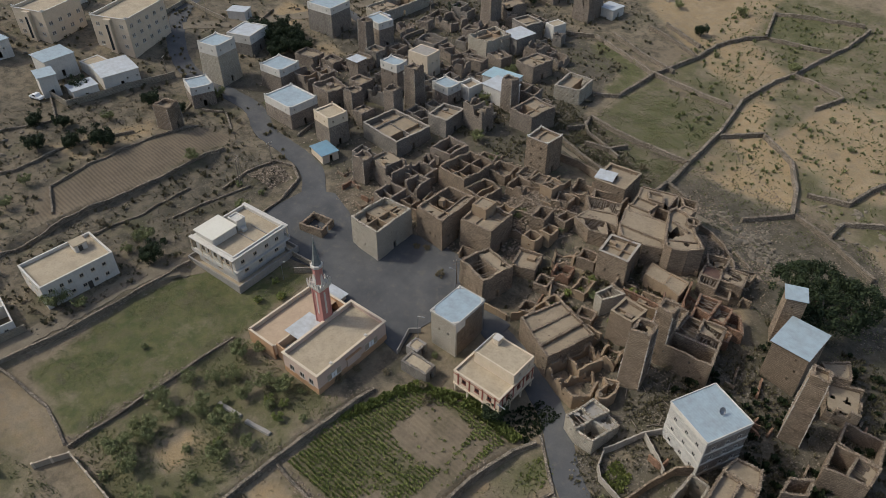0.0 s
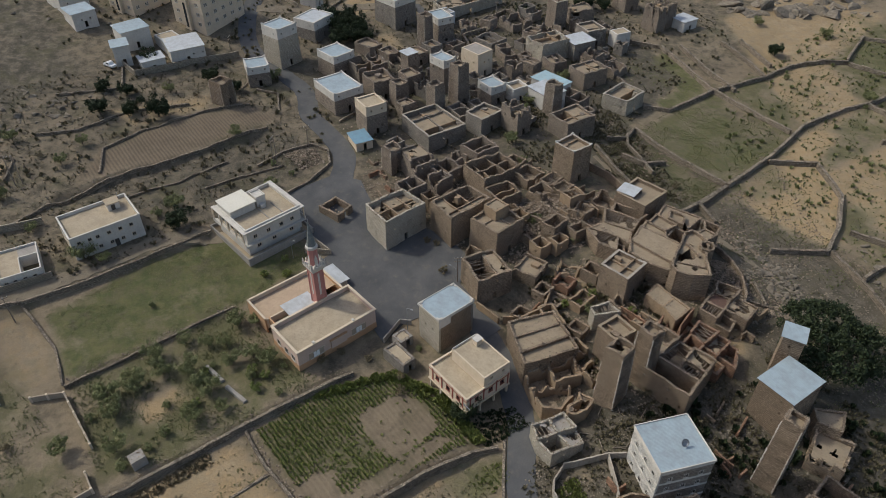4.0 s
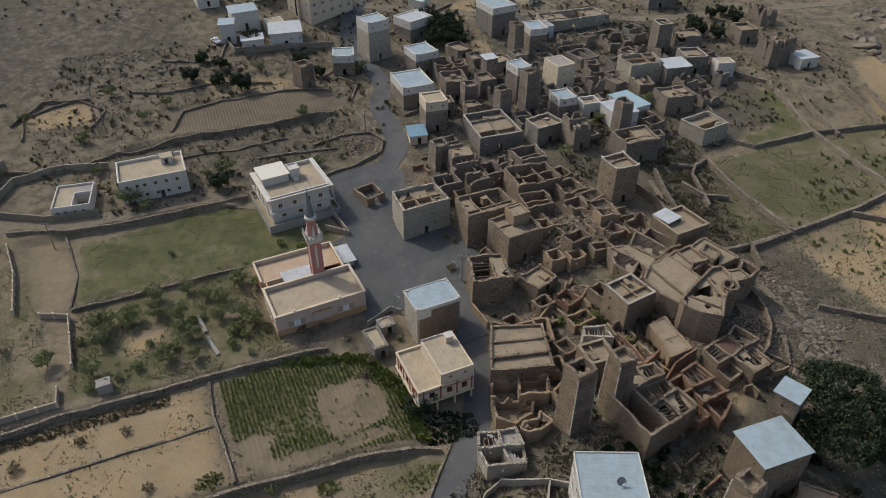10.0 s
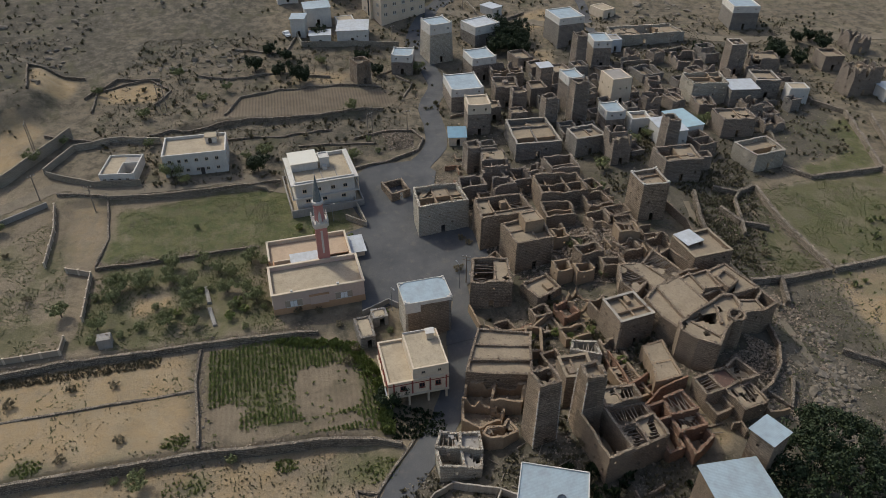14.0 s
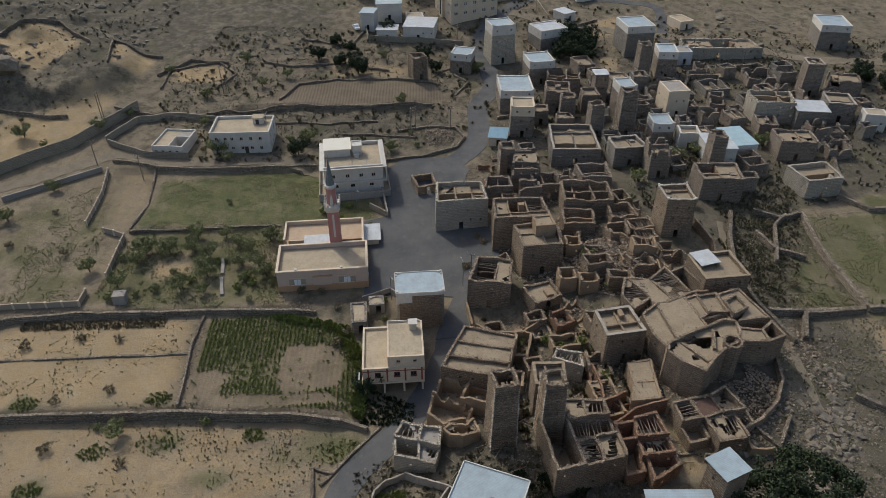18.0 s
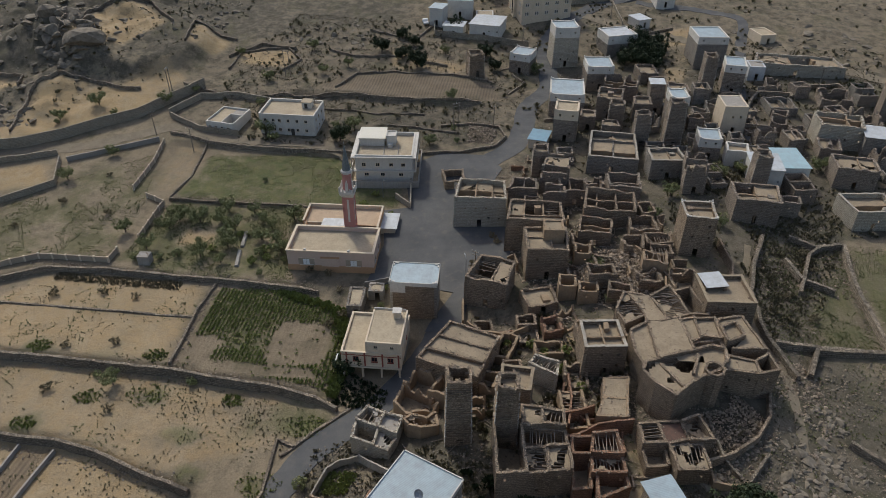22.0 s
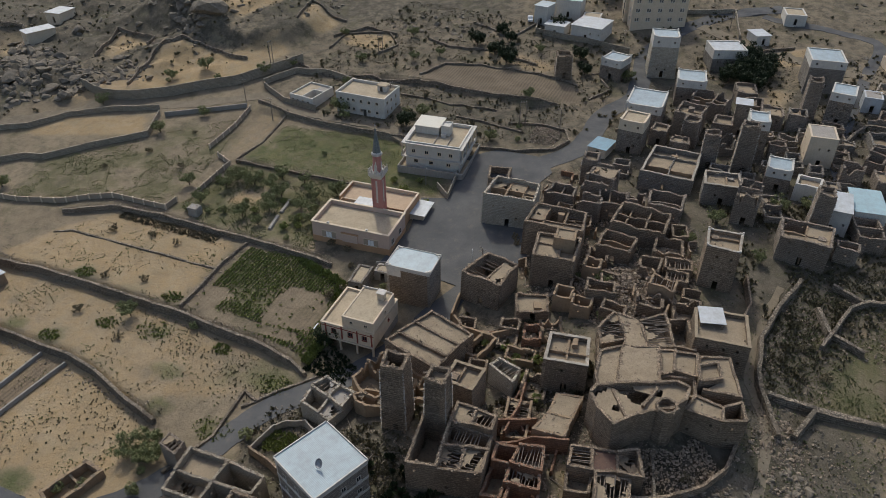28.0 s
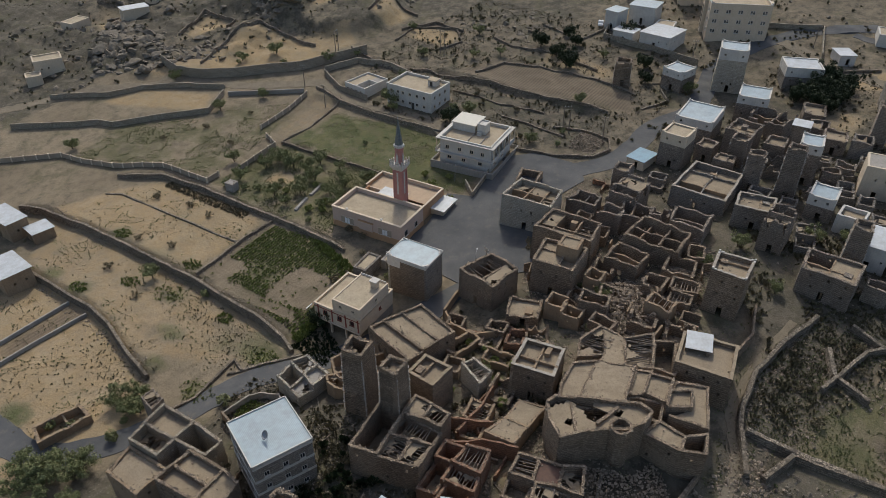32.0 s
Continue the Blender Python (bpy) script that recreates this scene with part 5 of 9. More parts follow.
room_cluster("house", [
    ([(-63.8, 119.2), (-67.5, 123.0), (-59.4, 125.9), (-57.6, 121.7)], 8.1, 7.9, "beams"),
    ([(-65.9, 123.9), (-67.7, 127.0), (-59.9, 129.5), (-59.4, 125.9)], 8.0, None, "open"),
    ([(-59.4, 112.6), (-64.5, 114.2), (-64.4, 117.2), (-58.3, 117.8), (-55.4, 114.1)], 7.8, 7.4, "beams"),
    ([(-64.4, 115.0), (-63.9, 119.0), (-57.7, 121.5), (-55.0, 117.7), (-58.3, 117.9)], 7.9, 7.7, "roof"),
    ([(-55.7, 113.4), (-58.1, 116.9), (-55.9, 117.3), (-53.0, 114.3)], 6.6, None, "open")], "ruined stone house with bare roof poles")
room_cluster("house", [
    ([(-54.4, 117.8), (-56.7, 123.4), (-47.0, 125.3), (-43.0, 119.2)], 9.3, 9.15, "roof"),
    ([(-52.0, 114.5), (-54.6, 117.6), (-44.4, 119.0), (-42.2, 116.9), (-46.6, 115.0)], 9.0, 8.6, "roof"),
    ([(-56.5, 123.8), (-57.6, 126.2), (-52.2, 126.8), (-50.8, 125.0)], 8.9, 8.5, "roof"),
    ([(-50.8, 125.0), (-52.4, 130.2), (-48.5, 130.9), (-47.2, 125.6)], 8.4, None, "open"),
    ([(-56.9, 126.4), (-57.5, 129.9), (-52.2, 130.3), (-52.4, 126.9)], 9.3, 8.6, "roof")], "broad mud-roofed stone house with a fallen corner", jag=0.18)
room_cluster("house", [
    ([(-54.6, 130.4), (-56.5, 133.2), (-53.0, 134.2), (-51.0, 131.0)], 9.8, 9.0, "roof"),
    ([(-57.6, 130.4), (-59.2, 135.0), (-50.8, 137.6), (-50.0, 131.9), (-53.0, 134.2), (-56.5, 133.2), (-54.6, 130.4)], 8.9, 8.5, "roof"),
    ([(-48.3, 130.9), (-47.6, 135.2), (-44.7, 135.4), (-44.9, 129.8)], 8.7, 8.3, "roof"),
    ([(-47.6, 135.2), (-49.9, 137.8), (-46.2, 138.8), (-44.7, 135.4)], 8.6, None, "open")], "mud-roofed stone house with a pale-edged roof pen at the village edge", jag=0.18)
room_cluster("house", [
    ([(-32.6, 115.1), (-33.5, 118.0), (-29.6, 119.0), (-28.9, 115.5)], 6.4, 6.0, "beams"),
    ([(-33.5, 118.0), (-34.2, 121.8), (-30.7, 122.6), (-29.6, 119.0)], 6.3, 5.9, "rust"),
    ([(-33.9, 121.9), (-35.4, 124.5), (-30.8, 126.1), (-30.4, 122.8)], 6.9, 5.6, "beams"),
    ([(-29.6, 119.6), (-30.4, 124.5), (-25.9, 125.2), (-25.0, 120.5)], 6.0, 5.7, "holes"),
    ([(-28.9, 115.5), (-29.6, 119.0), (-26.7, 119.4), (-25.7, 116.1)], 4.8, None, "open")], "low stone sheds with bare beams and rusty sheets", STONE)
room_cluster("house", [
    ([(-37.7, 109.9), (-38.0, 113.6), (-34.0, 113.4), (-33.6, 108.6)], 6.2, 6.0, "roof"),
    ([(-42.3, 109.9), (-43.1, 114.0), (-38.0, 113.6), (-37.7, 109.9)], 6.1, 5.9, "roof")], "low mud-plastered house with flat roofs in two levels", MUDWALL, jag=0.1)
room_cluster("house", [
    ([(-44.0, 77.0), (-46.8, 78.2), (-44.4, 89.2), (-41.0, 88.3)], 4.4, 3.7, "roof"),
    ([(-46.8, 78.2), (-50.4, 79.9), (-48.0, 90.1), (-44.4, 89.2)], 4.7, 4.1, "roof"),
    ([(-50.4, 79.9), (-54.3, 81.6), (-51.3, 91.2), (-48.0, 90.1)], 4.8, 4.1, "roof")], "large stone house with tan mud roof beside the lane", jag=0.22)
room_cluster("house", [
    ([(-39.7, 75.4), (-43.6, 77.0), (-42.2, 81.8), (-38.2, 80.2)], 2.4, None, "open"),
    ([(-38.2, 80.2), (-42.2, 81.8), (-40.8, 87.2), (-36.4, 85.0)], 2.9, None, "open"),
    ([(-39.7, 75.4), (-38.2, 80.2), (-36.4, 82.0), (-34.3, 80.7), (-33.6, 77.0), (-35.7, 74.5)], 1.6, None, "open")], "collapsed mud-walled rooms beside the lane", MUDWALL, jag=0.9)
room_cluster("house", [
    ([(-45.0, 97.1), (-47.0, 98.1), (-45.9, 102.2), (-42.6, 102.0)], 5.2, 4.9, "beams")], "small pale shed with a slatted roof", STONE_PALE, jag=0.1)
room_cluster("house", [
    ([(-31.0, 68.9), (-33.9, 70.1), (-33.0, 73.4), (-30.0, 72.8)], 1.5, 1.1, "beams"),
    ([(-33.0, 73.4), (-32.4, 76.5), (-28.8, 76.2), (-30.0, 72.8)], 1.6, 0.8, "roof"),
    ([(-31.0, 68.9), (-30.0, 72.8), (-26.4, 72.9), (-27.3, 69.0)], 1.1, None, "open"),
    ([(-30.0, 72.8), (-28.8, 76.2), (-26.0, 75.4), (-26.4, 72.9)], 0.8, 0.2, "holes")], "ruined pale stone house with whitewashed walls at the lane", STONE_PALE, 0.4, 0.25, inner=ROOFGREY)
free_house("house", [(-41.5 + 1.5 * math.cos(k * 0.785), 127.0 + 1.5 * math.sin(k * 0.785)) for k in range(8)], 7.6, 6.2, "round stone roof pen with sagging poles", th=0.35, jag=0.2, holes=0.22)
for pts, h in (([(-29.2, 103.9), (-32.2, 108.6), (-33.6, 114.4)], 3.6), ([(-33.0, 99.8), (-35.4, 105.6), (-36.4, 108.4)], 3.2), ([(-32.4, 104.2), (-38.6, 104.6), (-44.0, 104.0)], 3.0)):
    ALLEY.append((pts, h))

# small rooms between the houses
for x, y, w, d, rot, h, m2 in ((-57.8, 100.8, 4.2, 3.6, 12, 2.6, STONE_RED), (-44.6, 105.4, 4.6, 4.2, 4, 2.8, STONE), (-43.0, 89.6, 4.0, 4.6, -10, 3.0, MUDWALL), (-70.6, 126.6, 5.6, 5.0, 8, 4.0, STONE), (-71.8, 119.6, 4.4, 5.2, 10, 3.0, STONE), (-84.0, 117.4, 5.0, 4.6, 0, 3.2, STONE), (-85.0, 106.6, 4.6, 4.4, 8, 3.4, STONE), (-104.0, 100.0, 4.6, 5.2, 3, 5.6, STONE), (-109.6, 109.6, 4.6, 4.4, 6, 4.6, STONE)):
    H("house", x, y, w, d, rot, h, m2, "open", 0.9, heap=18, floor=True, door=False, label="small roofless stone room with broken walls")

# ---- house with the tin canopy ----
hb = H("house", -65.2, 132.8, 8.6, 9.4, 8, 6.6, cap=MUD, parapet=0.8, label="stone house with a walled roof terrace under a tin canopy")
bm = bmesh.new()
box(bm, -2.4, 2.4, -2.2, 2.2, 0, 0.08, pose(-2.4, -1.7, 6.75, 2, -1, 6))
part("canopy", bm, ZINC, hb, "white corrugated tin canopy")
for px0, py0 in ((-3.9, -3.4), (-0.4, -3.4), (-3.9, 0.1), (-0.4, 0.1)):
    bm = bmesh.new()
    box(bm, px0 - 0.35, px0 + 0.35, py0 - 0.25, py0 + 0.25, 4.6, 6.68)
    part("canopy_pier", bm, STONE, hb)

# ---- the houses of the upper village ----
H("house", -195.5, 100.4, 8.6, 9.0, 14, 13.2, STONE_PALE, BLUEWHITE, top=WHITE, top_h=3.4, horns=True, batter=0.07, label="tall pale tower house with whitewashed top and blue roof", group="upper village")
for x, y, w, d, rot, h, horns in ((-179.2, 112, 9.2, 8.6, 8, 7.8, True), (-160.4, 102.2, 12.6, 10.4, 1, 7.0, True), (-187, 87.2, 7.6, 7.2, -15, 6.6, True), (-147.2, 132.6, 6.8, 5.2, 6, 10.8, True), (-131, 139.4, 6.8, 5.8, -1, 6.0, True), (-177, 153.3, 8.4, 6.4, -6, 9.4, False), (-198, 148, 11.6, 10.2, 8, 10.2, False), (-197, 216.8, 12, 10, -10, 8.4, False)):
    H("house", x, y, w, d, rot, h, STONE_GREY if x < -190 else STONE, BLUEWHITE, top=WHITE, top_h=2.4, horns=horns, label=TOPLABEL, group="upper village")
H("house", -159.6, 128.3, 4.4, 4.1, 2, 9.4, roof=ZINC, parapet=0.1, label="stone tower house with a white tin roof", category="tower", group="upper village")
H("house", -207.2, 119, 9.5, 11, 22, 6.6, STONE_GREY, ZINC, top=WHITE, top_h=3.0, label="white block house on a stone base", group="upper village")
H("house", -149.6, 148.2, 8.2, 6.8, 6, 8.2, CREAM, ROOFGREY, parapet=0.12, batter=0.05, label="cream-plastered tower house with a flat projecting roof", group="upper village")
H("house", -119.2, 151.4, 9.2, 7.2, -1, 5.6, WHITE, ZINC, parapet=0.2, label="low white house with a white sheet roof", group="upper village")
H("house", -124.9, 158.8, 11.0, 6.6, 6, 4.6, WHITE, TEAL, parapet=0.1, label="low house with a faded teal sheet roof", group="upper village")
H("house", -132.3, 232, 6.8, 6.8, -4, 3.4, WHITE, ZINC, parapet=0.15, label="small white house with a white roof", group="upper village")
H("house", -139.8, 185.2, 8, 8.6, -10, 5.9, STONE_GREY, ZINC, parapet=0.1, label="stone house under a white sheet roof", group="upper village")
H("house", -141.2, 102.2, 7.2, 6.8, -4, 9.3, cap=CREAM, roof=ROOFTAN, top=CREAM, top_h=2.8, horns=True, label="stone tower house with a cream top storey and tan roof", group="upper village")
tower("watchtower", -175, 145.3, 4.0, 12.2, 5)
tower("watchtower", -136.4, 130.8, 4.6, 13.2, 3)
tower("watchtower", -137.1, 122.6, 4.0, 9.6, 4)
tower("watchtower", -113.6, 148.6, 4.0, 10.8, 2)
tower("watchtower", -148.2, 116.5, 4.4, 8.2, -4)
H("house", -170.8, 119, 9.6, 10.6, -7, 5.6, jag=1.0, roof="open", rooms=(("x", 0.1, 5.0), ("y", 0.0, 4.6)), heap=30, floor=True, label=RUIN, group="upper village")
H("house", -157.3, 115.0, 8.4, 7.6, -6, 6.8, jag=0.6, holes=0.1, rooms=(("y", 0.1, 6.4),), label="brown stone house with a broken parapet", group="upper village")
H("house", -153.5, 124.0, 6.0, 5.0, 0, 6.0, jag=0.5, holes=0.05, label="small stone house with a mud roof", group="upper village")
H("house", -102.6, 145.8, 8.2, 10.4, -3, 6.2, jag=0.4, holes=0.1, rooms=(("x", 0.0, 6.2), ("y", 0.1, 6.0)), label="stone house with broken roof terraces", group="upper village")
H("house", -112.6, 133.4, 7.4, 5.2, -3, 8.0, jag=1.2, holes=0.2, rooms=(("y", 0.0, 7.4),), label="tall ruined stone house with stepped broken walls", group="upper village")
H("house", -106.6, 172.4, 8.6, 10.4, 9, 5.0, STONE_PALE, jag=0.12, cap=WHITE, holes=0.05, parapet=0.8, rooms=(("y", 0.05, 5.0),), label="pale stone house with a walled roof terrace", group="upper village")
H("house", -124.0, 174.2, 7.6, 10.2, -4, 5.8, jag=0.7, holes=0.15, rooms=(("x", 0.1, 5.6),), label="brown stone house with a broken parapet", group="upper village")
H("house", -145.3, 176.2, 9.0, 11.8, -8, 6.5, STONE_PALE, jag=0.7, holes=0.15, rooms=(("x", 0.15, 6.3), ("y", -0.1, 6.6)), label="pale stone ruin with tall broken parapets", group="upper village")
H("house", -191.5, 176.0, 9.5, 26, -2, 4.0, STONE_PALE, jag=0.35, holes=0.1, rooms=(("x", 0.2, 4.2), ("x", -0.1, 4.4)), label="long low pale stone building", group="upper village")
H("house", -138.3, 224.6, 7.6, 10.6, 4, 9.0, jag=1.0, holes=0.1, batter=0.1, rooms=(("x", 0.1, 8.6),), label="tall ruined tower house with a gaping top", group="upper village")
H("house", -156.6, 227.1, 7.6, 6.6, -8, 5.0, jag=0.2, cap=MUD, label="square stone house with a mud parapet", group="upper village")
H("house", -167.4, 244.6, 8, 6.8, 0, 6.2, jag=2.0, roof="open", heap=20, label="tall broken ruin with jagged walls", group="upper village")
H("house", -160.4, 194.0, 5.8, 5.4, -8, 10.3, jag=0.2, cap=WHITE, batter=0.06, label="square stone tower house with a whitewashed parapet", category="tower", group="upper village")
H("house", -158.6, 204.0, 6.4, 9.0, -12, 6.0, jag=0.9, holes=0.15, label="ruined stone house with broken walls", group="upper village")
H("house", -144.4, 195.6, 8.4, 7.6, -12, 5.8, STONE_GREY, jag=0.4, cap=WHITE, rooms=(("y", 0.1, 5.6),), label="grey stone house with a whitewashed parapet", group="upper village")
H("house", -136.6, 202.4, 4.6, 6.0, -12, 5.2, WHITE, ROOFTAN, parapet=0.1, label="narrow white house with a tan roof", group="upper village")
H("house", -127.4, 146.2, 5.2, 5.6, -6, 4.8, WHITE, holes=0.1, jag=0.2, label="white-plastered house shell without a roof", group="upper village")
H("house", -136.4, 95.2, 6.8, 5.0, -10, 2.5, CREAM, BLUE, parapet=0.1, holes=0.1, label="small plastered shed with a blue sheet roof at the road", group="upper village")
H("house", -163.0, 165.0, 9.0, 8.0, 6, 2.6, STONE_GREY, "open", 0.6, rooms=(("x", 0.1, 2.2),), floor=True, label="walled stone yard with low partitions", group="upper village")
H("house", -153.0, 186.0, 12.0, 7.0, -6, 4.4, jag=1.6, roof="open", heap=20, label="long broken stone enclosure", group="upper village")
H("house", -169.0, 182.0, 9.0, 9.0, -4, 3.2, jag=0.9, roof="open", label="stone enclosure with broken walls", group="upper village")
H("house", -185.0, 128.0, 8.0, 6.0, 10, 3.4, jag=0.7, holes=0.1, label="low stone house with a worn roof", group="upper village")
H("house", -168.0, 136.0, 7.0, 6.0, 4, 4.4, jag=0.7, holes=0.15, label="brown stone house with a broken parapet", group="upper village")
H("house", -148.0, 108.5, 5.0, 4.6, -4, 4.6, jag=0.6, label="small stone house wedged between towers", group="upper village")
H("house", -216.0, 170.0, 8.0, 6.0, 20, 3.2, CREAM, ROOFTAN, parapet=0.2, label="low plastered house behind the village", group="upper village")
H("house", -226.0, 128.0, 7.0, 5.0, 30, 3.0, WHITE, ZINC, parapet=0.1, label="small white shed with a tin roof", group="upper village")
H("house", -246.0, 138.0, 9.0, 7.0, 10, 3.4, WHITE, ROOFTAN, parapet=0.3, label="low white house on the hill", group="upper village")
H("house", -186.0, 162.0, 6.0, 5.0, 0, 4.2, ZINC, ROOFGREY, parapet=0.1, label="grey sheet-metal shed behind houses", group="upper village")

# ---- east and south edge ----
H("house", -8.9, 109.0, 7.2, 9.0, -2, 9.4, STONE, BLUEWHITE, parapet=0.15, label="brown stone house with a pale blue sheet roof", group="east houses")
H("house", -13.8, 115.8, 3.9, 4.1, 24, 12.6, STONE, BLUEWHITE, parapet=0.1, label="stone tower house with a pale blue roof under a tree", category="tower", group="east houses")
H("house", 2.0, 108.0, 6.4, 7.0, 20, 4.0, roof=MUD, jag=0.9, holes=0.2, heap=30, label="low ruined stone house on the slope", group="east houses")
room_cluster("house", [
    ([(-2.8, 60.8), (-6.2, 60.3), (-6.8, 66.8), (-3.2, 67.0)], 3.4, 1.0, "holes"),
    ([(-6.2, 60.3), (-10.4, 59.8), (-10.8, 66.7), (-6.8, 66.8)], 3.5, 2.2, "roof"),
    ([(-10.8, 66.7), (-10.5, 73.4), (-7.4, 73.4), (-6.8, 66.8)], 3.2, None, "open")], "stone house with low walled roof rooms partly fallen in", STONE_TAN, jag=0.15, group="east houses")
room_cluster("house", [
    ([(-0.2, 70.6), (-3.4, 70.6), (-3.8, 78.2), (-1.0, 78.3)], 3.3, 2.2, "roof"),
    ([(-3.4, 70.6), (-6.6, 70.8), (-7.0, 78.0), (-3.8, 78.2)], 3.3, 2.4, "roof"),
    ([(-7.0, 78.0), (-6.4, 81.6), (-2.2, 82.2), (-1.0, 78.3)], 3.6, 3.0, "roof")], "stone house with parapets round its roof rooms", STONE, jag=0.15, group="east houses")
room_cluster("house", [
    ([(2.7, 62.4), (-2.2, 61.2), (-2.6, 69.4), (2.7, 69.5)], 2.2, 1.6, "roof")], "low mud-walled annexe with a worn roof", MUDWALL, jag=0.4, group="east houses")
room_cluster("house", [
    ([(4.7, 97.5), (8.6, 97.6), (8.6, 92.0), (5.3, 90.9)], 2.7, None, "open"),
    ([(8.6, 97.6), (12.3, 97.6), (12.1, 92.9), (8.6, 92.0)], 2.7, 1.8, "beams"),
    ([(4.4, 103.9), (10.9, 104.3), (12.0, 98.4), (5.0, 98.2)], 2.2, None, "open")], "low stone ruin with fallen roofs on the east slope", STONE, jag=0.5, group="east houses")
room_cluster("house", [
    ([(1.8, 85.2), (4.8, 87.4), (5.2, 84.0), (1.9, 81.6)], 2.4, None, "open")], "small roofless stone pen on the east slope", STONE, jag=0.5, group="east houses")
H("house", 14.0, 84.0, 7.0, 7.0, 10, 3.8, STONE, MUD, 0.2, 1.3, holes=0.16, timber=0.6, rooms=(("x", 0.0, 4.2), ("y", 0.1, 4.2)), label="stone house with low walled roof rooms partly fallen in", group="east houses")
room_cluster("house", [
    ([(-4.2, 112.0), (-0.4, 115.6), (1.4, 111.4), (-2.4, 110.0)], 5.2, 4.8, "roof")], "low stone annexe with a pale mud roof on the slope", STONE, jag=0.15, group="east houses")
room_cluster("shed", [
    ([(-10.6, 52.6), (-13.0, 52.4), (-12.4, 55.9), (-9.9, 56.2)], 0.6, 0.4, "beams")], "field shelter of poles beside bushes", WOOD, 0.2, 0.3, group="east houses")
H("house", -0.8, 41.5, 8.7, 4.6, -14, 2.2, MUDWALL, "open", 0.5, rooms=(("y", -0.1, 1.8),), label="small roofless mud-brick ruin in a field", group="east houses")
for x, y, w, d, rot, h in ((-30.6, -27.0, 5.1, 10.5, -2, 5.0), (-33.3, -18.1, 5.0, 5.0, -8, 2.9), (-19.8, -8.0, 6.5, 9.6, -6, 4.9)):
    H("house", x, y, w, d, rot, h, MUDWALL, ZINC, parapet=0.05, label="plastered farmhouse with a white sheet roof", group="farm houses")
H("house", -90.3, -103, 9.5, 7.0, -26, 5.4, CREAM, ROOFTAN, parapet=0.4, label="cream farmhouse with a tan roof among rocks", group="farm houses")
H("house", -82.5, -100, 5.0, 5.0, -26, 3.2, CREAM, ROOFTAN, parapet=0.3, label="low cream annexe with a tan roof among rocks", group="farm houses")
for x, y, w, d, rot in ((-118, -128, 9, 6, 10), (-134, -112, 10, 6, -20), (-150, -118, 8, 7, 5)):
    H("house", x, y, w, d, rot, 3.4, CREAM, ROOFTAN if x > -125 else ZINC, parapet=0.2, label="low plastered farmhouse on the rocky hillside", group="farm houses")
H("house", -71.2, 9.0, 2.2, 2.6, 6, 2.3, CONCRETE, ROOFGREY, parapet=0.05, slit=False, label="small concrete pump house at a field wall", category="shed", group="farm houses")
H("house", -63.6, 60.4, 6.4, 3.4, 6, 2.9, STONE_GREY, ROOFTAN, parapet=0.3, label="small stone store beside the mosque", category="shed")
H("house", -67.6, 63.8, 3.0, 3.2, 6, 2.4, CONCRETE, ROOFTAN, parapet=0.15, label="small concrete store beside the mosque", category="shed")
tower("watchtower", -178.6, 71.9, 5.2, 7.6, 20, label="squat broken stone tower in a field")


# ---- painted houses ----
def block(e, x0, x1, y0, y1, z0, z1, mat, name, label="", m=None):
    bm = bmesh.new()
    box(bm, x0, x1, y0, y1, z0, z1, m)
    return part(name, bm, mat, e, label)


def windowed(e, w, d, z0, z1, mat, plan, th=0.3, frame_mat=None, name="wall", ox=0.0, oy=0.0, label=""):
    """Four plastered walls with framed windows. plan: side -> [(u from the middle, z, width, height)]."""
    sub = e
    opens = {s: [((w if s % 2 == 0 else d - 2 * th) / 2 + u - ww / 2, (w if s % 2 == 0 else d - 2 * th) / 2 + u + ww / 2, z, z + wh) for u, z, ww, wh in rows] for s, rows in plan.items()}
    before = set(e.children)
    shell(sub, w, d, z1, mat, th, z0, opens, name=name, label=label)
    for s, rows in plan.items():
        for u, z, ww, wh in rows:
            window(sub, s, w, d, u, z, ww, wh, frame_mat or mat)
    for ob in set(e.children) - before:
        ob.matrix_basis = Matrix.Translation((ox, oy, 0)) @ ob.matrix_basis


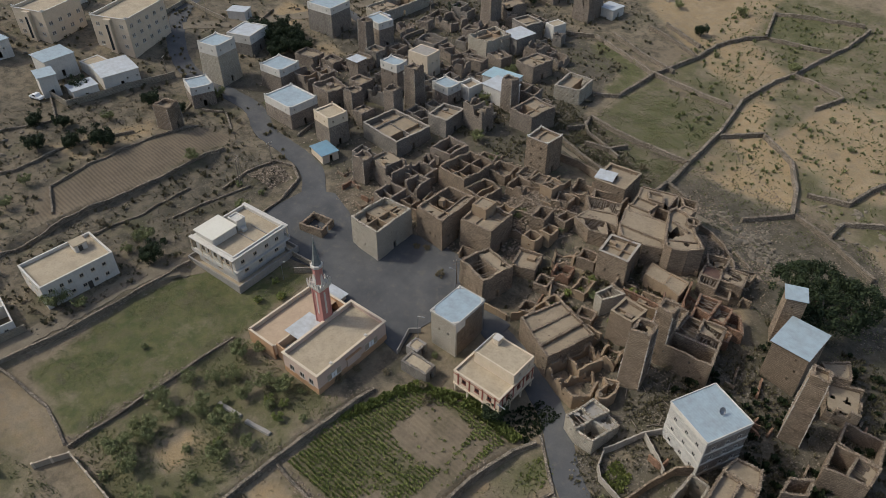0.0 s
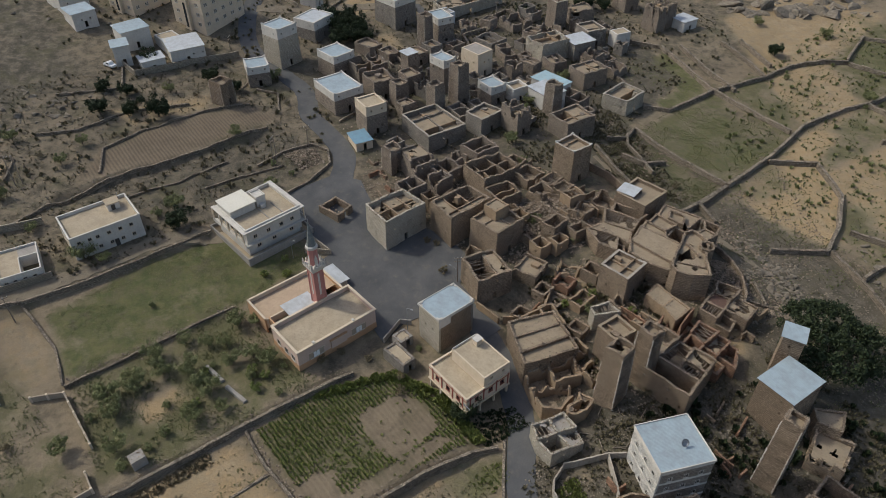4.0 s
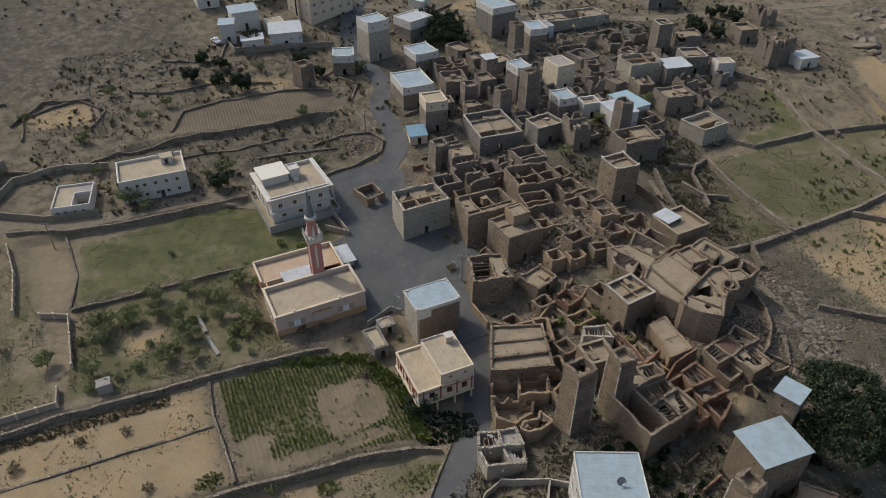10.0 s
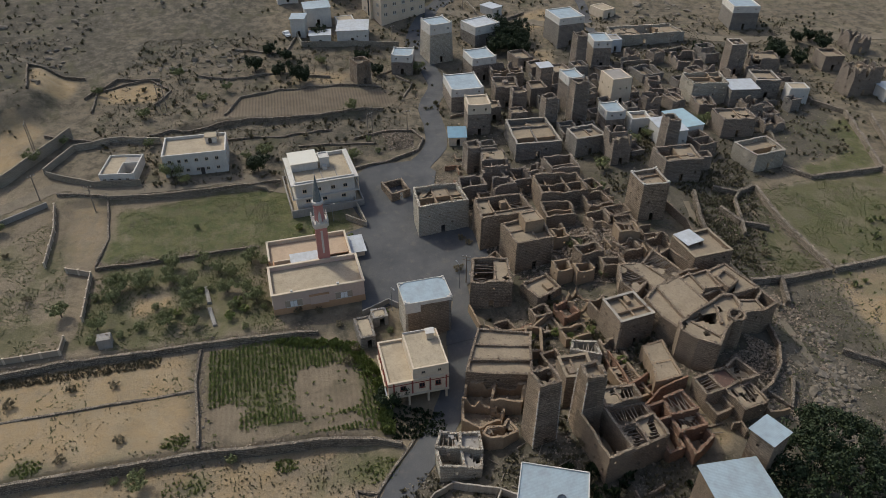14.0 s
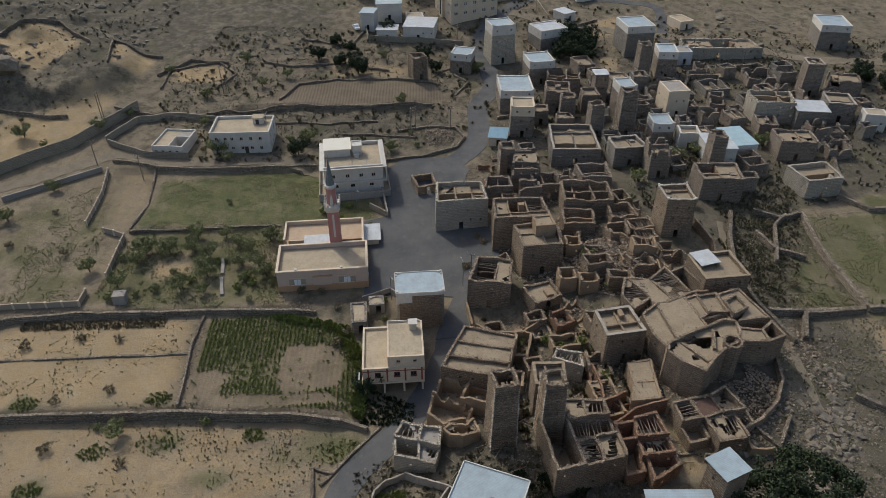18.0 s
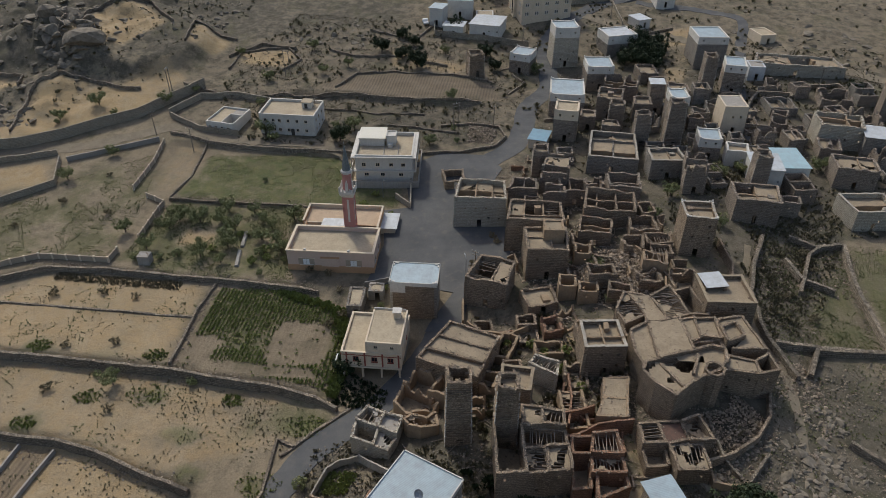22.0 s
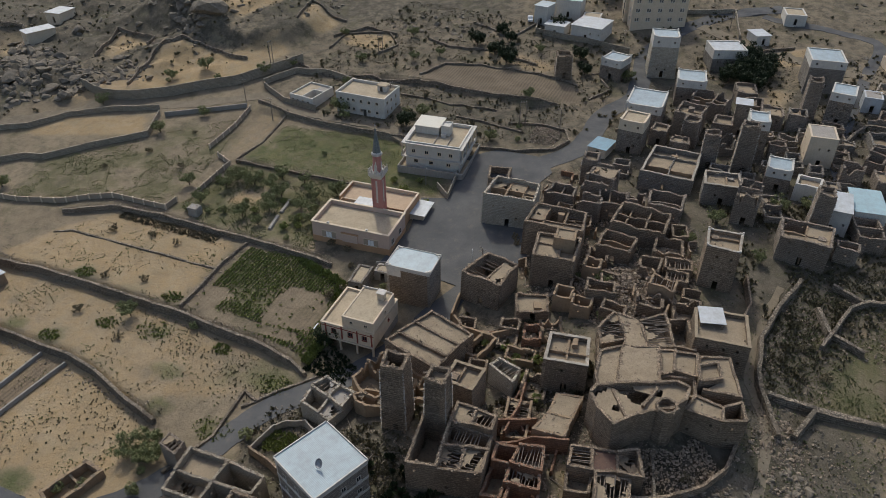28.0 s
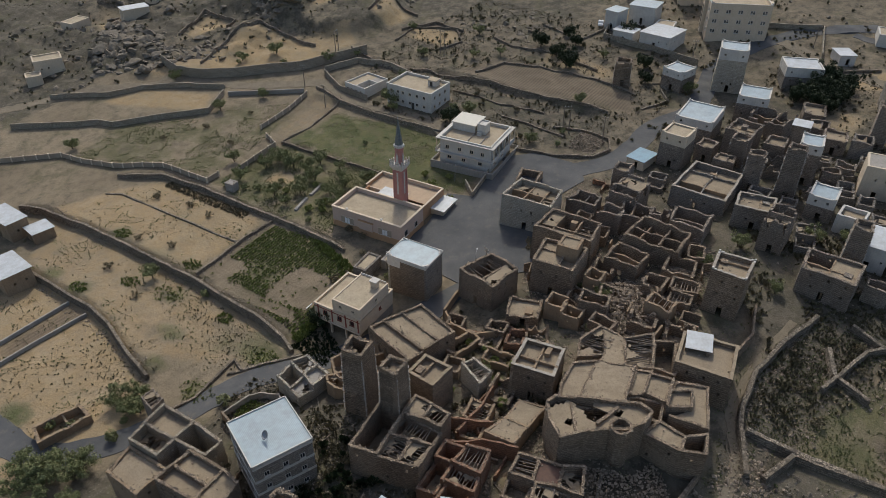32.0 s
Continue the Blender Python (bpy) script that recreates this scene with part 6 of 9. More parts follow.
def mosque():
    e = thing("mosque", pose(-78.8, 51.6, -2.3, 0, 0, 4.6), "pale pink village mosque with ochre base and tan roof", "mosque")
    w, d = 10.0, 19.3
    plan = {1: [(-6.0, 2.55, 1.5, 1.3), (-4.4, 2.55, 0.7, 1.3), (4.2, 2.55, 0.7, 1.3), (5.8, 2.55, 1.5, 1.3)],
            0: [(-2.6, 2.55, 1.2, 1.4), (0.4, 2.55, 1.2, 1.4), (3.0, 2.55, 1.2, 1.4)], 2: [(-2.8, 2.55, 1.3, 1.4), (1.6, 2.55, 1.3, 1.4)]}
    windowed(e, w, d, 2.3, 6.0, PINKISH, plan, frame_mat=WHITE)
    shell(e, w + 0.1, d + 0.1, 2.3, ORANGE, 0.35, -1.5, name="plinth_wall", label="ochre painted base")
    coping(e, w + 0.3, d + 0.3, 6.0, CREAM, 0, 0.5, 0.22)
    roof_slab(e, w - 0.55, d - 0.55, 5.1, ROOFTAN, 0.3, label="dusty tan cement roof")
    for u0, u1 in ((-6.85, -3.95), (3.75, 6.65)):
        block(e, 5.02, 5.05, u0 - 0.35, u1 + 0.35, 2.4, 4.1, TANWALL, "window_surround", "brown painted window surround")
        block(e, 5.05, 5.08, u0 + 0.75, u1 - 0.75, 2.5, 3.9, plain("white_shutter_paint", (0.78, 0.78, 0.76), (0.7, 0.7, 0.68), 0.5), "shutter", "white window shutter")
        for k in range(1, 4):
            block(e, 5.07, 5.09, u0 + (u1 - u0) * k / 4 - 0.03, u0 + (u1 - u0) * k / 4 + 0.03, 2.5, 3.9, CONCRETE, "shutter_rail")
    for u in (-5.2, 5.0):
        block(e, 5.0, 5.12, u - 1.7, u + 1.7, 2.28, 2.4, CREAM, "window_ledge")
        block(e, 5.0, 5.14, u - 1.8, u + 1.8, 4.1, 4.22, CREAM, "window_hood")
    block(e, 5.0, 5.35, -1.9, 1.9, 2.3, 4.5, PINKISH, "prayer_niche", "projecting niche wall")
    block(e, 5.0, 5.45, -2.1, 2.1, 4.5, 4.7, ORANGE, "niche_hood")
    for u in (-5.8, 3.9):
        block(e, 4.4, 4.9, u, u + 0.5, 6.15, 6.45, WHITE, "roof_lamp")
    # rear wing round the little yard
    wing = (("rear_wall", -16.3, -15.95, -9.2, 8.6, -1.5, 5.0), ("rear_wall", -16.3, -8.6, -9.3, -8.95, -1.5, 5.0), ("rear_wall", -16.3, -5.0, 8.6, 8.95, -1.5, 5.0), ("rear_wall", -8.9, -8.6, -8.95, 2.6, 2.0, 4.7), ("rear_wall", -8.6, -5.0, -8.4, -8.1, -1.5, 5.0))
    for name, x0, x1, y0, y1, z0, z1 in wing:
        block(e, x0, x1, y0, y1, z0, z1, ORANGE if x1 - x0 > 0.5 else CREAM, name)
    block(e, -15.95, -8.9, -8.95, 8.6, 3.9, 4.15, plaster("terracotta_roof_wash", (0.52, 0.385, 0.26), (0.36, 0.26, 0.18), 0.95, 0.6, False), "rear_roof", "faded tan terracotta flat roof")
    for x0, x1, y0, y1 in ((-16.35, -15.9, -9.25, 8.65), (-16.3, -8.6, -9.35, -8.9), (-16.3, -5.0, 8.55, 9.0)):
        block(e, x0, x1, y0, y1, 5.0, 5.18, CREAM, "coping")
    block(e, -10.4, -5.05, -4.6, 2.4, 4.75, 4.85, ZINC, "yard_roof", "white sheet roof over the yard")
    block(e, -8.6, -5.05, -8.1, -4.3, 2.6, 2.8, ROOFTAN, "yard_floor")
    block(e, -16.0, -9.8, 8.95, 12.4, -1.5, 3.0, CREAM, "porch_wall")
    block(e, -16.4, -9.4, 8.9, 12.9, 3.0, 3.12, ZINC, "porch_roof", "white sheet roof over the porch")
    bm = bmesh.new()
    prism(bm, 12, ((0.08, 2.75), (0.7, 3.0), (0.8, 3.15)))
    part("satellite_dish", bm, STEEL, e).location = (-7.2, -6.4, 0.1)
    # steps and path at the south side
    block(e, -4, 6.2, -10.9, -9.8, -0.9, -0.1, CREAM, "steps")
    # minaret
    t = thing("minaret", pose(-85.1, 53.9, -2.2, 0, 0, 4.6), "pink and white minaret with a balcony and dark spire", "minaret")
    block(t, -1.15, 1.15, -1.15, 1.15, -1, 14.2, BRICKPINK, "shaft", "brick-pink square shaft")
    for sx in (-1, 1):
        for sy in (-1, 1):
            block(t, sx * 1.12 - 0.14, sx * 1.12 + 0.14, sy * 1.12 - 0.14, sy * 1.12 + 0.14, -1, 14.2, BRICKPINK, "corner_pilaster")
    for a in range(4):
        m = pose(0, 0, 0, 0, 0, 90 * a)
        block(t, -0.22, 0.22, -1.2, -1.1, 7.5, 13.4, WHITE, "white_panel", "tall white recessed panel", m)
    bm = bmesh.new()
    prism(bm, 4, ((1.75, 14.0), (2.45, 15.0), (2.45, 15.6)), math.pi / 4)
    part("balcony", bm, WHITE, t, "flared white balcony")
    for a in range(4):
        for k in range(-2, 3):
            m = pose(0, 0, 0, 0, 0, 90 * a) @ Matrix.Translation((k * 0.78, -1.66, 15.6))
            bm = bmesh.new()
            box(bm, -0.2, 0.2, -0.1, 0.1, 0, 0.62, m)
            box(bm, -0.09, 0.09, -0.08, 0.08, 0.62, 1.15 if abs(k) == 2 else 0.9, m)
            part("merlon", bm, WHITE, t)
    bm = bmesh.new()
    prism(bm, 8, ((1.15, 15.2), (1.0, 19.2), (1.18, 19.5), (1.18, 19.8)), math.pi / 8)
    part("upper_shaft", bm, BRICKPINK, t, "octagonal pink upper shaft")
    for a in range(4):
        m = pose(0, 0, 0, 0, 0, 90 * a)
        bm = bmesh.new()
        vs = [bm.verts.new(m @ Vector(p)) for p in ((-0.34, -1.12, 15.7), (0.34, -1.12, 15.7), (0.34, -1.08, 17.2), (0, -1.05, 18.4), (-0.34, -1.08, 17.2))]
        f = bm.faces.new(vs)
        ext = bmesh.ops.extrude_face_region(bm, geom=[f])
        off = m.to_3x3() @ Vector((0, 0.2, 0))
        for v in ext["geom"]:
            if isinstance(v, bmesh.types.BMVert):
                v.co += off
        part("pointed_arch", bm, WHITE, t, "white pointed arch niche")
    bm = bmesh.new()
    prism(bm, 8, ((1.3, 19.8), (1.3, 20.3), (1.02, 20.5)), math.pi / 8)
    part("collar", bm, WHITE, t, "white collar ring")
    bm = bmesh.new()
    prism(bm, 8, ((1.0, 20.4), (0.55, 23.2), (0.1, 26.4)), math.pi / 8)
    part("spire", bm, plain("weathered_green_grey_sheet", (0.10, 0.12, 0.12), (0.20, 0.21, 0.20), 0.6, 2.0), t, "dark weathered pointed spire")
    bm = bmesh.new()
    tube(bm, (0, 0, 26.3), (0, 0, 27.6), 0.05, 0.03, 6)
    prism(bm, 8, ((0.05, 26.8), (0.16, 26.95), (0.05, 27.1)))
    part("finial", bm, STEEL, t)


mosque()


def villa():
    e = thing("villa", pose(-117.4, 55.2, 0.2, 0, 0, 7), "white two-storey villa with balconies and a flat tan roof", "house")
    w, d = 13.6, 14.8
    front = [(-5.2, 5.2, 0.9, 0.9), (-1.6, 5.2, 0.9, 0.9), (1.9, 5.2, 0.9, 0.9), (5.0, 5.2, 0.9, 0.9), (-4.6, 2.4, 1.0, 0.8), (-0.4, 2.4, 1.0, 0.8), (4.4, 2.4, 1.0, 0.8)]
    side = [(-4.2, 5.0, 1.0, 1.4), (-2.2, 5.0, 1.0, 1.4), (0.0, 5.0, 1.0, 1.4), (2.4, 5.0, 1.0, 1.4), (-4.0, 2.2, 1.2, 1.2), (1.0, 2.2, 1.2, 1.2), (4.2, 5.0, 1.0, 1.4)]
    windowed(e, w, d, -1.5, 8.3, WHITE, {1: front, 0: side, 2: side, 3: front[:4]}, frame_mat=CREAM)
    roof_slab(e, w - 0.55, d - 0.55, 7.5, ROOFTAN, 0.3, label="dusty tan roof terrace")
    coping(e, w + 0.16, d + 0.16, 8.3, WHITE, 0, 0.36, 0.12)
    for s, (x0, x1, y0, y1) in enumerate(((-7.6, 7.6, -8.4, -7.4), (6.8, 7.6, -7.4, 7.4), (-7.6, 7.6, 7.4, 8.4))):
        block(e, x0, x1, y0, y1, 4.0, 4.25, WHITE, "balcony_slab")
        block(e, x0, x1, y0, y1, 7.9, 8.1, WHITE, "eaves_slab")
    for y0 in (-8.4, 8.28):
        block(e, -7.6, 7.6, y0, y0 + 0.12, 4.25, 5.1, WHITE, "balcony_rail")
        for k in range(5):
            block(e, -7.2 + 3.5 * k, -6.95 + 3.5 * k, y0 - 0.05 if y0 < 0 else y0 - 0.1, y0 + 0.2, 4.25, 7.9, CREAM, "balcony_column")
    # terrace plinth
    shell(e, w + 4.6, d + 3.4, 2.0, CONCRETE, 0.3, -2.0, name="terrace_wall", label="grey rendered terrace wall")
    block(e, -8.8, 8.8, -8.9, 8.9, -0.4, 0.9, ROOFTAN, "terrace_floor")
    # roof room and stair head
    block(e, -6.4, -0.2, -7.0, -0.4, 7.5, 9.6, WHITE, "roof_room")
    block(e, -6.7, 0.1, -7.3, -0.1, 9.6, 9.8, plaster("cream_roof_wash", (0.72, 0.68, 0.58), (0.6, 0.54, 0.44), 0.9, 0.4, False), "roof_room_roof", "cream flat roof")
    block(e, -3.4, -0.4, 0.2, 2.6, 7.5, 10.1, WHITE, "stair_head")
    for x0, x1, y0, y1 in ((-3.5, -0.3, 0.1, 0.35), (-3.5, -0.3, 2.45, 2.7), (-0.55, -0.3, 0.35, 2.45), (-3.5, -3.25, 0.35, 2.45)):
        block(e, x0, x1, y0, y1, 10.1, 10.4, WHITE, "stair_head_parapet")
    block(e, -0.4, 0.9, 0.6, 1.8, 7.5, 8.4, WHITE, "tank_stand")
    for y0 in (-0.3, 3.4):
        block(e, 0.2, 6.5, y0, y0 + 0.18, 7.55, 7.8, CONCRETE, "roof_kerb")


villa()


def red_trim_house():
    e = thing("house", pose(-50.1, 68.0, -2.5, 0, 0, 3), "cream house on columns with brick-red window trim", "house")
    w, d = 11.2, 11.2
    plan = {1: [(-2.9, 3.9, 0.9, 1.0), (0.6, 3.9, 0.9, 1.0), (3.6, 3.9, 0.9, 1.0)], 0: [(-3.0, 3.9, 0.9, 1.0), (0.2, 3.9, 0.9, 1.0), (3.2, 3.9, 0.9, 1.0)], 2: [(1.0, 4.2, 0.5, 0.5)]}
    windowed(e, w, d, 2.7, 6.0, CREAM, plan, frame_mat=REDPAINT)
    block(e, -5.6, 5.9, -5.9, 5.6, 2.4, 2.7, CREAM, "floor_slab")
    roof_slab(e, w - 0.55, d - 0.55, 5.6, ROOFTAN, 0.3, label="dusty tan roof terrace")
    coping(e, w + 0.1, d + 0.1, 6.0, CREAM, 0, 0.35, 0.1)
    for y in (-4.6, -1.2, 2.1, 5.1):
        block(e, 5.62, 5.7, y - 0.14, y + 0.14, 2.75, 5.95, REDPAINT, "red_strip", "brick-red painted strip")
    for x in (-4.4, -1.6, 1.6, 4.6):
        block(e, x - 0.14, x + 0.14, -5.7, -5.62, 2.75, 5.95, REDPAINT, "red_strip", "brick-red painted strip")
    block(e, 5.62, 5.68, -5.6, 5.6, 5.25, 5.42, REDPAINT, "red_band", "brick-red painted band")
    block(e, -5.6, 5.6, -5.68, -5.62, 5.25, 5.42, REDPAINT, "red_band", "brick-red painted band")
    for x, y in ((5.4, -5.4), (5.4, -1.8), (5.4, 1.8), (5.4, 5.2), (1.6, -5.4), (-2.2, -5.4), (-5.3, -5.4)):
        block(e, x - 0.18, x + 0.18, y - 0.18, y + 0.18, -1.5, 2.4, CREAM, "column")
    block(e, -5.5, 1.0, -2.0, 5.5, -1.5, 2.4, CONCRETE, "undercroft_wall")
    up = {1: [(-1.4, 7.1, 0.6, 0.55), (1.6, 7.1, 0.6, 0.55)], 2: [(0.5, 7.0, 0.6, 0.6)]}
    windowed(e, 9.6, 6.6, 5.4, 8.55, CREAM, up, frame_mat=CREAM, name="upper_wall", ox=0.6, oy=2.3)
    ob = roof_slab(e, 9.1, 6.1, 8.4, ROOFTAN, 0.25, name="upper_roof")
    ob.location = (0.6, 2.3, 0)
    block(e, -2.8, -1.6, 3.2, 4.5, 8.4, 9.9, CREAM, "chimney_box")
    block(e, -3.0, -1.4, 3.0, 4.7, 9.9, 10.05, WHITE, "chimney_cap")
    block(e, -4.2, -4.05, -1.0, 5.2, 8.4, 8.75, WHITE, "roof_parapet")
    block(e, 5.6, 7.4, -6.3, -6.1, 5.2, 5.35, STEEL, "drain_spout")


red_trim_house()


def white_house():
    e = thing("house", pose(-13.2, 82.6, -2.0, 0, 0, -22), "three-storey white and grey block house with a pale roof sheet", "house", "east houses")
    w, d = 9.4, 9.8
    rows = [(-2.8, 2.2, 0.7, 0.9), (0.2, 2.2, 0.7, 0.9), (2.9, 2.2, 0.7, 0.9), (-2.8, 5.2, 0.7, 0.9), (0.2, 5.2, 0.7, 0.9), (2.9, 5.2, 0.7, 0.9), (-2.8, 8.0, 0.7, 0.9), (0.2, 8.0, 0.7, 0.9), (2.9, 8.0, 0.7, 0.9)]
    windowed(e, w, d, -1.8, 11.0, STONE_GREY, {0: rows, 1: rows, 2: rows, 3: rows[3:]}, frame_mat=WHITE)
    limed = [ob for ob in e.children if ob.name.startswith("wall")][0]
    limed.data.materials[0] = LIMED
    tagged(limed, "whitewashed stone front")
    for z in (1.4, 4.4, 7.2, 10.2):
        for s in range(4):
            long = (w if s % 2 == 0 else d) + 0.06
            off = (d if s % 2 == 0 else w) / 2
            m = pose(0, 0, 0, 0, 0, 90 * s)
            block(e, -long / 2, long / 2, -off - 0.06, -off - 0.003, z, z + 0.5, WHITE, "white_band", "whitewashed floor band", m)
    bm = bmesh.new()
    box(bm, -w / 2 - 0.15, w / 2 + 0.15, -d / 2 - 0.15, d / 2 + 0.15, 11.0, 11.12)
    part("roof", bm, BLUEWHITE, e, "pale blue-white corrugated roof")
    for s in range(4):
        long = (w if s % 2 == 0 else d) + 0.36
        off = (d if s % 2 == 0 else w) / 2 + 0.18
        block(e, -long / 2, long / 2, -off, -off + 0.16, 10.95, 11.32, WHITE, "roof_rim", "", pose(0, 0, 0, 0, 0, 90 * s))
    bm = bmesh.new()
    prism(bm, 14, ((0.06, 0), (0.55, 0.16), (0.72, 0.36), (0.66, 0.36), (0.5, 0.2), (0.02, 0.08)))
    bmesh.ops.rotate(bm, verts=bm.verts[:], cent=(0, 0, 0), matrix=Matrix.Rotation(0.9, 3, "Y"))
    part("satellite_dish", bm, STEEL, e, "grey satellite dish").location = (0.8, 1.2, 11.9)
    bm = bmesh.new()
    tube(bm, (0.8, 1.2, 11.1), (0.8, 1.2, 12.0), 0.05, 0.05, 6)
    part("dish_mast", bm, STEEL, e)


white_house()


def blue_roof_house():
    e = thing("house", pose(-64.4, 72.9, -1.9, 0, 0, 4), "brown and whitewashed stone house with a pale sheet roof", "house")
    w, d = 6.5, 9.4
    z = 9.2
    for s, mat in ((0, STONE_PALE), (1, STONE), (2, STONE_GREY), (3, STONE_PALE)):
        long = w if s % 2 == 0 else d - 1.0
        bm = bmesh.new()
        m = pose(0, 0, 0, 0, 0, 90 * s) @ Matrix.Translation((-long / 2, -(d if s % 2 == 0 else w) / 2, 0))
        wall_run(bm, long, z, 0.5, m, [(long * 0.3, long * 0.3 + 0.5, 5.0, 5.7), (long * 0.65, long * 0.65 + 0.5, 5.0, 5.7)] if s != 1 else (), 0, -1.8, s, 0.05)
        part("wall", bm, mat, e)
    block(e, 3.26, 3.3, -4.7, -1.6, 6.8, 9.2, WHITE, "white_panel", "whitewashed wall panel")
    block(e, 3.26, 3.29, -1.6, 4.7, 8.5, 9.2, WHITE, "white_band", "whitewashed wall band")
    bm = bmesh.new()
    box(bm, -3.35, 3.35, -4.8, 4.8, z, z + 0.14)
    part("roof", bm, BLUEWHITE, e, "pale blue-white sheet roof")
    for s in range(4):
        long = (w if s % 2 == 0 else d) + 0.4
        off = (d if s % 2 == 0 else w) / 2 + 0.2
        block(e, -long / 2, long / 2, -off, -off + 0.14, z - 0.15, z + 0.3, WHITE, "roof_rim", "", pose(0, 0, 0, 0, 0, 90 * s))
    merlons(e, w, d, z + 0.2, WHITE, 0, 0.35)


blue_roof_house()


def long_house():
    e = thing("house", pose(-136.2, 22.9, 2.1, 0, 0, 1.5), "long white two-storey house with a flat roof", "house", "west houses")
    w, d = 10.8, 16.2
    f = [(u, z, 0.75, 0.8) for z in (4.0, 1.2) for u in (-6.4, -4.0, -2.2, 0.4, 3.0, 5.6)]
    s = [(u, z, 0.75, 0.8) for z in (4.0, 1.2) for u in (-3.4, -0.6, 2.4)]
    windowed(e, w, d, -1.8, 6.3, WHITE, {1: f, 0: s, 2: s}, frame_mat=CREAM)
    roof_slab(e, w - 0.55, d - 0.55, 5.6, ROOFTAN, 0.3, label="stained tan cement roof")
    coping(e, w + 0.1, d + 0.1, 6.3, WHITE, 0, 0.34, 0.1)
    block(e, -3.6, -1.0, 2.8, 5.6, 5.6, 7.4, WHITE, "stair_head")
    block(e, -3.8, -0.8, 2.6, 5.8, 7.4, 7.55, ROOFTAN, "stair_head_roof")
    block(e, -1.0, -0.96, 3.6, 4.5, 5.65, 7.1, DARKPAINT, "stair_head_door")
    block(e, 5.4, 5.46, 1.0, 2.0, -0.3, 2.0, DARKPAINT, "house_door", "dark house door")
    e = thing("house", pose(-134.2, 3.8, 2.2, 0, 0, -6), "low white house round an open court", "house", "west houses")
    windowed(e, 10.6, 8.8, -1.5, 3.3, WHITE, {1: [(u, 1.2, 0.7, 0.7) for u in (-3.2, -1.4, 0.6, 2.6)], 0: [(-2, 1.2, 0.7, 0.7)]}, frame_mat=CREAM)
    block(e, -5.0, 5.0, -4.1, 0.2, 2.5, 2.8, ROOFTAN, "roof")
    block(e, -5.0, -1.0, 0.2, 4.1, 2.5, 2.8, ROOFGREY, "court_roof")
    block(e, -1.0, 5.0, 0.1, 0.3, -0.5, 3.2, WHITE, "court_wall")
    block(e, -1.2, -0.9, 0.3, 4.1, -0.5, 3.2, WHITE, "court_wall")
    block(e, -1.0, 5.0, 0.3, 4.1, -0.4, 0.1, ROOFTAN, "court_floor")


long_house()


def apartment(x, y, w, d, rot, h, floors, label):
    e = thing("apartment_building", spot(x, y, rot), label, "building", "hill buildings")
    plan = {}
    for s in range(4):
        long = w if s % 2 == 0 else d
        n = int(long / 3.6)
        plan[s] = [(-long / 2 + long * (i + 0.5) / n + k, 1.4 + 3.3 * fl, 0.5, 1.1) for fl in range(floors) for i in range(n) for k in (-0.4, 0.4)]
    windowed(e, w, d, -2.5, h, CREAM, plan, frame_mat=WHITE)
    roof_slab(e, w - 0.55, d - 0.55, h - 0.9, ROOFTAN, 0.3)
    coping(e, w + 0.2, d + 0.2, h, WHITE, 0, 0.4, 0.15)
    merlons(e, w, d, h + 0.1, WHITE, 0, 0.7)
    block(e, -1.3, 1.3, -d / 2 - 1.2, -d / 2 - 0.004, -2.5, h - 0.4, CREAM, "stair_bay")
    block(e, -0.5, 0.5, -d / 2 - 1.23, -d / 2 - 1.2, 0.5, h - 2, GLASS, "stair_window")
    for k in (-0.3, 0.28):
        block(e, w * k - 1.0, w * k + 1.0, d / 2 + 0.004, d / 2 + 0.8, -2.5, h + 0.3, CREAM, "wall_pier")
    return e


apartment(-232.5, 90.5, 14, 20, 25, 11.2, 3, "three-storey cream apartment building with paired arched windows")
apartment(-252, 72, 13, 16, 22, 9.6, 2, "cream two-storey apartment building on the hill")
for x, y, w, d, rot, h, roof in ((-226, 60.8, 9.0, 9.4, 3, 6.0, BLUEWHITE), (-215.6, 53.8, 6.6, 5.0, -10, 6.2, BLUEWHITE), (-219.8, 70.6, 8.0, 6.5, 6, 3.8, ROOFTAN), (-211.6, 72.8, 12.0, 11.0, -8, 4.6, ZINC), (-208.8, 60.8, 6.0, 7.4, -4, 3.6, ZINC), (-262, 50, 12, 10, 10, 5.0, BLUEWHITE), (-246, 50, 9, 8, 6, 5.0, BLUEWHITE), (-270, 85, 10, 8, 20, 5.0, ZINC)):
    H("house", x, y, w, d, rot, h, WHITE, roof, parapet=0.2, batter=0.0, horns=roof == BLUEWHITE, label="white hill house with a pale flat roof", group="hill buildings")


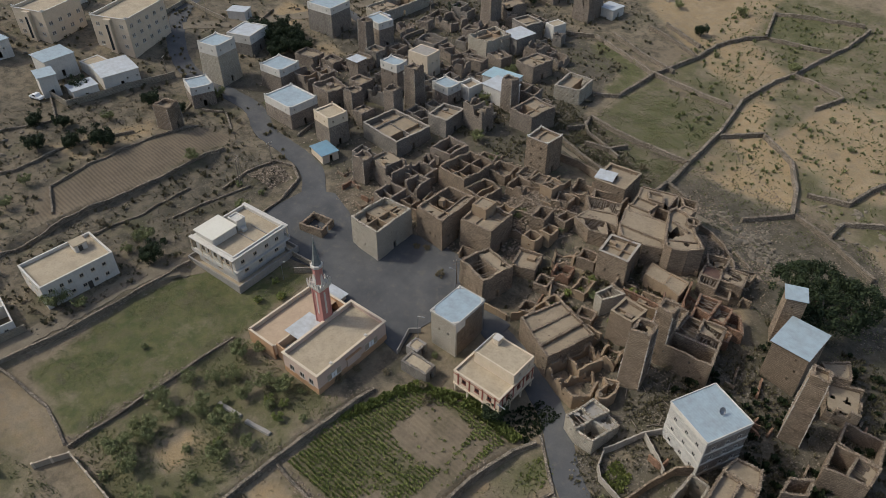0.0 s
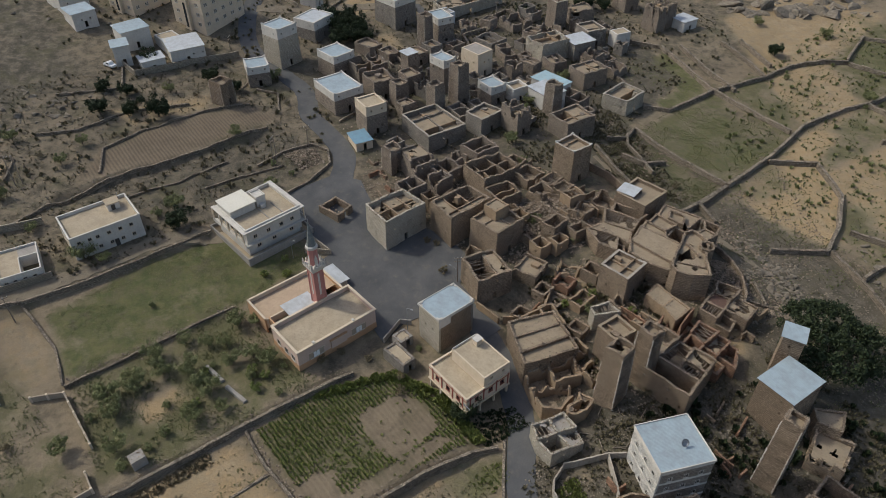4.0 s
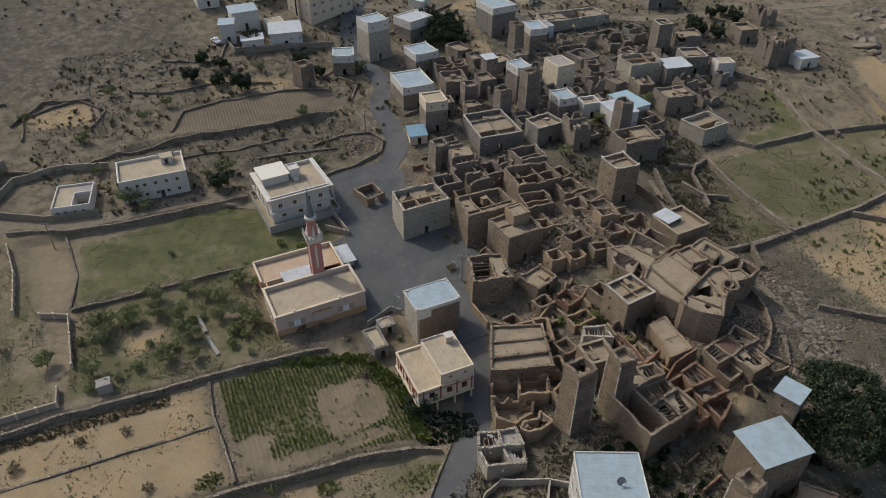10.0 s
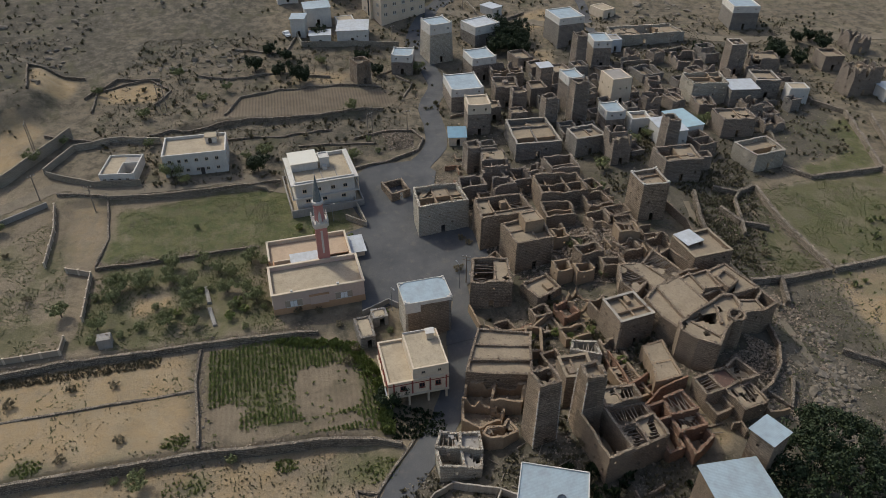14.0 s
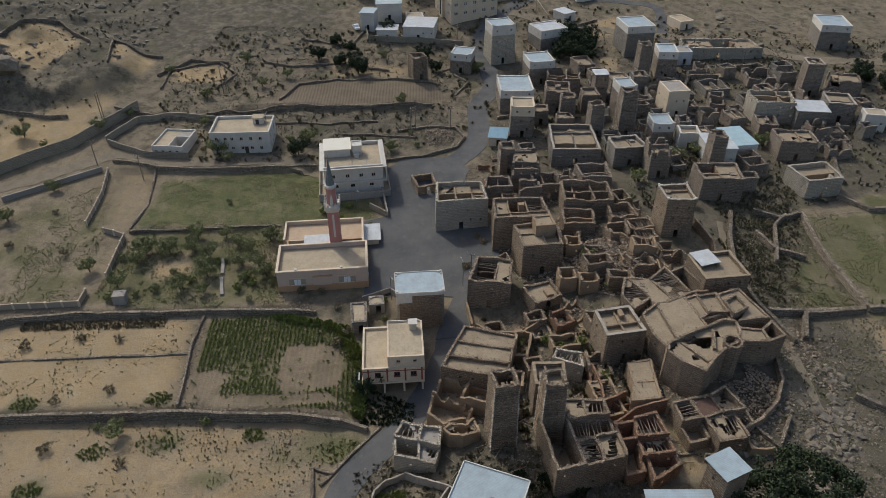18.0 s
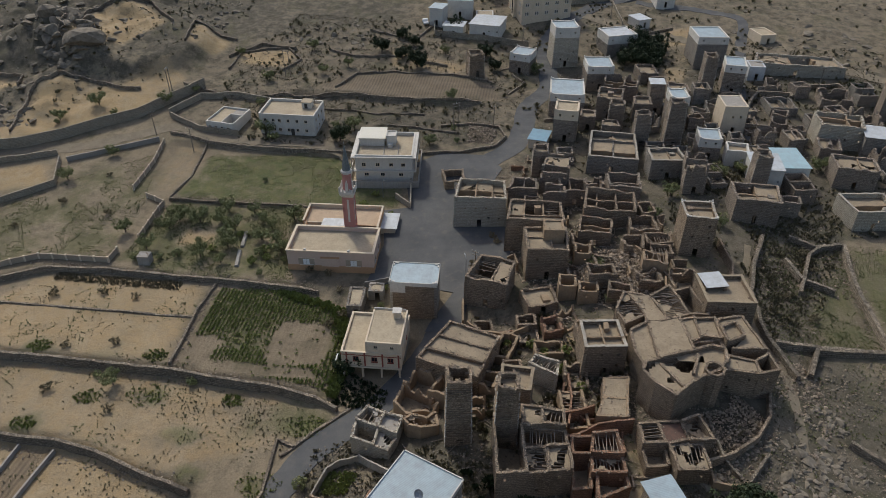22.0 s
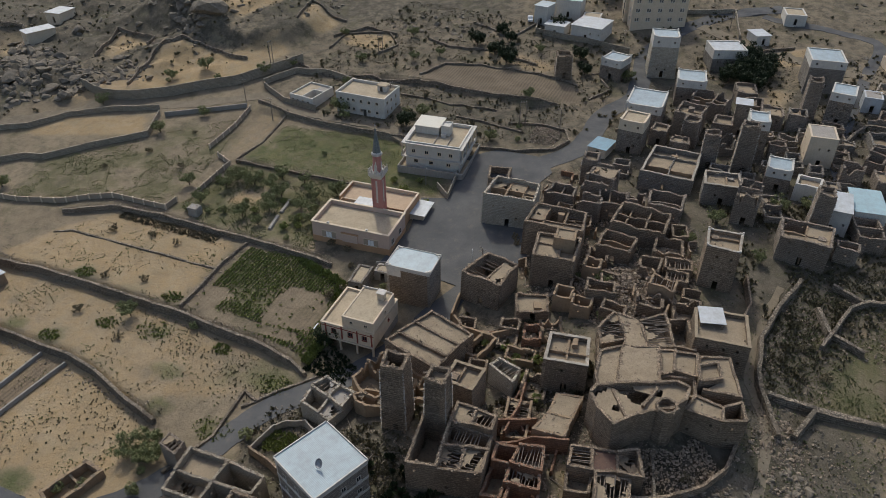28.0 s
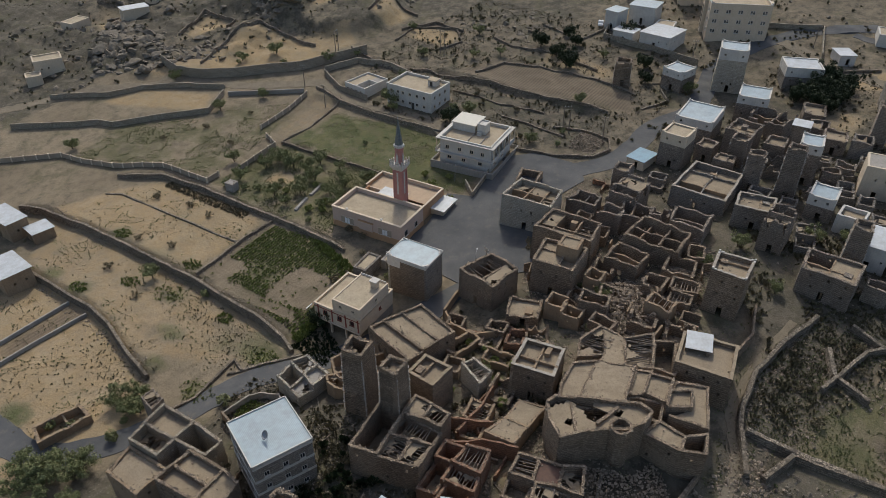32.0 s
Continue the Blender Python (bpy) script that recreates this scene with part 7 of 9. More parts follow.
# ---- walls of fields, yards and terraces ----
def dry_wall(points, h=1.0, th=0.6, mat=None, label="dry fieldstone terrace wall with a loose top", jag=0.45, name="field_wall", kind="", step=0.7, group="field walls"):
    line = resample([Vector(p) for p in points], step)
    bm = bmesh.new()
    rows = []
    seed = points[0][0] * 0.37
    for i, c in enumerate(line):
        dr = (line[min(i + 1, len(line) - 1)] - line[max(i - 1, 0)]).normalized()
        n = Vector((-dr.y, dr.x))
        c = c + n * ((0.22 if name == "field_wall" else 0.1) if jag else 0.0) * noise.noise((c.x * 0.15, c.y * 0.15, seed))
        zl, zr = ground_z(*(c + n * 0.9)), ground_z(*(c - n * 0.9))
        base, up = min(zl, zr) - 0.5, max(zl, zr) * 0.6 + min(zl, zr) * 0.4
        top = up + h - jag * max(0, noise.noise((i * 0.13, seed, 1.0)) + 0.1) + (0.14 * noise.noise((i * 0.9, seed, 4.0)) if jag else 0)
        t0 = th * (1.25 if jag else 1.0) + (0.16 * noise.noise((i * 0.7, seed, 9)) if jag else 0)
        t1 = th * (0.75 if jag else 1.0) + (0.14 * noise.noise((i * 1.1, seed, 3)) if jag else 0)
        mid = (base + top) / 2 + 0.2
        rows.append([bm.verts.new((*(c + n * k), z)) for k, z in ((-t0 / 2, base), (-(t0 + t1) / 4, mid), (-t1 / 2, top), (t1 / 2, top + (0.1 * noise.noise((i * 1.7, seed, 8)) if jag else 0)), ((t0 + t1) / 4, mid), (t0 / 2, base))])
    for a, b in zip(rows, rows[1:]):
        for i in range(5):
            bm.faces.new((a[i], b[i], b[i + 1], a[i + 1]))
    bm.faces.new(rows[0]), bm.faces.new(rows[-1][::-1])
    bmesh.ops.recalc_face_normals(bm, faces=bm.faces[:])
    ob = part(name, bm, mat or FIELDSTONE)
    return tagged(ob, label, "wall", group, kind)


for h, pts in (
    (0.8, [(-66.8, 27.6), (-57.7, 27.2), (-50, 28.2), (-42.0, 29.0)]),
    (0.35, [(-53.0, -20), (-55.1, -15.9), (-55.5, 2.5), (-56.0, 27.3)]),
    (0.6, [(-96.2, 2.6), (-96.7, 17.4), (-97.1, 28.6), (-97.4, 39.0)]),
    (0.6, [(-124.8, 0.9), (-115.9, 2.5), (-107.2, 3.8), (-97.0, 2.6)]),
    (1.0, [(-127.0, -11.5), (-123.4, 1.0), (-122.6, 14.7), (-123.0, 29.9), (-123.6, 44.6)]),
    (1.0, [(-60.7, 163.8), (-61.9, 185.1), (-63.9, 197.9), (-65.7, 205.2), (-63.4, 224.2), (-60.5, 231.6), (-57.9, 246.6), (-54.7, 262.6), (-53.7, 280)]),
    (0.8, [(-94.2, 164.4), (-80.2, 162.8), (-61.2, 163.8)]), (0.8, [(-60.3, 163.0), (-59.0, 150.0), (-52, 147)]),
    (1.0, [(-102.0, 177.0), (-95.8, 181.7), (-95.2, 193.2), (-95.1, 201.6)]),
    (0.8, [(-125.3, 212.4), (-111.3, 207.7), (-96.0, 202.3), (-78.9, 200.7), (-66.1, 200.3)]),
    (0.6, [(-121.9, 218.3), (-104.4, 211.3), (-90.9, 207.7)]), (0.6, [(-114.7, 231.6), (-100.2, 226.9), (-90.8, 222.6)]), (0.6, [(-111.4, 238.0), (-94, 231.0)]),
    (1.0, [(-94.4, 203.4), (-90.0, 222.4), (-89.8, 236.1), (-84.3, 246.5), (-79, 252)]),
    (0.7, [(-59.8, 231.6), (-44.9, 228.0), (-42.5, 226.3), (-46.7, 215.4)]),
    (0.8, [(-60.8, 182.4), (-51.8, 191.6), (-39.7, 183.4), (-33.3, 171.9), (-29.7, 160.9), (-38.1, 150.0)]),
    (0.7, [(-29.1, 161.5), (-22, 158.8), (-16.6, 156.5), (-6, 150)]), (0.7, [(-19.4, 158.9), (-18.9, 166.0), (-10.4, 172.0), (6, 182)]), (0.7, [(-30.5, 172), (-20.9, 174.9), (-18.8, 184.4), (-16.6, 189.9), (-8, 205)]),
    (0.8, [(-80.0, 253.2), (-86.2, 273.4), (-73.0, 278.0), (-56.2, 282.3)]), (0.9, [(-78.2, 251.5), (-61.2, 254.3), (-57.9, 256)]),
    (0.7, [(-159.9, 29.0), (-171.1, 33.3), (-174.5, 45.4), (-176.2, 61.5), (-174.2, 78.1)]),
    (0.9, [(-156.0, -20.4), (-149.6, -0.5), (-154.3, 15.8), (-156.4, 29.9), (-156.6, 46.1), (-157.4, 59.8), (-158.2, 76.4)]),
    (0.8, [(-126.2, 63.0), (-128.6, 74.6), (-132.6, 83.0), (-138.3, 85.6), (-143.2, 83.2), (-144.6, 74.6), (-143, 66)]),
    (0.6, [(-141, 50), (-140.5, 62), (-139, 72)]), (0.6, [(-148, 28), (-147, 44), (-149, 60)]),
    (1.0, [(-51.0, 144.6), (-59.5, 141.4), (-63.7, 140.6), (-72.9, 140.4), (-82.5, 142.8), (-93, 146.5)]), (0.6, [(-59.3, 142.4), (-59.7, 149.6), (-60.4, 162.6)]),
    (0.6, [(-94.4, 152.5), (-92, 158), (-94, 163.8)]), (0.6, [(-86, 150), (-80, 152), (-77, 158)]),
    (0.9, [(-38, 126.5), (-30, 128.6), (-26.5, 131.5), (-33, 136)]), (0.6, [(-27.5, 58.4), (-28.8, 55), (-18.0, 56.2), (-8.6, 53.2)]),
    (0.5, [(-25.5, 56.5), (-33.5, 63.5), (-36.5, 66.0)]), (0.7, [(-185, 80), (-190, 88), (-197, 90)]), (0.7, [(-166, 84), (-176, 88.5), (-182, 84)]),
    (0.8, [(-187, 20), (-183, 30), (-186, 44), (-182, 62)]), (0.7, [(-168, -10), (-180, -10), (-187, 4), (-178, 12), (-170, 8)]), (0.7, [(-205, 30), (-200, 48), (-212, 52)]),
    (1.2, [(-118, -56), (-138.6, -62.5), (-149, -59), (-150.0, -32.3)]), (1.2, [(-131, -83), (-150.0, -90), (-150, -72.7), (-143, -69.9)]), (1.4, [(-162, -65.0), (-189, -69), (-199, -51.0), (-187, -37)]), (1.0, [(-176, -28), (-191, -31), (-189, -15)]), (1.0, [(-176.1, -13), (-187, -5), (-185.5, 8)]), (1.2, [(-134, -136), (-140, -127), (-120, -107)]), (1.0, [(-150, 96), (-152, 103)]), (1.2, [(-148.3, 155.0), (-161.8, 155.6), (-173.0, 160.9), (-172.2, 170.6)]), (1.0, [(-200, 116), (-214, 120), (-222, 140)]),
    (0.7, [(-128, 189), (-120, 184), (-108, 181)]), (0.7, [(-150, 206), (-134, 207), (-126, 212)]), (0.8, [(-170, 170), (-178, 172), (-180, 186), (-172, 190)]),
):
    dry_wall(pts, max(h, 1.4), 1.0, jag=0.35) if pts[0][1] > 140 else dry_wall(pts, max(h, 0.9) if pts[0][1] > 100 else h)
for rise, line in TERRACES:
    dry_wall([(x + 0.35, y) for x, y in line] + ([(-35.8, 63.8)] if line[0][0] == -37.5 else []), 0.22 + rise * 0.42, 0.8, FIELDSTONE, "dark dry stone terrace wall below a field", 0.35, step=0.55, group="field walls")
for h, pts in ((3.2, [(-112.5, -70), (-109.0, -57.1), (-112.3, -49.6), (-122.8, -39.0), (-134.3, -25.4), (-155.7, -13.1)]), (1.6, [(-78, -84), (-88.5, -68.5), (-97.8, -62.0), (-112.0, -38.1)]), (1.4, [(-109.1, -33.5), (-122.9, -13.0)]),
               (1.8, [(-109.1, -35.5), (-98.1, -30.4), (-87.2, -41.4), (-77.1, -50.1), (-76.0, -55.3), (-70.9, -61.2), (-60.0, -77)]), (2.0, [(-137.2, -16.6), (-148.2, -11.1), (-150.6, 1), (-148, 12)]), (1.8, [(-136.0, -15.6), (-129.0, -3.1), (-127.9, 9.0)]),
               (2.0, [(-213, 52.5), (-205.2, 54.0), (-205.4, 67.6), (-204.3, 88.3)]), (1.6, [(-240, 100), (-246, 118), (-226, 122)]), (1.6, [(-104.5, 60.2), (-100.2, 64.9), (-112.4, 62.8)])):
    dry_wall(pts, h, 0.35, STONE_TAN if h > 1.5 else CONCRETE, "tan stone yard wall", 0.0, "yard_wall", group="yard walls", step=1.2)


def panel_fence(points, h=1.5):
    e = thing("fence", Matrix.Identity(4), "tan concrete panel fence with square posts", "fence", "panel fences")
    line = resample([Vector(p) for p in points], 3.2)
    for a, b in zip(line, line[1:]):
        za, zb = ground_z(*a), ground_z(*b)
        dr = (b - a).normalized()
        n = Vector((-dr.y, dr.x)) * 0.07
        bm = bmesh.new()
        for lo, hi, k in ((-0.5, h - 0.15, 1.0), (h - 0.15, h, 1.9)):
            vs = [bm.verts.new((*(p + n * s * k), z + t)) for t in (lo, hi) for p, z, s in ((a, za, -1), (b, zb, -1), (b, zb, 1), (a, za, 1))]
            for f in ((3, 2, 1, 0), (4, 5, 6, 7), (0, 1, 5, 4), (1, 2, 6, 5), (2, 3, 7, 6), (3, 0, 4, 7)):
                bm.faces.new([vs[i] for i in f])
        part("panel", bm, TANWALL, e)
    for p in line:
        z = ground_z(*p)
        block(e, p.x - 0.2, p.x + 0.2, p.y - 0.2, p.y + 0.2, z - 0.5, z + h + 0.12, CREAM, "post")


panel_fence([(-47.1, -61.2), (-58.3, -48.0), (-59.4, -40.1), (-62.3, -29.5), (-69.3, -16.3), (-70.0, 0.6), (-74.0, 0.6)])
panel_fence([(-79.4, 3.0), (-94.0, 2.2), (-96.2, -3.4)])
panel_fence([(-99.0, -8.6), (-112.0, -9.2), (-121.9, -11.0)])
for x0, y0, x1, y1 in ((-85.5, 27.5, -79.8, 28.6), (-78.2, 28.8, -72.5, 30.2)):
    dry_wall([(x0, y0), (x1, y1)], 0.5, 0.9, CONCRETE, "broken concrete channel slab among bushes", 0.1, "channel_slab", group="channel slabs")
dry_wall([(-75.5, 150.9), (-80.7, 152.9), (-89.3, 155.8), (-93.3, 160.2)], 1.3, 0.8)
for pts in ([(-2.0, 10.2), (-12, 10.2), (-22.1, 10.0)], [(0.0, 16.0), (-10, 16.3), (-21.8, 16.9)]):
    dry_wall(pts, 0.9, 0.35, CONCRETE, "low grey concrete wall of a sunken plot", 0.0, "plot_wall", group="plot walls", step=1.2)
for pts, h in (([(-25.5, 70.5), (-23.8, 73.6), (-21.6, 77.7)], 1.7), ([(-25.5, 70.5), (-24.6, 67.4), (-22.9, 65.7), (-17.4, 64.6)], 1.5), ([(-21.6, 77.7), (-18.4, 75.6), (-15.0, 73.3)], 1.5), ([(-21.6, 77.7), (-18.8, 80.6)], 1.6)):
    dry_wall(pts, h, 0.35, LIMEWASH, "whitewashed yard wall with a worn top", 0.2, "yard_wall", group="yard walls")
dry_wall([(-17.4, 64.6), (-15.8, 69.8), (-13.6, 74.6), (-11.0, 77.0)], 2.2, 0.5, STONE, "curved rubble retaining wall below a yard", 0.4, "yard_wall", group="yard walls")
dry_wall([(-59.0, 84.2), (-56.4, 87.2), (-55.4, 92.8), (-57.6, 96.4)], 2.2, 0.5, MUDWALL, "mud-plastered lane wall with a broken top", 0.6, "lane_wall", group="lane walls")
dry_wall([(-66.0, 82.6), (-59.6, 83.4)], 2.0, 0.5, MUDWALL, "mud-plastered lane wall with a broken top", 0.5, "lane_wall", group="lane walls")
dry_wall([(-84, 118), (-78, 121), (-72, 124.5)], 1.8, 0.5, STONE, "broken rubble wall beside the heap", 0.9, "lane_wall", group="lane walls")
dry_wall([(-88, 136), (-80, 137.6), (-72.6, 136.2)], 2.4, 0.5, STONE, "broken rubble wall at the village edge", 0.7, "lane_wall", group="lane walls")
dry_wall([(-36, 113.6), (-34.6, 106.8), (-38.8, 103.2), (-46, 103.6)], 1.9, 0.45, STONE_RED, "broken reddish stone alley wall", 0.7, "lane_wall", group="lane walls")
dry_wall([(-70, 60.6), (-72.6, 66.4), (-70.8, 68.2)], 1.4, 0.35, CONCRETE, "low grey yard wall beside the mosque", 0.1, "yard_wall", group="yard walls")


for pts, h in ALLEY:
    dry_wall(pts, h, 0.45, STONE_RED, "broken reddish stone alley wall", 0.8, "lane_wall", group="lane walls")


# ---- plants ----
def leaf_cloud(name, clumps, per, leaf, mat, parent, rnd, label=""):
    """Many small leaves gathered in clumps (x, y, z, radius)."""
    gen = np.random.RandomState(rnd.randint(0, 99999))
    c = np.repeat(np.array([k[:3] for k in clumps]), per, 0)
    r = np.repeat(np.array([k[3] for k in clumps]), per)
    v = gen.normal(size=(len(c), 3))
    v /= np.linalg.norm(v, axis=1)[:, None]
    p = c + v * (r * gen.uniform(0.35, 1.05, len(c)) ** 0.6)[:, None]
    a = gen.normal(size=(len(c), 3))
    a /= np.linalg.norm(a, axis=1)[:, None]
    b = np.cross(a, v)
    b /= np.linalg.norm(b, axis=1)[:, None] + 1e-6
    s = (leaf * gen.uniform(0.6, 1.3, len(c)))[:, None]
    quad = np.stack([p - a * s, p + b * s * 0.6, p + a * s, p - b * s * 0.6], 1).reshape(-1, 3)
    me = bpy.data.meshes.new(name)
    me.from_pydata(quad.tolist(), [], np.arange(len(quad)).reshape(-1, 4).tolist())
    me.materials.append(mat)
    ob = new(name, me)
    ob.parent = parent
    return tagged(ob, label)


def tree(kind, m, size, mat, rnd, label, dense=26, clumps=46, leaf=0.2, spread=1.0, group="garden trees"):
    """Trunk, limbs and a broken crown. size: the crown's radius."""
    e = thing(kind, m, label, "bush" if kind == "bush" else "tree", group)
    bm = bmesh.new()
    top = size * (0.55 if kind == "bush" else 0.9)
    tube(bm, (0, 0, -0.4), (0.05 * size, 0, top * 0.5), 0.07 * size, 0.05 * size, 7)
    ends = []
    for i in range(6 if kind != "bush" else 5):
        a = i * 2 * math.pi / 6 + rnd.uniform(-0.4, 0.4)
        q = Vector((math.cos(a) * size * rnd.uniform(0.4, 0.7) * spread, math.sin(a) * size * rnd.uniform(0.4, 0.7) * spread, top * rnd.uniform(0.8, 1.35)))
        tube(bm, (0.05 * size, 0, top * 0.42), q * 0.55 + Vector((0, 0, top * 0.1)), 0.038 * size, 0.026 * size, 5)
        tube(bm, q * 0.55 + Vector((0, 0, top * 0.1)), q, 0.026 * size, 0.01 * size, 5)
        ends.append(q)
    part("trunk", bm, BARK, e)
    balls = []
    for i in range(clumps):
        q = rnd.choice(ends) * rnd.uniform(0.55, 1.25) if i % 3 else Vector((rnd.uniform(-0.6, 0.6), rnd.uniform(-0.6, 0.6), rnd.uniform(0.8, 1.2))) * size
        q = q + Vector((rnd.gauss(0, 0.16), rnd.gauss(0, 0.16), rnd.gauss(0, 0.1))) * size
        q.z = max(q.z, size * 0.22)
        balls.append((q.x, q.y, q.z, size * rnd.uniform(0.16, 0.34)))
    leaf_cloud("crown", balls, dense, leaf, mat, e, rnd)
    return e


def planted(x, y, rnd, scale=1.0):
    return pose(x, y, ground_z(x, y), 0, 0, rnd.uniform(0, 360)) @ Matrix.Scale(scale, 4)


rnd = random.Random(5)
OLIVE, OLIVE2, DARKT, BUSH, SCRUBBUSH, FRESH = "olive green thorn tree with a broken crown", "grey green thorn tree", "dense dark green tree", "rounded olive green bush", "dry brown twiggy bush", "fresh green leafy bush"
KINDS = {
    "a": ("tree", 2.6, LEAF_OLIVE, OLIVE, 64, 44, 0.15), "b": ("tree", 2.2, LEAF_OLIVE, OLIVE2, 50, 36, 0.14), "d": ("tree", 3.6, LEAF_DARK, DARKT, 70, 60, 0.22),
    "s": ("bush", 1.3, LEAF_OLIVE, BUSH, 40, 26, 0.11), "y": ("bush", 1.2, LEAF_DRY, SCRUBBUSH, 34, 22, 0.1), "f": ("bush", 1.2, LEAF_GREEN, FRESH, 44, 26, 0.11),
}
MADE = {}


def grow(code, x, y, scale=1.0):
    kind, size, mat, label, dense, clumps, leaf = KINDS[code]
    m = planted(x, y, rnd, scale)
    if code not in MADE:
        MADE[code] = tree(kind, m, size, mat, rnd, label, dense, clumps, leaf, group="trees and bushes")
    else:
        ob = copy_thing(MADE[code], Matrix.Identity(4))
        ob.matrix_basis = m


# garden beside the mosque
for code, spots in (
    ("a", [(-88.4, 9.1), (-88.4, 14.4), (-89.1, 19.5), (-86.2, 24.3), (-79.7, 25.2), (-83.2, 32.2), (-92.5, 37.3)]),
    ("b", [(-84.2, 8.4), (-82.3, 36.4), (-93.5, 19.9), (-94.0, 26.3), (-88.2, 33.2), (-79.0, 38.6), (-75, 20.5), (-76.2, 6.5), (-81.7, -1.6), (-90.5, 41.0), (-73.5, 26.0), (-90.5, 30.0)]),
    ("s", [(-74.6, 15.0), (-84.5, 28.6), (-77.6, 33.8), (-86, 4.6), (-92, 8.0), (-70.5, 36.5), (-92, 13.5), (-76, 40.2), (-80.5, 17.5), (-73.0, 11.5)]),
    ("f", [(-54.5, 92.6), (-51.5, 103.7), (-42.8, 106.3), (-41.7, 96.9), (-59.0, 133.3), (-53.8, 90.0), (-75.8, 36.0), (-78.6, 34.6), (-74.2, 33.5), (-84.0, 26.5), (-77.4, 22.3), (-96.5, 60.8), (-69.5, 65.4), (-52.0, 99.6), (-53.8, 97.4), (-46.8, 102.8), (-100, 53), (-102.5, 48.5), (-104.5, 55)]),
    # round the houses and fields
    ("d", [(-129.6, 39.0), (-184.6, 46.0), (-180.0, 52.0), (-195.0, 48.0), (-201, 43), (-160.9, 219), (-174.2, 189.0), (-177.5, 234.1), (-166.1, 213), (-197.0, 131.5), (-203.0, 127), (-190.5, 131), (-98.0, 238.8), (-45.4, 63.2), (-210.5, 60.5), (-188.4, 38), (-193, 74), (-184, 78)]),
    ("a", [(-130.4, 16.5), (-158.7, 67.0), (-61.3, 234.2), (-95.1, 263.9), (-116.4, 254.9), (-128.5, 168), (-128.9, -47.4), (-138.0, -39.8), (-62.7, -49.1), (-114.0, -22.5), (-101, -28.5), (-131.6, 64.5), (-137, 41), (-185, 92), (-170, 101), (6.5, 49.5), (2.6, 53), (10.5, 53), (8.0, 57.5)]),
    ("b", [(-178.1, -9.1), (-152.0, -14.6), (-146.4, 9.0), (-126.6, 20.4), (-143.5, -21.0), (-175.5, 29.3), (-135.8, 36), (-37.2, 19.4), (-10.5, 50.4), (-106, -55), (-187, 14), (-163, 6), (-170, 22), (-192, 60), (-77.5, 109.2), (-98, 123.5), (-118, 141), (-122, 146.5), (-48, 100), (-108, 128), (-96, 138)]),
    ("s", [(-38.8, 15.2), (-9.8, 48.5), (-7.5, 50), (-3.9, 51.4), (2.3, 48.8), (-12, 49.5), (-9.5, 64.0), (-39.2, 34.4), (-126.9, -47.3), (-134.6, -33.1), (-10.5, 46), (-14, 47.5), (-71.7, 6.3), (-107.8, 24.2), (-141, 70), (-134, 72), (-60, 230), (-45, 204), (-40, 212), (-30, 200), (-20, 225), (-104, 205), (-86, 228), (-1.5, 43), (0.5, 39.6), (-20, 62), (-64, 65.5), (-79, 104), (-66, 112)]),
    ("d", [(-196, 122), (-199, 126), (-203, 131), (-207, 133), (-200, 133), (-210, 127), (-206, 123), (-193, 127), (-164, 213), (-170, 216), (-176, 228), (-170, 234)]),
    ("a", [(8.1, 49.7), (8.4, 45.2), (4.5, 53.5), (11.8, 47.8), (6.2, 48.6), (-9.4, 48.5), (-9.7, 44.6), (-12.6, 46.5)]),
    ("y", [(-90.6, 86.4), (-88.4, 87.6), (-79.5, 83.4), (-72.6, 51.5), (-73, 47.5), (-132, 12), (-150, 36), (-146, 52), (-152, 66), (-168, 88), (-186, 66), (-176, 18), (-165, -4), (-34, 8), (-31, 22), (-44, 6), (-46.5, 15), (-61, 4), (-59, -6), (-60.5, 12), (-88, -10), (-104, -18), (-91, -24), (-80, -30), (-26, 92), (-20, 92), (-16, 96), (-19.5, 104), (-36, 132), (-90, 155), (-84, 156), (-74, 148), (-68, 152), (-13, 101), (-60, 58), (-57, 56.5), (-68, 55.5)]),
):
    for x, y in spots:
        grow(code, x, y, rnd.uniform(0.75, 1.2))
big = thing("tree", pose(-10.8, 127.0, ground_z(-10.8, 127.0), 0, 0, 20), "great dark fig tree with a dense wide crown", "tree")
bm = bmesh.new()
tube(bm, (0, 0, -0.5), (0.2, 0.1, 3.0), 0.75, 0.55, 10)
for i in range(9):
    a = i * 0.72
    r = rnd.uniform(3.5, 7)
    tube(bm, (0.2, 0.1, 2.4), (math.cos(a) * r * 0.5, math.sin(a) * r * 0.5, 4.8), 0.34, 0.22, 6)
    tube(bm, (math.cos(a) * r * 0.5, math.sin(a) * r * 0.5, 4.8), (math.cos(a) * r, math.sin(a) * r, 7.4), 0.22, 0.07, 6)
part("trunk", bm, BARK, big)
balls = []
for i in range(300):
    a, k = rnd.uniform(0, 6.283), rnd.random() ** 0.5
    rad = 10.4 * (1 + 0.16 * math.sin(3 * a + 1) + 0.1 * math.sin(5 * a))
    balls.append((math.cos(a) * rad * k, math.sin(a) * rad * k, 4.0 + 7.0 * math.sqrt(max(0, 1 - k * k * 0.9)) * rnd.uniform(0.6, 1.05), rnd.uniform(0.8, 1.5)))
leaf_cloud("crown", balls, 80, 0.26, LEAF_DARK, big, rnd, "dense dark green foliage")


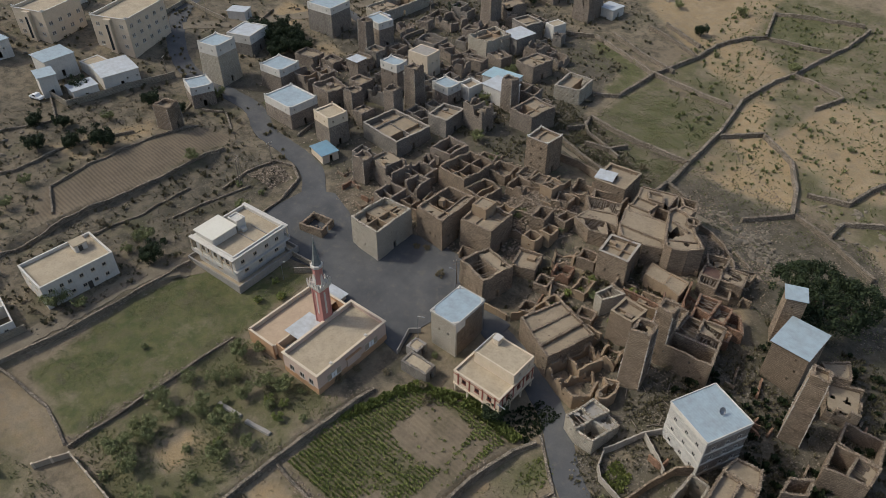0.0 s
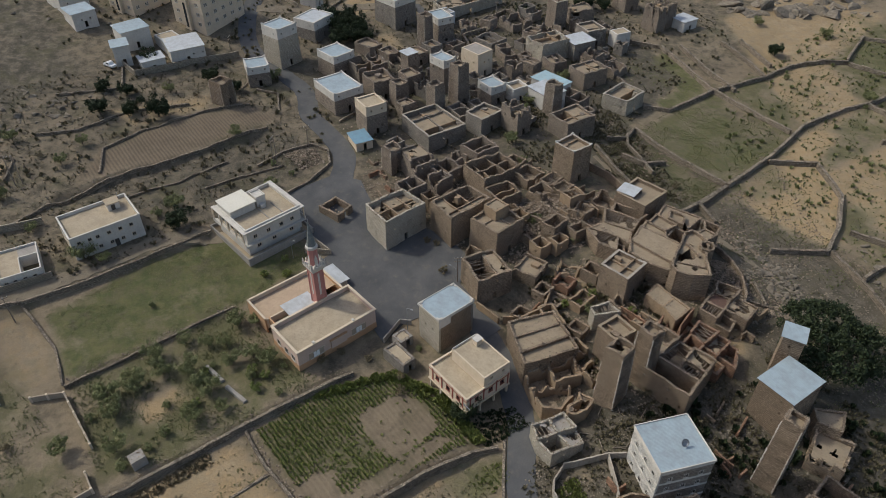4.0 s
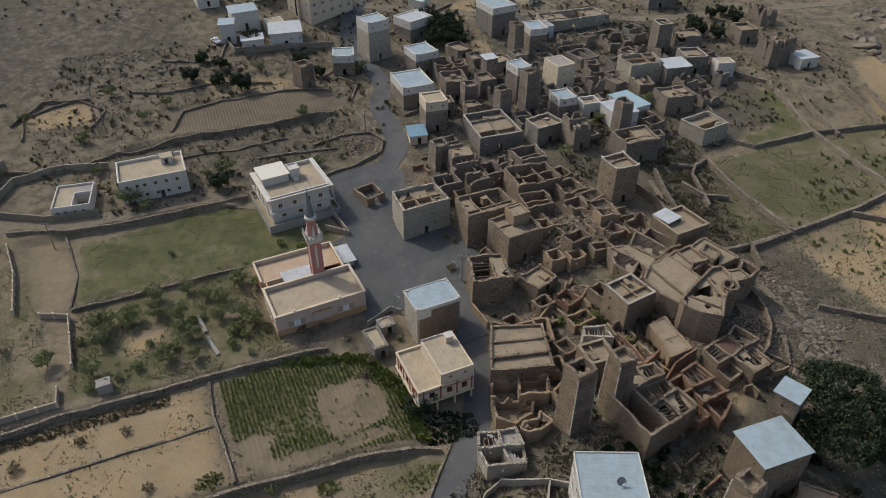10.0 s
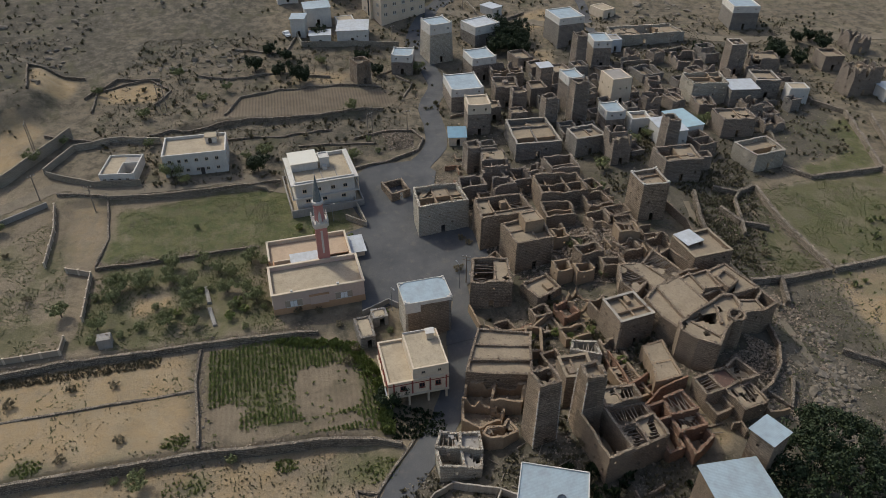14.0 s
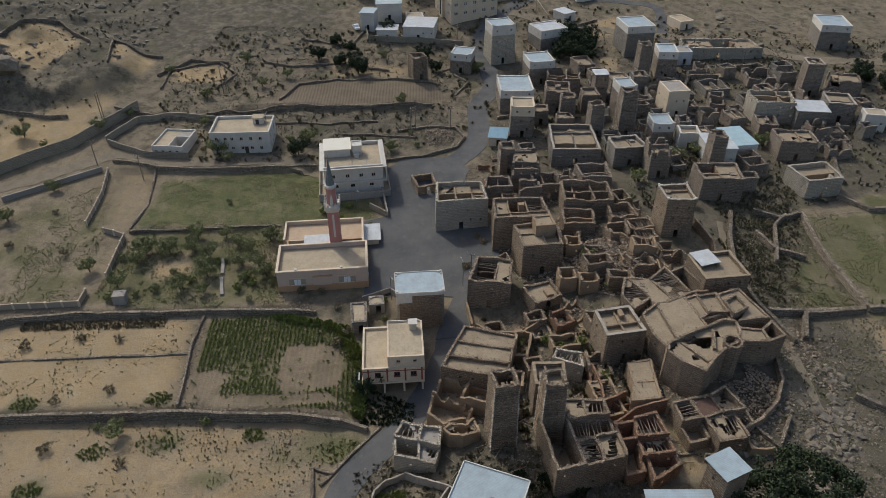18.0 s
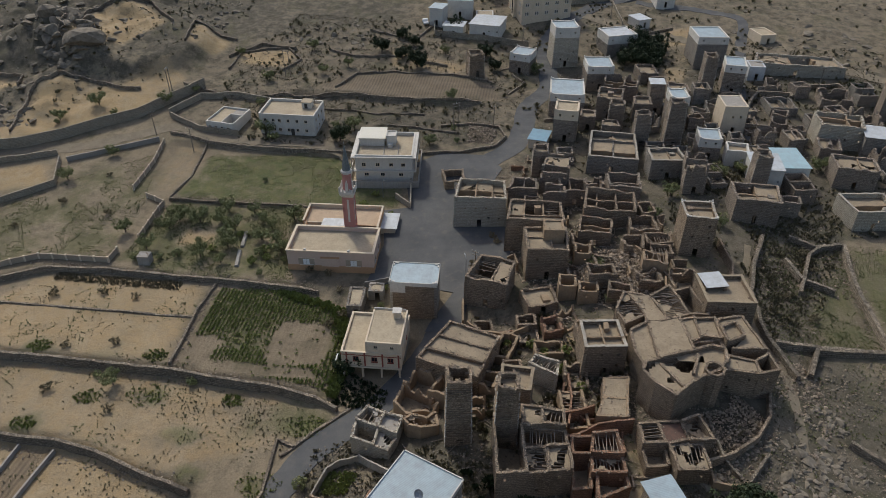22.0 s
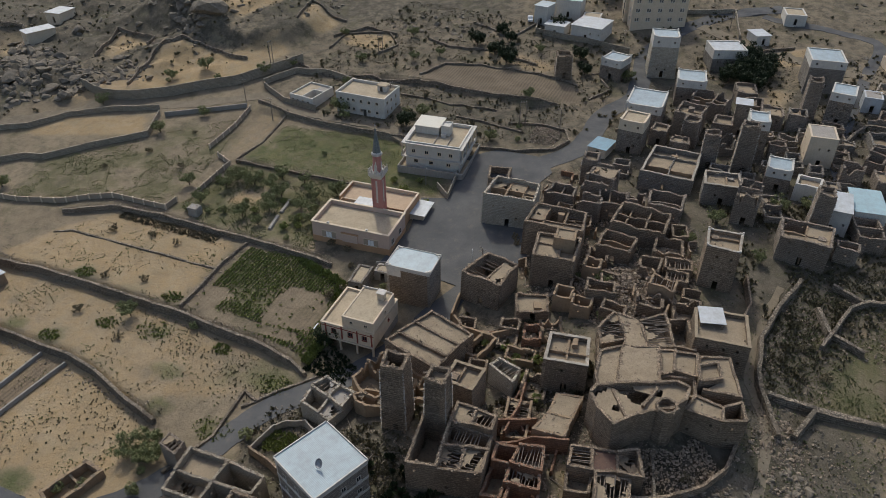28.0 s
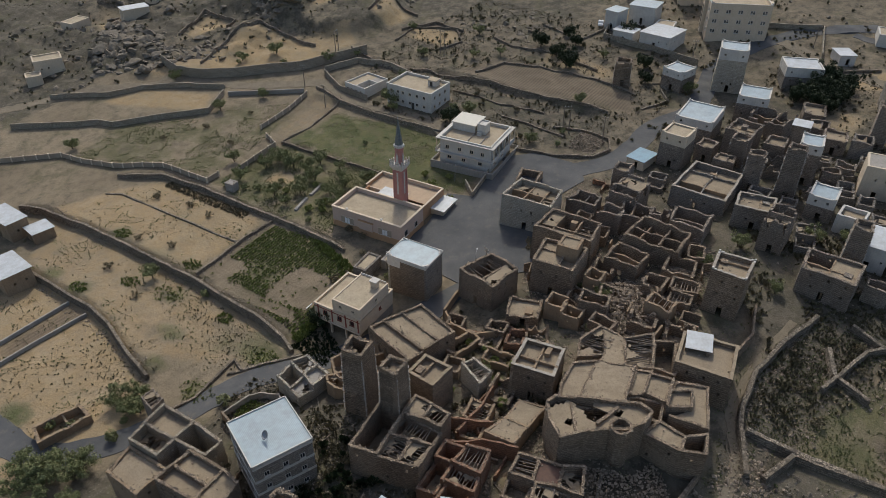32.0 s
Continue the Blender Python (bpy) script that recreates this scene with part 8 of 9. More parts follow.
# ---- scattered small growth and stones ----
def tufts(name, pts, size, mat, label, blades=7, category="plants", up=1.0):
    gen = np.random.RandomState(len(pts))
    n = len(pts) * blades
    p = np.repeat(np.array(pts), blades, 0)
    s = np.repeat(gen.uniform(size[0], size[1], len(pts)), blades)
    a = gen.uniform(0, 2 * np.pi, n)
    lean = gen.uniform(0.15, 0.9, n)
    base = p + np.stack([np.cos(a) * s * 0.35 * gen.uniform(0, 1, n), np.sin(a) * s * 0.35 * gen.uniform(0, 1, n), np.full(n, -0.03)], 1)
    tip = base + np.stack([np.cos(a) * s * lean * 0.7, np.sin(a) * s * lean * 0.7, s * up * (1.1 - lean * 0.6)], 1)
    side = np.stack([-np.sin(a), np.cos(a), np.zeros(n)], 1) * (s * 0.2)[:, None]
    midp = (base + tip) / 2 + np.array([0, 0, 1.0]) * (s * 0.12)[:, None]
    quad = np.stack([base, midp + side, tip, midp - side], 1).reshape(-1, 3)
    me = bpy.data.meshes.new(name)
    me.from_pydata(quad.tolist(), [], np.arange(len(quad)).reshape(-1, 4).tolist())
    me.materials.append(mat)
    return tagged(new(name, me), label, category, kind="stuff")


def sprinkle(poly, n, seed, clump=0.0, avoid=()):
    """Points on the ground inside a polygon, in drifts where clump is given."""
    gen = random.Random(seed)
    xs, ys = [p[0] for p in poly], [p[1] for p in poly]
    out = []
    tries = 0
    while len(out) < n and tries < n * 14:
        tries += 1
        x, y = gen.uniform(min(xs), max(xs)), gen.uniform(min(ys), max(ys))
        if clump and noise.noise((x * 0.11, y * 0.11, seed)) + 0.5 * noise.noise((x * 0.4, y * 0.4, seed)) < clump - 0.5:
            continue
        if within(x, y, poly) and not any(within(x, y, q) for q in avoid):
            out.append((x, y, ground_z(x, y)))
    return out


CROP = [(-66, 29), (-67, 41), (-61.5, 57), (-50, 61.5), (-40, 60), (-41.5, 45), (-43.5, 30)]
BARE = [(-57.5, 46.5), (-57, 56), (-52, 58.5), (-46, 58), (-44.5, 48), (-48, 45.5)]
LOWGAP = [(-51, 28), (-51, 35), (-44.7, 36), (-44.5, 56), (-42, 58), (-41, 30)]
THIN = [(-54, 35), (-54, 46), (-48, 46), (-48, 35)]
rows = []
g2 = random.Random(3)
for i in range(int(34 / 0.8)):
    y0 = 28.5 + 0.8 * i
    x = -67.5
    while x < -39:
        x += g2.uniform(0.22, 0.42)
        y = y0 + 0.05 * (x + 55) + g2.uniform(-0.13, 0.13)
        if not within(x, y, CROP) or (within(x, y, BARE) and g2.random() > 0.03) or (within(x, y, LOWGAP) and g2.random() > 0.04) or g2.random() < (0.55 if within(x, y, THIN) else 0.12):
            continue
        rows.append((x, y, ground_z(x, y)))
tufts("crop", rows, (0.38, 0.74), LEAF_GREEN, "rows of green field crop", 9, up=0.7)
edge = sprinkle([(-67.5, 42), (-62, 58.5), (-50, 63.5), (-38.6, 62.8), (-38.6, 60.5), (-50, 61), (-61, 56), (-66, 42)], 700, 21)
tufts("undergrowth", edge, (0.5, 1.2), LEAF_GREEN, "lush green weeds along the crop edge", 9)
GRASSF = [(-118, 4), (-122, 20), (-123, 46), (-114, 60), (-100, 62), (-97, 41), (-97, 3)]
tufts("grass", sprinkle(GRASSF, 7140, 31, 0.45), (0.08, 0.24), LEAF_OLIVE, "short olive green grass tufts on the field", 5)
tufts("grass", sprinkle([(-96, 3), (-97, 41), (-80, 41), (-68, 45), (-68, 14), (-72, 2)], 4420, 32, 0.45), (0.12, 0.34), LEAF_OLIVE, "rank garden grass and weeds", 6)
tufts("grass", sprinkle([(-127, 190), (-122, 214), (-97, 202), (-96, 182), (-108, 182)], 2550, 33, 0.4), (0.07, 0.19), LEAF_GREEN, "short green grass tufts on the terrace", 5)
DRYF = [(-67, 26), (-43, 28), (-41, 60), (-30, 60), (-17, 44), (16, 44), (20, -10), (-22, -14), (-40, -28), (-60, -24)]
tufts("dry_weeds", sprinkle(DRYF, 1500, 34, 0.62, (CROP,)), (0.12, 0.37), LEAF_DRY, "dry weeds dotted over the fallow fields", 8)
tufts("dry_weeds", sprinkle(DRYF, 1530, 44, 0.7, (CROP,)), (0.15, 0.37), LEAF_OLIVE, "small olive weeds dotted over the fallow fields", 8)
tufts("dry_reeds", sprinkle([(-66.5, -10), (-66.9, 20), (-64, 20), (-63.6, -10)], 714, 51), (0.25, 0.56), LEAF_DRY, "brown dry reeds in a ditch", 8)
tufts("dry_weeds", sprinkle([(-95, -3), (-117, -11), (-98, -30), (-76, -52), (-60, -45), (-69, -17), (-70, 0)], 3740, 35, 0.5), (0.12, 0.31), LEAF_OLIVE, "patchy weeds on a walled field", 7)
TILLED = [(-160, 22), (-171, 33), (-175, 46), (-176, 62), (-172, 78), (-162, 82), (-159, 60), (-156, 46)]
WILD = [(-126, 60), (-125, 10), (-155, -10), (-215, 0), (-215, 60), (-190, 92), (-160, 88), (-140, 78)]
tufts("scrub", sprinkle(WILD, 2300, 36, 0.5, (TILLED,)), (0.19, 0.5), LEAF_DRY, "low dry scrub on stony ground", 8)
tufts("scrub", sprinkle(WILD, 1200, 37, 0.55, (TILLED,)), (0.22, 0.6), LEAF_SCRUB, "low dark scrub on stony ground", 8)
NORTHF = [(-95, 201), (-96, 150), (-60, 146), (-60, 200)]
tufts("weeds", sprinkle(NORTHF, 3740, 38, 0.5), (0.12, 0.31), LEAF_OLIVE, "patchy weeds on the lower field", 7)
tufts("weeds", sprinkle([(-90, 222), (-64, 204), (-58, 164), (-28, 160), (0, 240), (-20, 290), (-90, 290)], 3400, 39, 0.6), (0.15, 0.37), LEAF_OLIVE, "weeds dotted over dry terraces", 7)
tufts("scrub", sprinkle([(-240, -10), (-160, -30), (-110, -72), (-70, -90), (-90, -180), (-260, -120)], 2400, 40, 0.5), (0.25, 0.68), LEAF_SCRUB, "dark scrub among rocks", 8)
tufts("scrub", sprinkle([(-330, -10), (-160, -24), (-110, -66), (-70, -84), (-90, -220), (-330, -160)], 1000, 140, 0.4), (0.5, 1.3), LEAF_SCRUB, "dark thorn bushes on the rocky hillside", 14)
tufts("weeds", sprinkle([(-110, 125), (-60, 100), (-20, 90), (-20, 120), (-60, 145), (-110, 150)], 1870, 41, 0.5), (0.12, 0.37), LEAF_OLIVE, "weeds among fallen stones", 7)
tufts("scrub", sprinkle([(-230, 110), (-215, 180), (-200, 240), (-120, 250), (-130, 215), (-180, 150), (-200, 110)], 3060, 42, 0.5), (0.19, 0.56), LEAF_SCRUB, "dark scrub round the upper houses", 8)
tufts("scrub", sprinkle([(-300, 40), (-215, 180), (-200, 260), (-120, 250), (-100, 205), (-125, 165), (-180, 150), (-215, 60)], 900, 141, 0.45), (0.5, 1.3), LEAF_SCRUB, "dark thorn bushes round the upper village", 14)
tufts("scrub", sprinkle([(-160, -12), (-215, 0), (-220, 96), (-150, 96), (-126, 62), (-126, 10)], 420, 142, 0.5, (TILLED,)), (0.5, 1.5), LEAF_SCRUB, "dark thorn bushes on the waste ground", 12)
tufts("weeds", sprinkle([(-60, 164), (-94, 205), (-100, 290), (30, 290), (50, 170), (4, 150), (-28, 168)], 3600, 143, 0.5), (0.25, 0.7), LEAF_OLIVE, "olive weeds over the northern terraces", 8)
tufts("scrub", sprinkle([(-60, 164), (-94, 205), (-100, 290), (30, 290), (50, 170), (4, 150), (-28, 168)], 700, 144, 0.55), (0.5, 1.4), LEAF_OLIVE, "scattered olive bushes over the northern terraces", 14)


heapf = lambda p, cx, cy, r, h: (p[0], p[1], p[2] + h * max(0.0, 1 - ((p[0] - cx) ** 2 + (p[1] - cy) ** 2) / r ** 2) * random.uniform(0.5, 1))
RUINS = [(-112, 86), (-104, 124), (-88, 128), (-66, 124), (-62, 104), (-76, 92), (-98, 90)]
mound = [heapf(p, -75.5, 113.5, 10, 2.4) for p in sprinkle([(-84, 104), (-84, 122), (-68, 123), (-66, 108), (-72, 103)], 3800, 61)]
stones("rubble", mound, (0.1, 0.4), "great heap of fallen building stones")
stones("rubble", sprinkle(RUINS, 7500, 62, 0.3), (0.08, 0.42), "building stones strewn among the ruins")
stones("rubble", sprinkle([(-60, 84), (-62, 106), (-36, 120), (-20, 112), (-20, 92), (-38, 78)], 2600, 63, 0.35), (0.07, 0.35), "building stones strewn in the alleys")
stones("rubble", sprinkle([(-20, 78), (-18, 104), (4, 104), (10, 78), (0, 70)], 1500, 64, 0.4), (0.08, 0.34), "stones strewn on the east slope", ROCK)
stones("rubble", [heapf(p, -139, 78, 5, 1.3) for p in sprinkle([(-144, 74), (-142, 83), (-134, 82), (-134, 75)], 700, 65)], (0.1, 0.4), "heap of tan stones at the road bend")
stones("rubble", sprinkle([(-128, 92), (-126, 100), (-112, 96), (-104, 86), (-118, 84)], 900, 66), (0.08, 0.35), "stones fallen onto the road edge")
stones("stones", sprinkle(WILD, 4200, 67, 0.45, (TILLED,)), (0.06, 0.35), "loose stones on the waste ground", ROCK)
stones("stones", sprinkle([(-64, 140), (-90, 146), (-96, 165), (-62, 163)], 900, 68, 0.5), (0.06, 0.35), "pale loose stones at the field edge")
for x0, y0, x1, y1, n in ((-68, -20, -67.6, 50, 620), (-41, -28, -40, 58, 620), (-23, -10, -18, 42, 380), (-97, 3, -97.4, 40, 300), (-122, 0, -123.4, 44, 320), (-61, 164, -64, 200, 420), (-64, 204, -58, 246, 320), (-94, 164, -62, 163.6, 260), (-60, 140.8, -92, 146, 320), (-67, 27.6, -42, 29, 300), (-60, 183, -30, 162, 300), (-126, 212, -66, 200.4, 320)):
    pts = []
    for i in range(n):
        t = random.random()
        x, y = x0 + (x1 - x0) * t + random.gauss(0, 0.7), y0 + (y1 - y0) * t + random.gauss(0, 0.7)
        pts.append((x, y, ground_z(x, y)))
    stones("stones", pts, (0.08, 0.32), "loose stones fallen along a field wall")

below = sprinkle([(-45, 132), (-40, 130.5), (-36.5, 122.5), (-30.5, 127.5), (-33, 133), (-41, 137)], 1500, 264)
stones("rubble", [heapf(q, -37.5, 130, 8, 1.2) for q in below], (0.07, 0.3), "bank of fallen stones below the curved house")
stones("rubble", sprinkle([(-58, 142), (-46, 140), (-30, 128), (-24, 128), (-20, 136), (-40, 148), (-56, 150)], 1300, 265, 0.3), (0.1, 0.45), "stones tumbled down the village slope")


UPPER = [(-185, 100), (-125, 92), (-112, 128), (-96, 150), (-104, 200), (-150, 215), (-185, 200)]
stones("rubble", sprinkle(UPPER, 4200, 69, 0.35), (0.08, 0.4), "stones strewn among the upper houses")
tufts("scrub", sprinkle(UPPER, 2200, 70, 0.45), (0.25, 0.9), LEAF_SCRUB, "dull weeds among the upper houses", 9)
tufts("scrub", sprinkle([(-118, 128), (-94, 126), (-84, 140), (-66, 141), (-62, 150), (-94, 164), (-112, 170), (-124, 150)], 1500, 304, 0.4), (0.25, 0.9), LEAF_SCRUB, "dark scrub on the slope behind the tower house", 9)
tufts("weeds", sprinkle([(-28, 62), (-34, 84), (-20, 92), (-6, 92), (-4, 74), (-18, 62)], 900, 181, 0.4), (0.25, 0.7), LEAF_SCRUB, "dark weeds between the lane ruins", 8)
stones("rubble", sprinkle([(-28, 62), (-34, 84), (-20, 92), (-6, 92), (-4, 74), (-18, 62)], 1500, 182, 0.4), (0.07, 0.35), "stones strewn between the lane ruins", ROCK)
tufts("weeds", sprinkle([(-23, 66), (-23, 71), (-19, 70), (-18.5, 65.5)], 300, 183), (0.3, 0.7), LEAF_GREEN, "yellow green weeds in a small yard", 8)
tufts("scrub", sprinkle([(-66.2, 140.1), (-82.4, 142.2), (-97.7, 150.2), (-103.8, 159.8), (-96.2, 160.2), (-75.9, 149.5), (-74.7, 152.6), (-61.9, 147.3), (-61.1, 141.5)], 1300, 190, 0.45), (0.2, 0.55), LEAF_SCRUB, "dense dark scrub on a neglected field", 8)
for k, (x, y, r, n) in enumerate(((-34.2, 33.5, 5, 130), (-35.1, 39.7, 4, 110), (-28.9, 49.1, 6, 150), (-13.4, 29.0, 7, 150), (-16.7, 32.1, 6, 130), (-5.9, 26.2, 6, 120), (-30, 52, 5, 90), (-12, 40, 6, 90))):
    tufts("weeds", sprinkle([(x + r * math.cos(a), y + 1.4 * r * math.sin(a)) for a in (0, 1, 2, 3, 4, 5)], n // 2, 200 + k), (0.16, 0.4), LEAF_SCRUB, "cluster of small dark weeds on fallow soil", 9)
for k, (x, y, r) in enumerate(((-44.1, 24.9, 2), (-33.4, 16.3, 2), (-25.7, 8.6, 2), (-35.3, 26.9, 3), (-19.4, 55.0, 3), (-32.0, 59.0, 3), (-36.6, 43.6, 1.6), (-43.5, 0.4, 2))):
    tufts("weeds", sprinkle([(x + r * math.cos(a), y + 1.4 * r * math.sin(a)) for a in (0, 1, 2, 3, 4, 5)], 110, 230 + k), (0.2, 0.5), LEAF_GREEN, "patch of green weeds beside a field wall", 8)
FAR = [(-430, -120), (-240, -30), (-232, 60), (-250, 120), (-232, 200), (-210, 300), (-430, 300)]
tufts("scrub", sprinkle(FAR, 800, 260, 0.45), (0.6, 1.6), LEAF_SCRUB, "thorn bushes scattered over the far slope", 14)
stones("stones", sprinkle(FAR, 1600, 261, 0.45), (0.2, 1.1), "grey stones scattered over the far slope", ROCK)
stones("rubble", sprinkle([(-62, 100), (-60, 122), (-40, 128), (-26, 120), (-26, 104), (-40, 100)], 1700, 262, 0.35), (0.08, 0.36), "fallen stones between the tightly packed ruins")
# the slope below the village on its north-east side
SLOPE = [(-60, 141), (-46, 139), (-34, 134), (-27, 122), (-18, 118), (-4, 116), (8, 140), (-8, 160), (-30, 166), (-58, 166)]
stones("stones", sprinkle(SLOPE, 3000, 171, 0.5), (0.06, 0.36), "grey brown stones littering the village slope", ROCK)
stones("rubble", sprinkle(SLOPE, 2600, 172, 0.5), (0.08, 0.3), "fallen building stones on the village slope")
tufts("scrub", sprinkle(SLOPE, 1700, 173, 0.5), (0.15, 0.43), LEAF_OLIVE, "thin olive scrub on the village slope", 7)
tufts("scrub", sprinkle(SLOPE, 800, 174, 0.6), (0.15, 0.43), LEAF_SCRUB, "dark low scrub on the village slope", 7)
tufts("weeds", sprinkle([(-95, 146), (-95, 164), (-62, 163), (-60, 141), (-80, 141)], 2600, 175, 0.35), (0.12, 0.34), LEAF_OLIVE, "dense weeds on a neglected field", 7)
tufts("scrub", sprinkle([(-24, 78), (-22, 108), (8, 116), (22, 92), (10, 70), (-4, 66)], 1500, 176, 0.45), (0.15, 0.5), LEAF_SCRUB, "dark weeds round the eastern ruins", 7)
tufts("scrub", sprinkle([(-62, 84), (-66, 108), (-48, 122), (-24, 126), (-20, 92), (-38, 78)], 900, 177, 0.5), (0.12, 0.43), LEAF_SCRUB, "dark weeds in the ruined alleys", 7)
tufts("undergrowth", sprinkle([(-48, 60), (-37, 62), (-36, 72), (-41, 72), (-44, 66)], 420, 178), (0.31, 0.74), LEAF_DARK, "dark undergrowth below a house wall", 9)
stones("rubble", sprinkle([(-24, 78), (-22, 108), (8, 116), (22, 92), (10, 66), (-4, 60)], 2000, 179, 0.35), (0.08, 0.34), "stones strewn round the eastern ruins", ROCK)
EASTSLOPE = [(-26, 74), (-24, 92), (-16, 106), (-18, 120), (24, 128), (34, 80), (14, 62), (2, 72), (-8, 84), (-16, 90), (-22, 84)]
tufts("scrub", sprinkle(EASTSLOPE, 3600, 301, 0.35), (0.3, 0.8), LEAF_SCRUB, "dark weeds and thorn scrub between the eastern ruins", 9)
tufts("scrub", sprinkle(EASTSLOPE, 420, 302, 0.4), (0.8, 1.7), LEAF_DARK, "dark bushes between the eastern ruins", 22)
tufts("scrub", sprinkle([(-62, 86), (-64, 108), (-48, 116), (-36, 112), (-24, 104), (-32, 84), (-40, 90)], 260, 303, 0.4), (0.6, 1.3), LEAF_SCRUB, "dark bushes in the ruined alleys", 18)


# ---- rock outcrops ----
def unit_ball():
    bm = bmesh.new()
    bmesh.ops.create_icosphere(bm, subdivisions=2, radius=1.0)
    bm.verts.index_update()
    out = [v.co.copy() for v in bm.verts], [[v.index for v in f.verts] for f in bm.faces]
    bm.free()
    return out


BALL = unit_ball()


def outcrop(pts, size, seed, label, squash=0.75):
    gen = random.Random(seed)
    verts, faces = [], []
    for x, y, z in pts:
        r = gen.uniform(*size) * (1.6 if gen.random() < 0.12 else 1.0)
        q = Euler((gen.uniform(-0.5, 0.5), gen.uniform(-0.5, 0.5), gen.uniform(0, 6)))
        s = Vector((gen.uniform(0.8, 1.5), gen.uniform(0.6, 1.1), gen.uniform(0.5, 1.0) * squash)) * r
        off = gen.uniform(0, 50)
        cuts = [(Vector((gen.gauss(0, 1), gen.gauss(0, 1), gen.gauss(0, 1))).normalized(), gen.uniform(0.35, 0.75)) for _ in range(8)]
        first = len(verts)
        for co in BALL[0]:
            p = co * (1 + 0.3 * noise.noise(co * 1.3 + Vector((off, 0, 0))))
            for nrm, c in cuts:
                p -= nrm * max(0.0, p.dot(nrm) - c)
            p = Vector((p.x * s.x, p.y * s.y, p.z * s.z)) * 1.3
            p.rotate(q)
            verts.append((p.x + x, p.y + y, p.z + z - r * 0.12))
        faces += [[first + i for i in f] for f in BALL[1]]
    me = bpy.data.meshes.new("rocks")
    me.from_pydata(verts, [], faces)
    me.materials.append(ROCK)
    return tagged(new("rocks", me), label, "rocks", kind="stuff")


outcrop(sprinkle([(-49, 141), (-45, 150), (-30, 152), (-16, 142), (-20, 128), (-27, 124), (-32, 131), (-38, 139)], 330, 71, 0.5), (0.22, 0.75), 1, "weathered granite outcrop on the village slope")
outcrop(sprinkle([(-180, -95), (-150, -60), (-160, -52), (-184, -62), (-190, -90)], 150, 772), (0.8, 2.6), 22, "grey crag of weathered granite above terraces")
outcrop(sprinkle([(-92, -84), (-133, -127), (-126, -87), (-118, -68), (-106, -70)], 170, 773), (0.6, 2.2), 23, "dark jumbled granite rocks beside a farm")
outcrop(sprinkle([(-240, -20), (-180, -20), (-160, -40), (-118, -66), (-80, -84), (-100, -150), (-240, -120)], 330, 72, 0.3), (0.4, 1.5), 2, "tumbled granite boulders on the hillside")
outcrop(sprinkle([(-112, -60), (-125, -50), (-135, -70), (-118, -85)], 60, 73), (0.5, 1.6), 3, "tumbled granite boulders above the track")
outcrop(sprinkle([(-130, 252), (-110, 270), (-90, 300), (-140, 310), (-170, 290)], 130, 74), (0.7, 3.2), 4, "pale granite boulders behind the fields")
outcrop(sprinkle([(-215, 140), (-230, 190), (-205, 235), (-190, 200)], 90, 75), (0.4, 1.3), 5, "low rock ridges on the waste ground")
outcrop(sprinkle([(-190, 0), (-215, 20), (-200, 44), (-184, 26)], 70, 76), (0.3, 1.0), 6, "low rock ledges on the slope")
outcrop(sprinkle([(-14, 154), (-30, 172), (-20, 180), (-4, 170)], 40, 77), (0.3, 1.0), 7, "rocks in a dry gully between fields")


# ---- broken walls and timbers between the houses ----
def clear_spot(x, y, margin=0.4):
    for cx, cy, w, d, rot in FOOT:
        a = radians(rot)
        u, v = (x - cx) * math.cos(a) + (y - cy) * math.sin(a), -(x - cx) * math.sin(a) + (y - cy) * math.cos(a)
        if abs(u) < w / 2 + margin and abs(v) < d / 2 + margin:
            return False
    return True


def fragments(poly, n, seed, mats, high=(1.0, 2.6), label="broken stump of a rubble house wall"):
    gen = random.Random(seed)
    xs, ys = [p[0] for p in poly], [p[1] for p in poly]
    made = tries = 0
    while made < n and tries < 4000:
        tries += 1
        c = Vector((gen.uniform(min(xs), max(xs)), gen.uniform(min(ys), max(ys))))
        a = radians(gen.gauss(5, 8) + gen.choice((0, 90)))
        d1, d2 = Vector((math.cos(a), math.sin(a))), Vector((-math.sin(a), math.cos(a))) * gen.choice((-1, 1))
        line = [c + d1 * gen.uniform(1.5, 4.5), c] + ([c + d2 * gen.uniform(1.5, 4.0)] if gen.random() < 0.65 else [])
        pts = resample(line, 0.6)
        if not within(c.x, c.y, poly) or not all(clear_spot(p.x, p.y) for p in pts):
            continue
        dry_wall([(p.x, p.y) for p in line], gen.uniform(*high), 0.45, gen.choice(mats), label, 1.1, "broken_wall", group="broken walls", step=0.55)
        made += 1


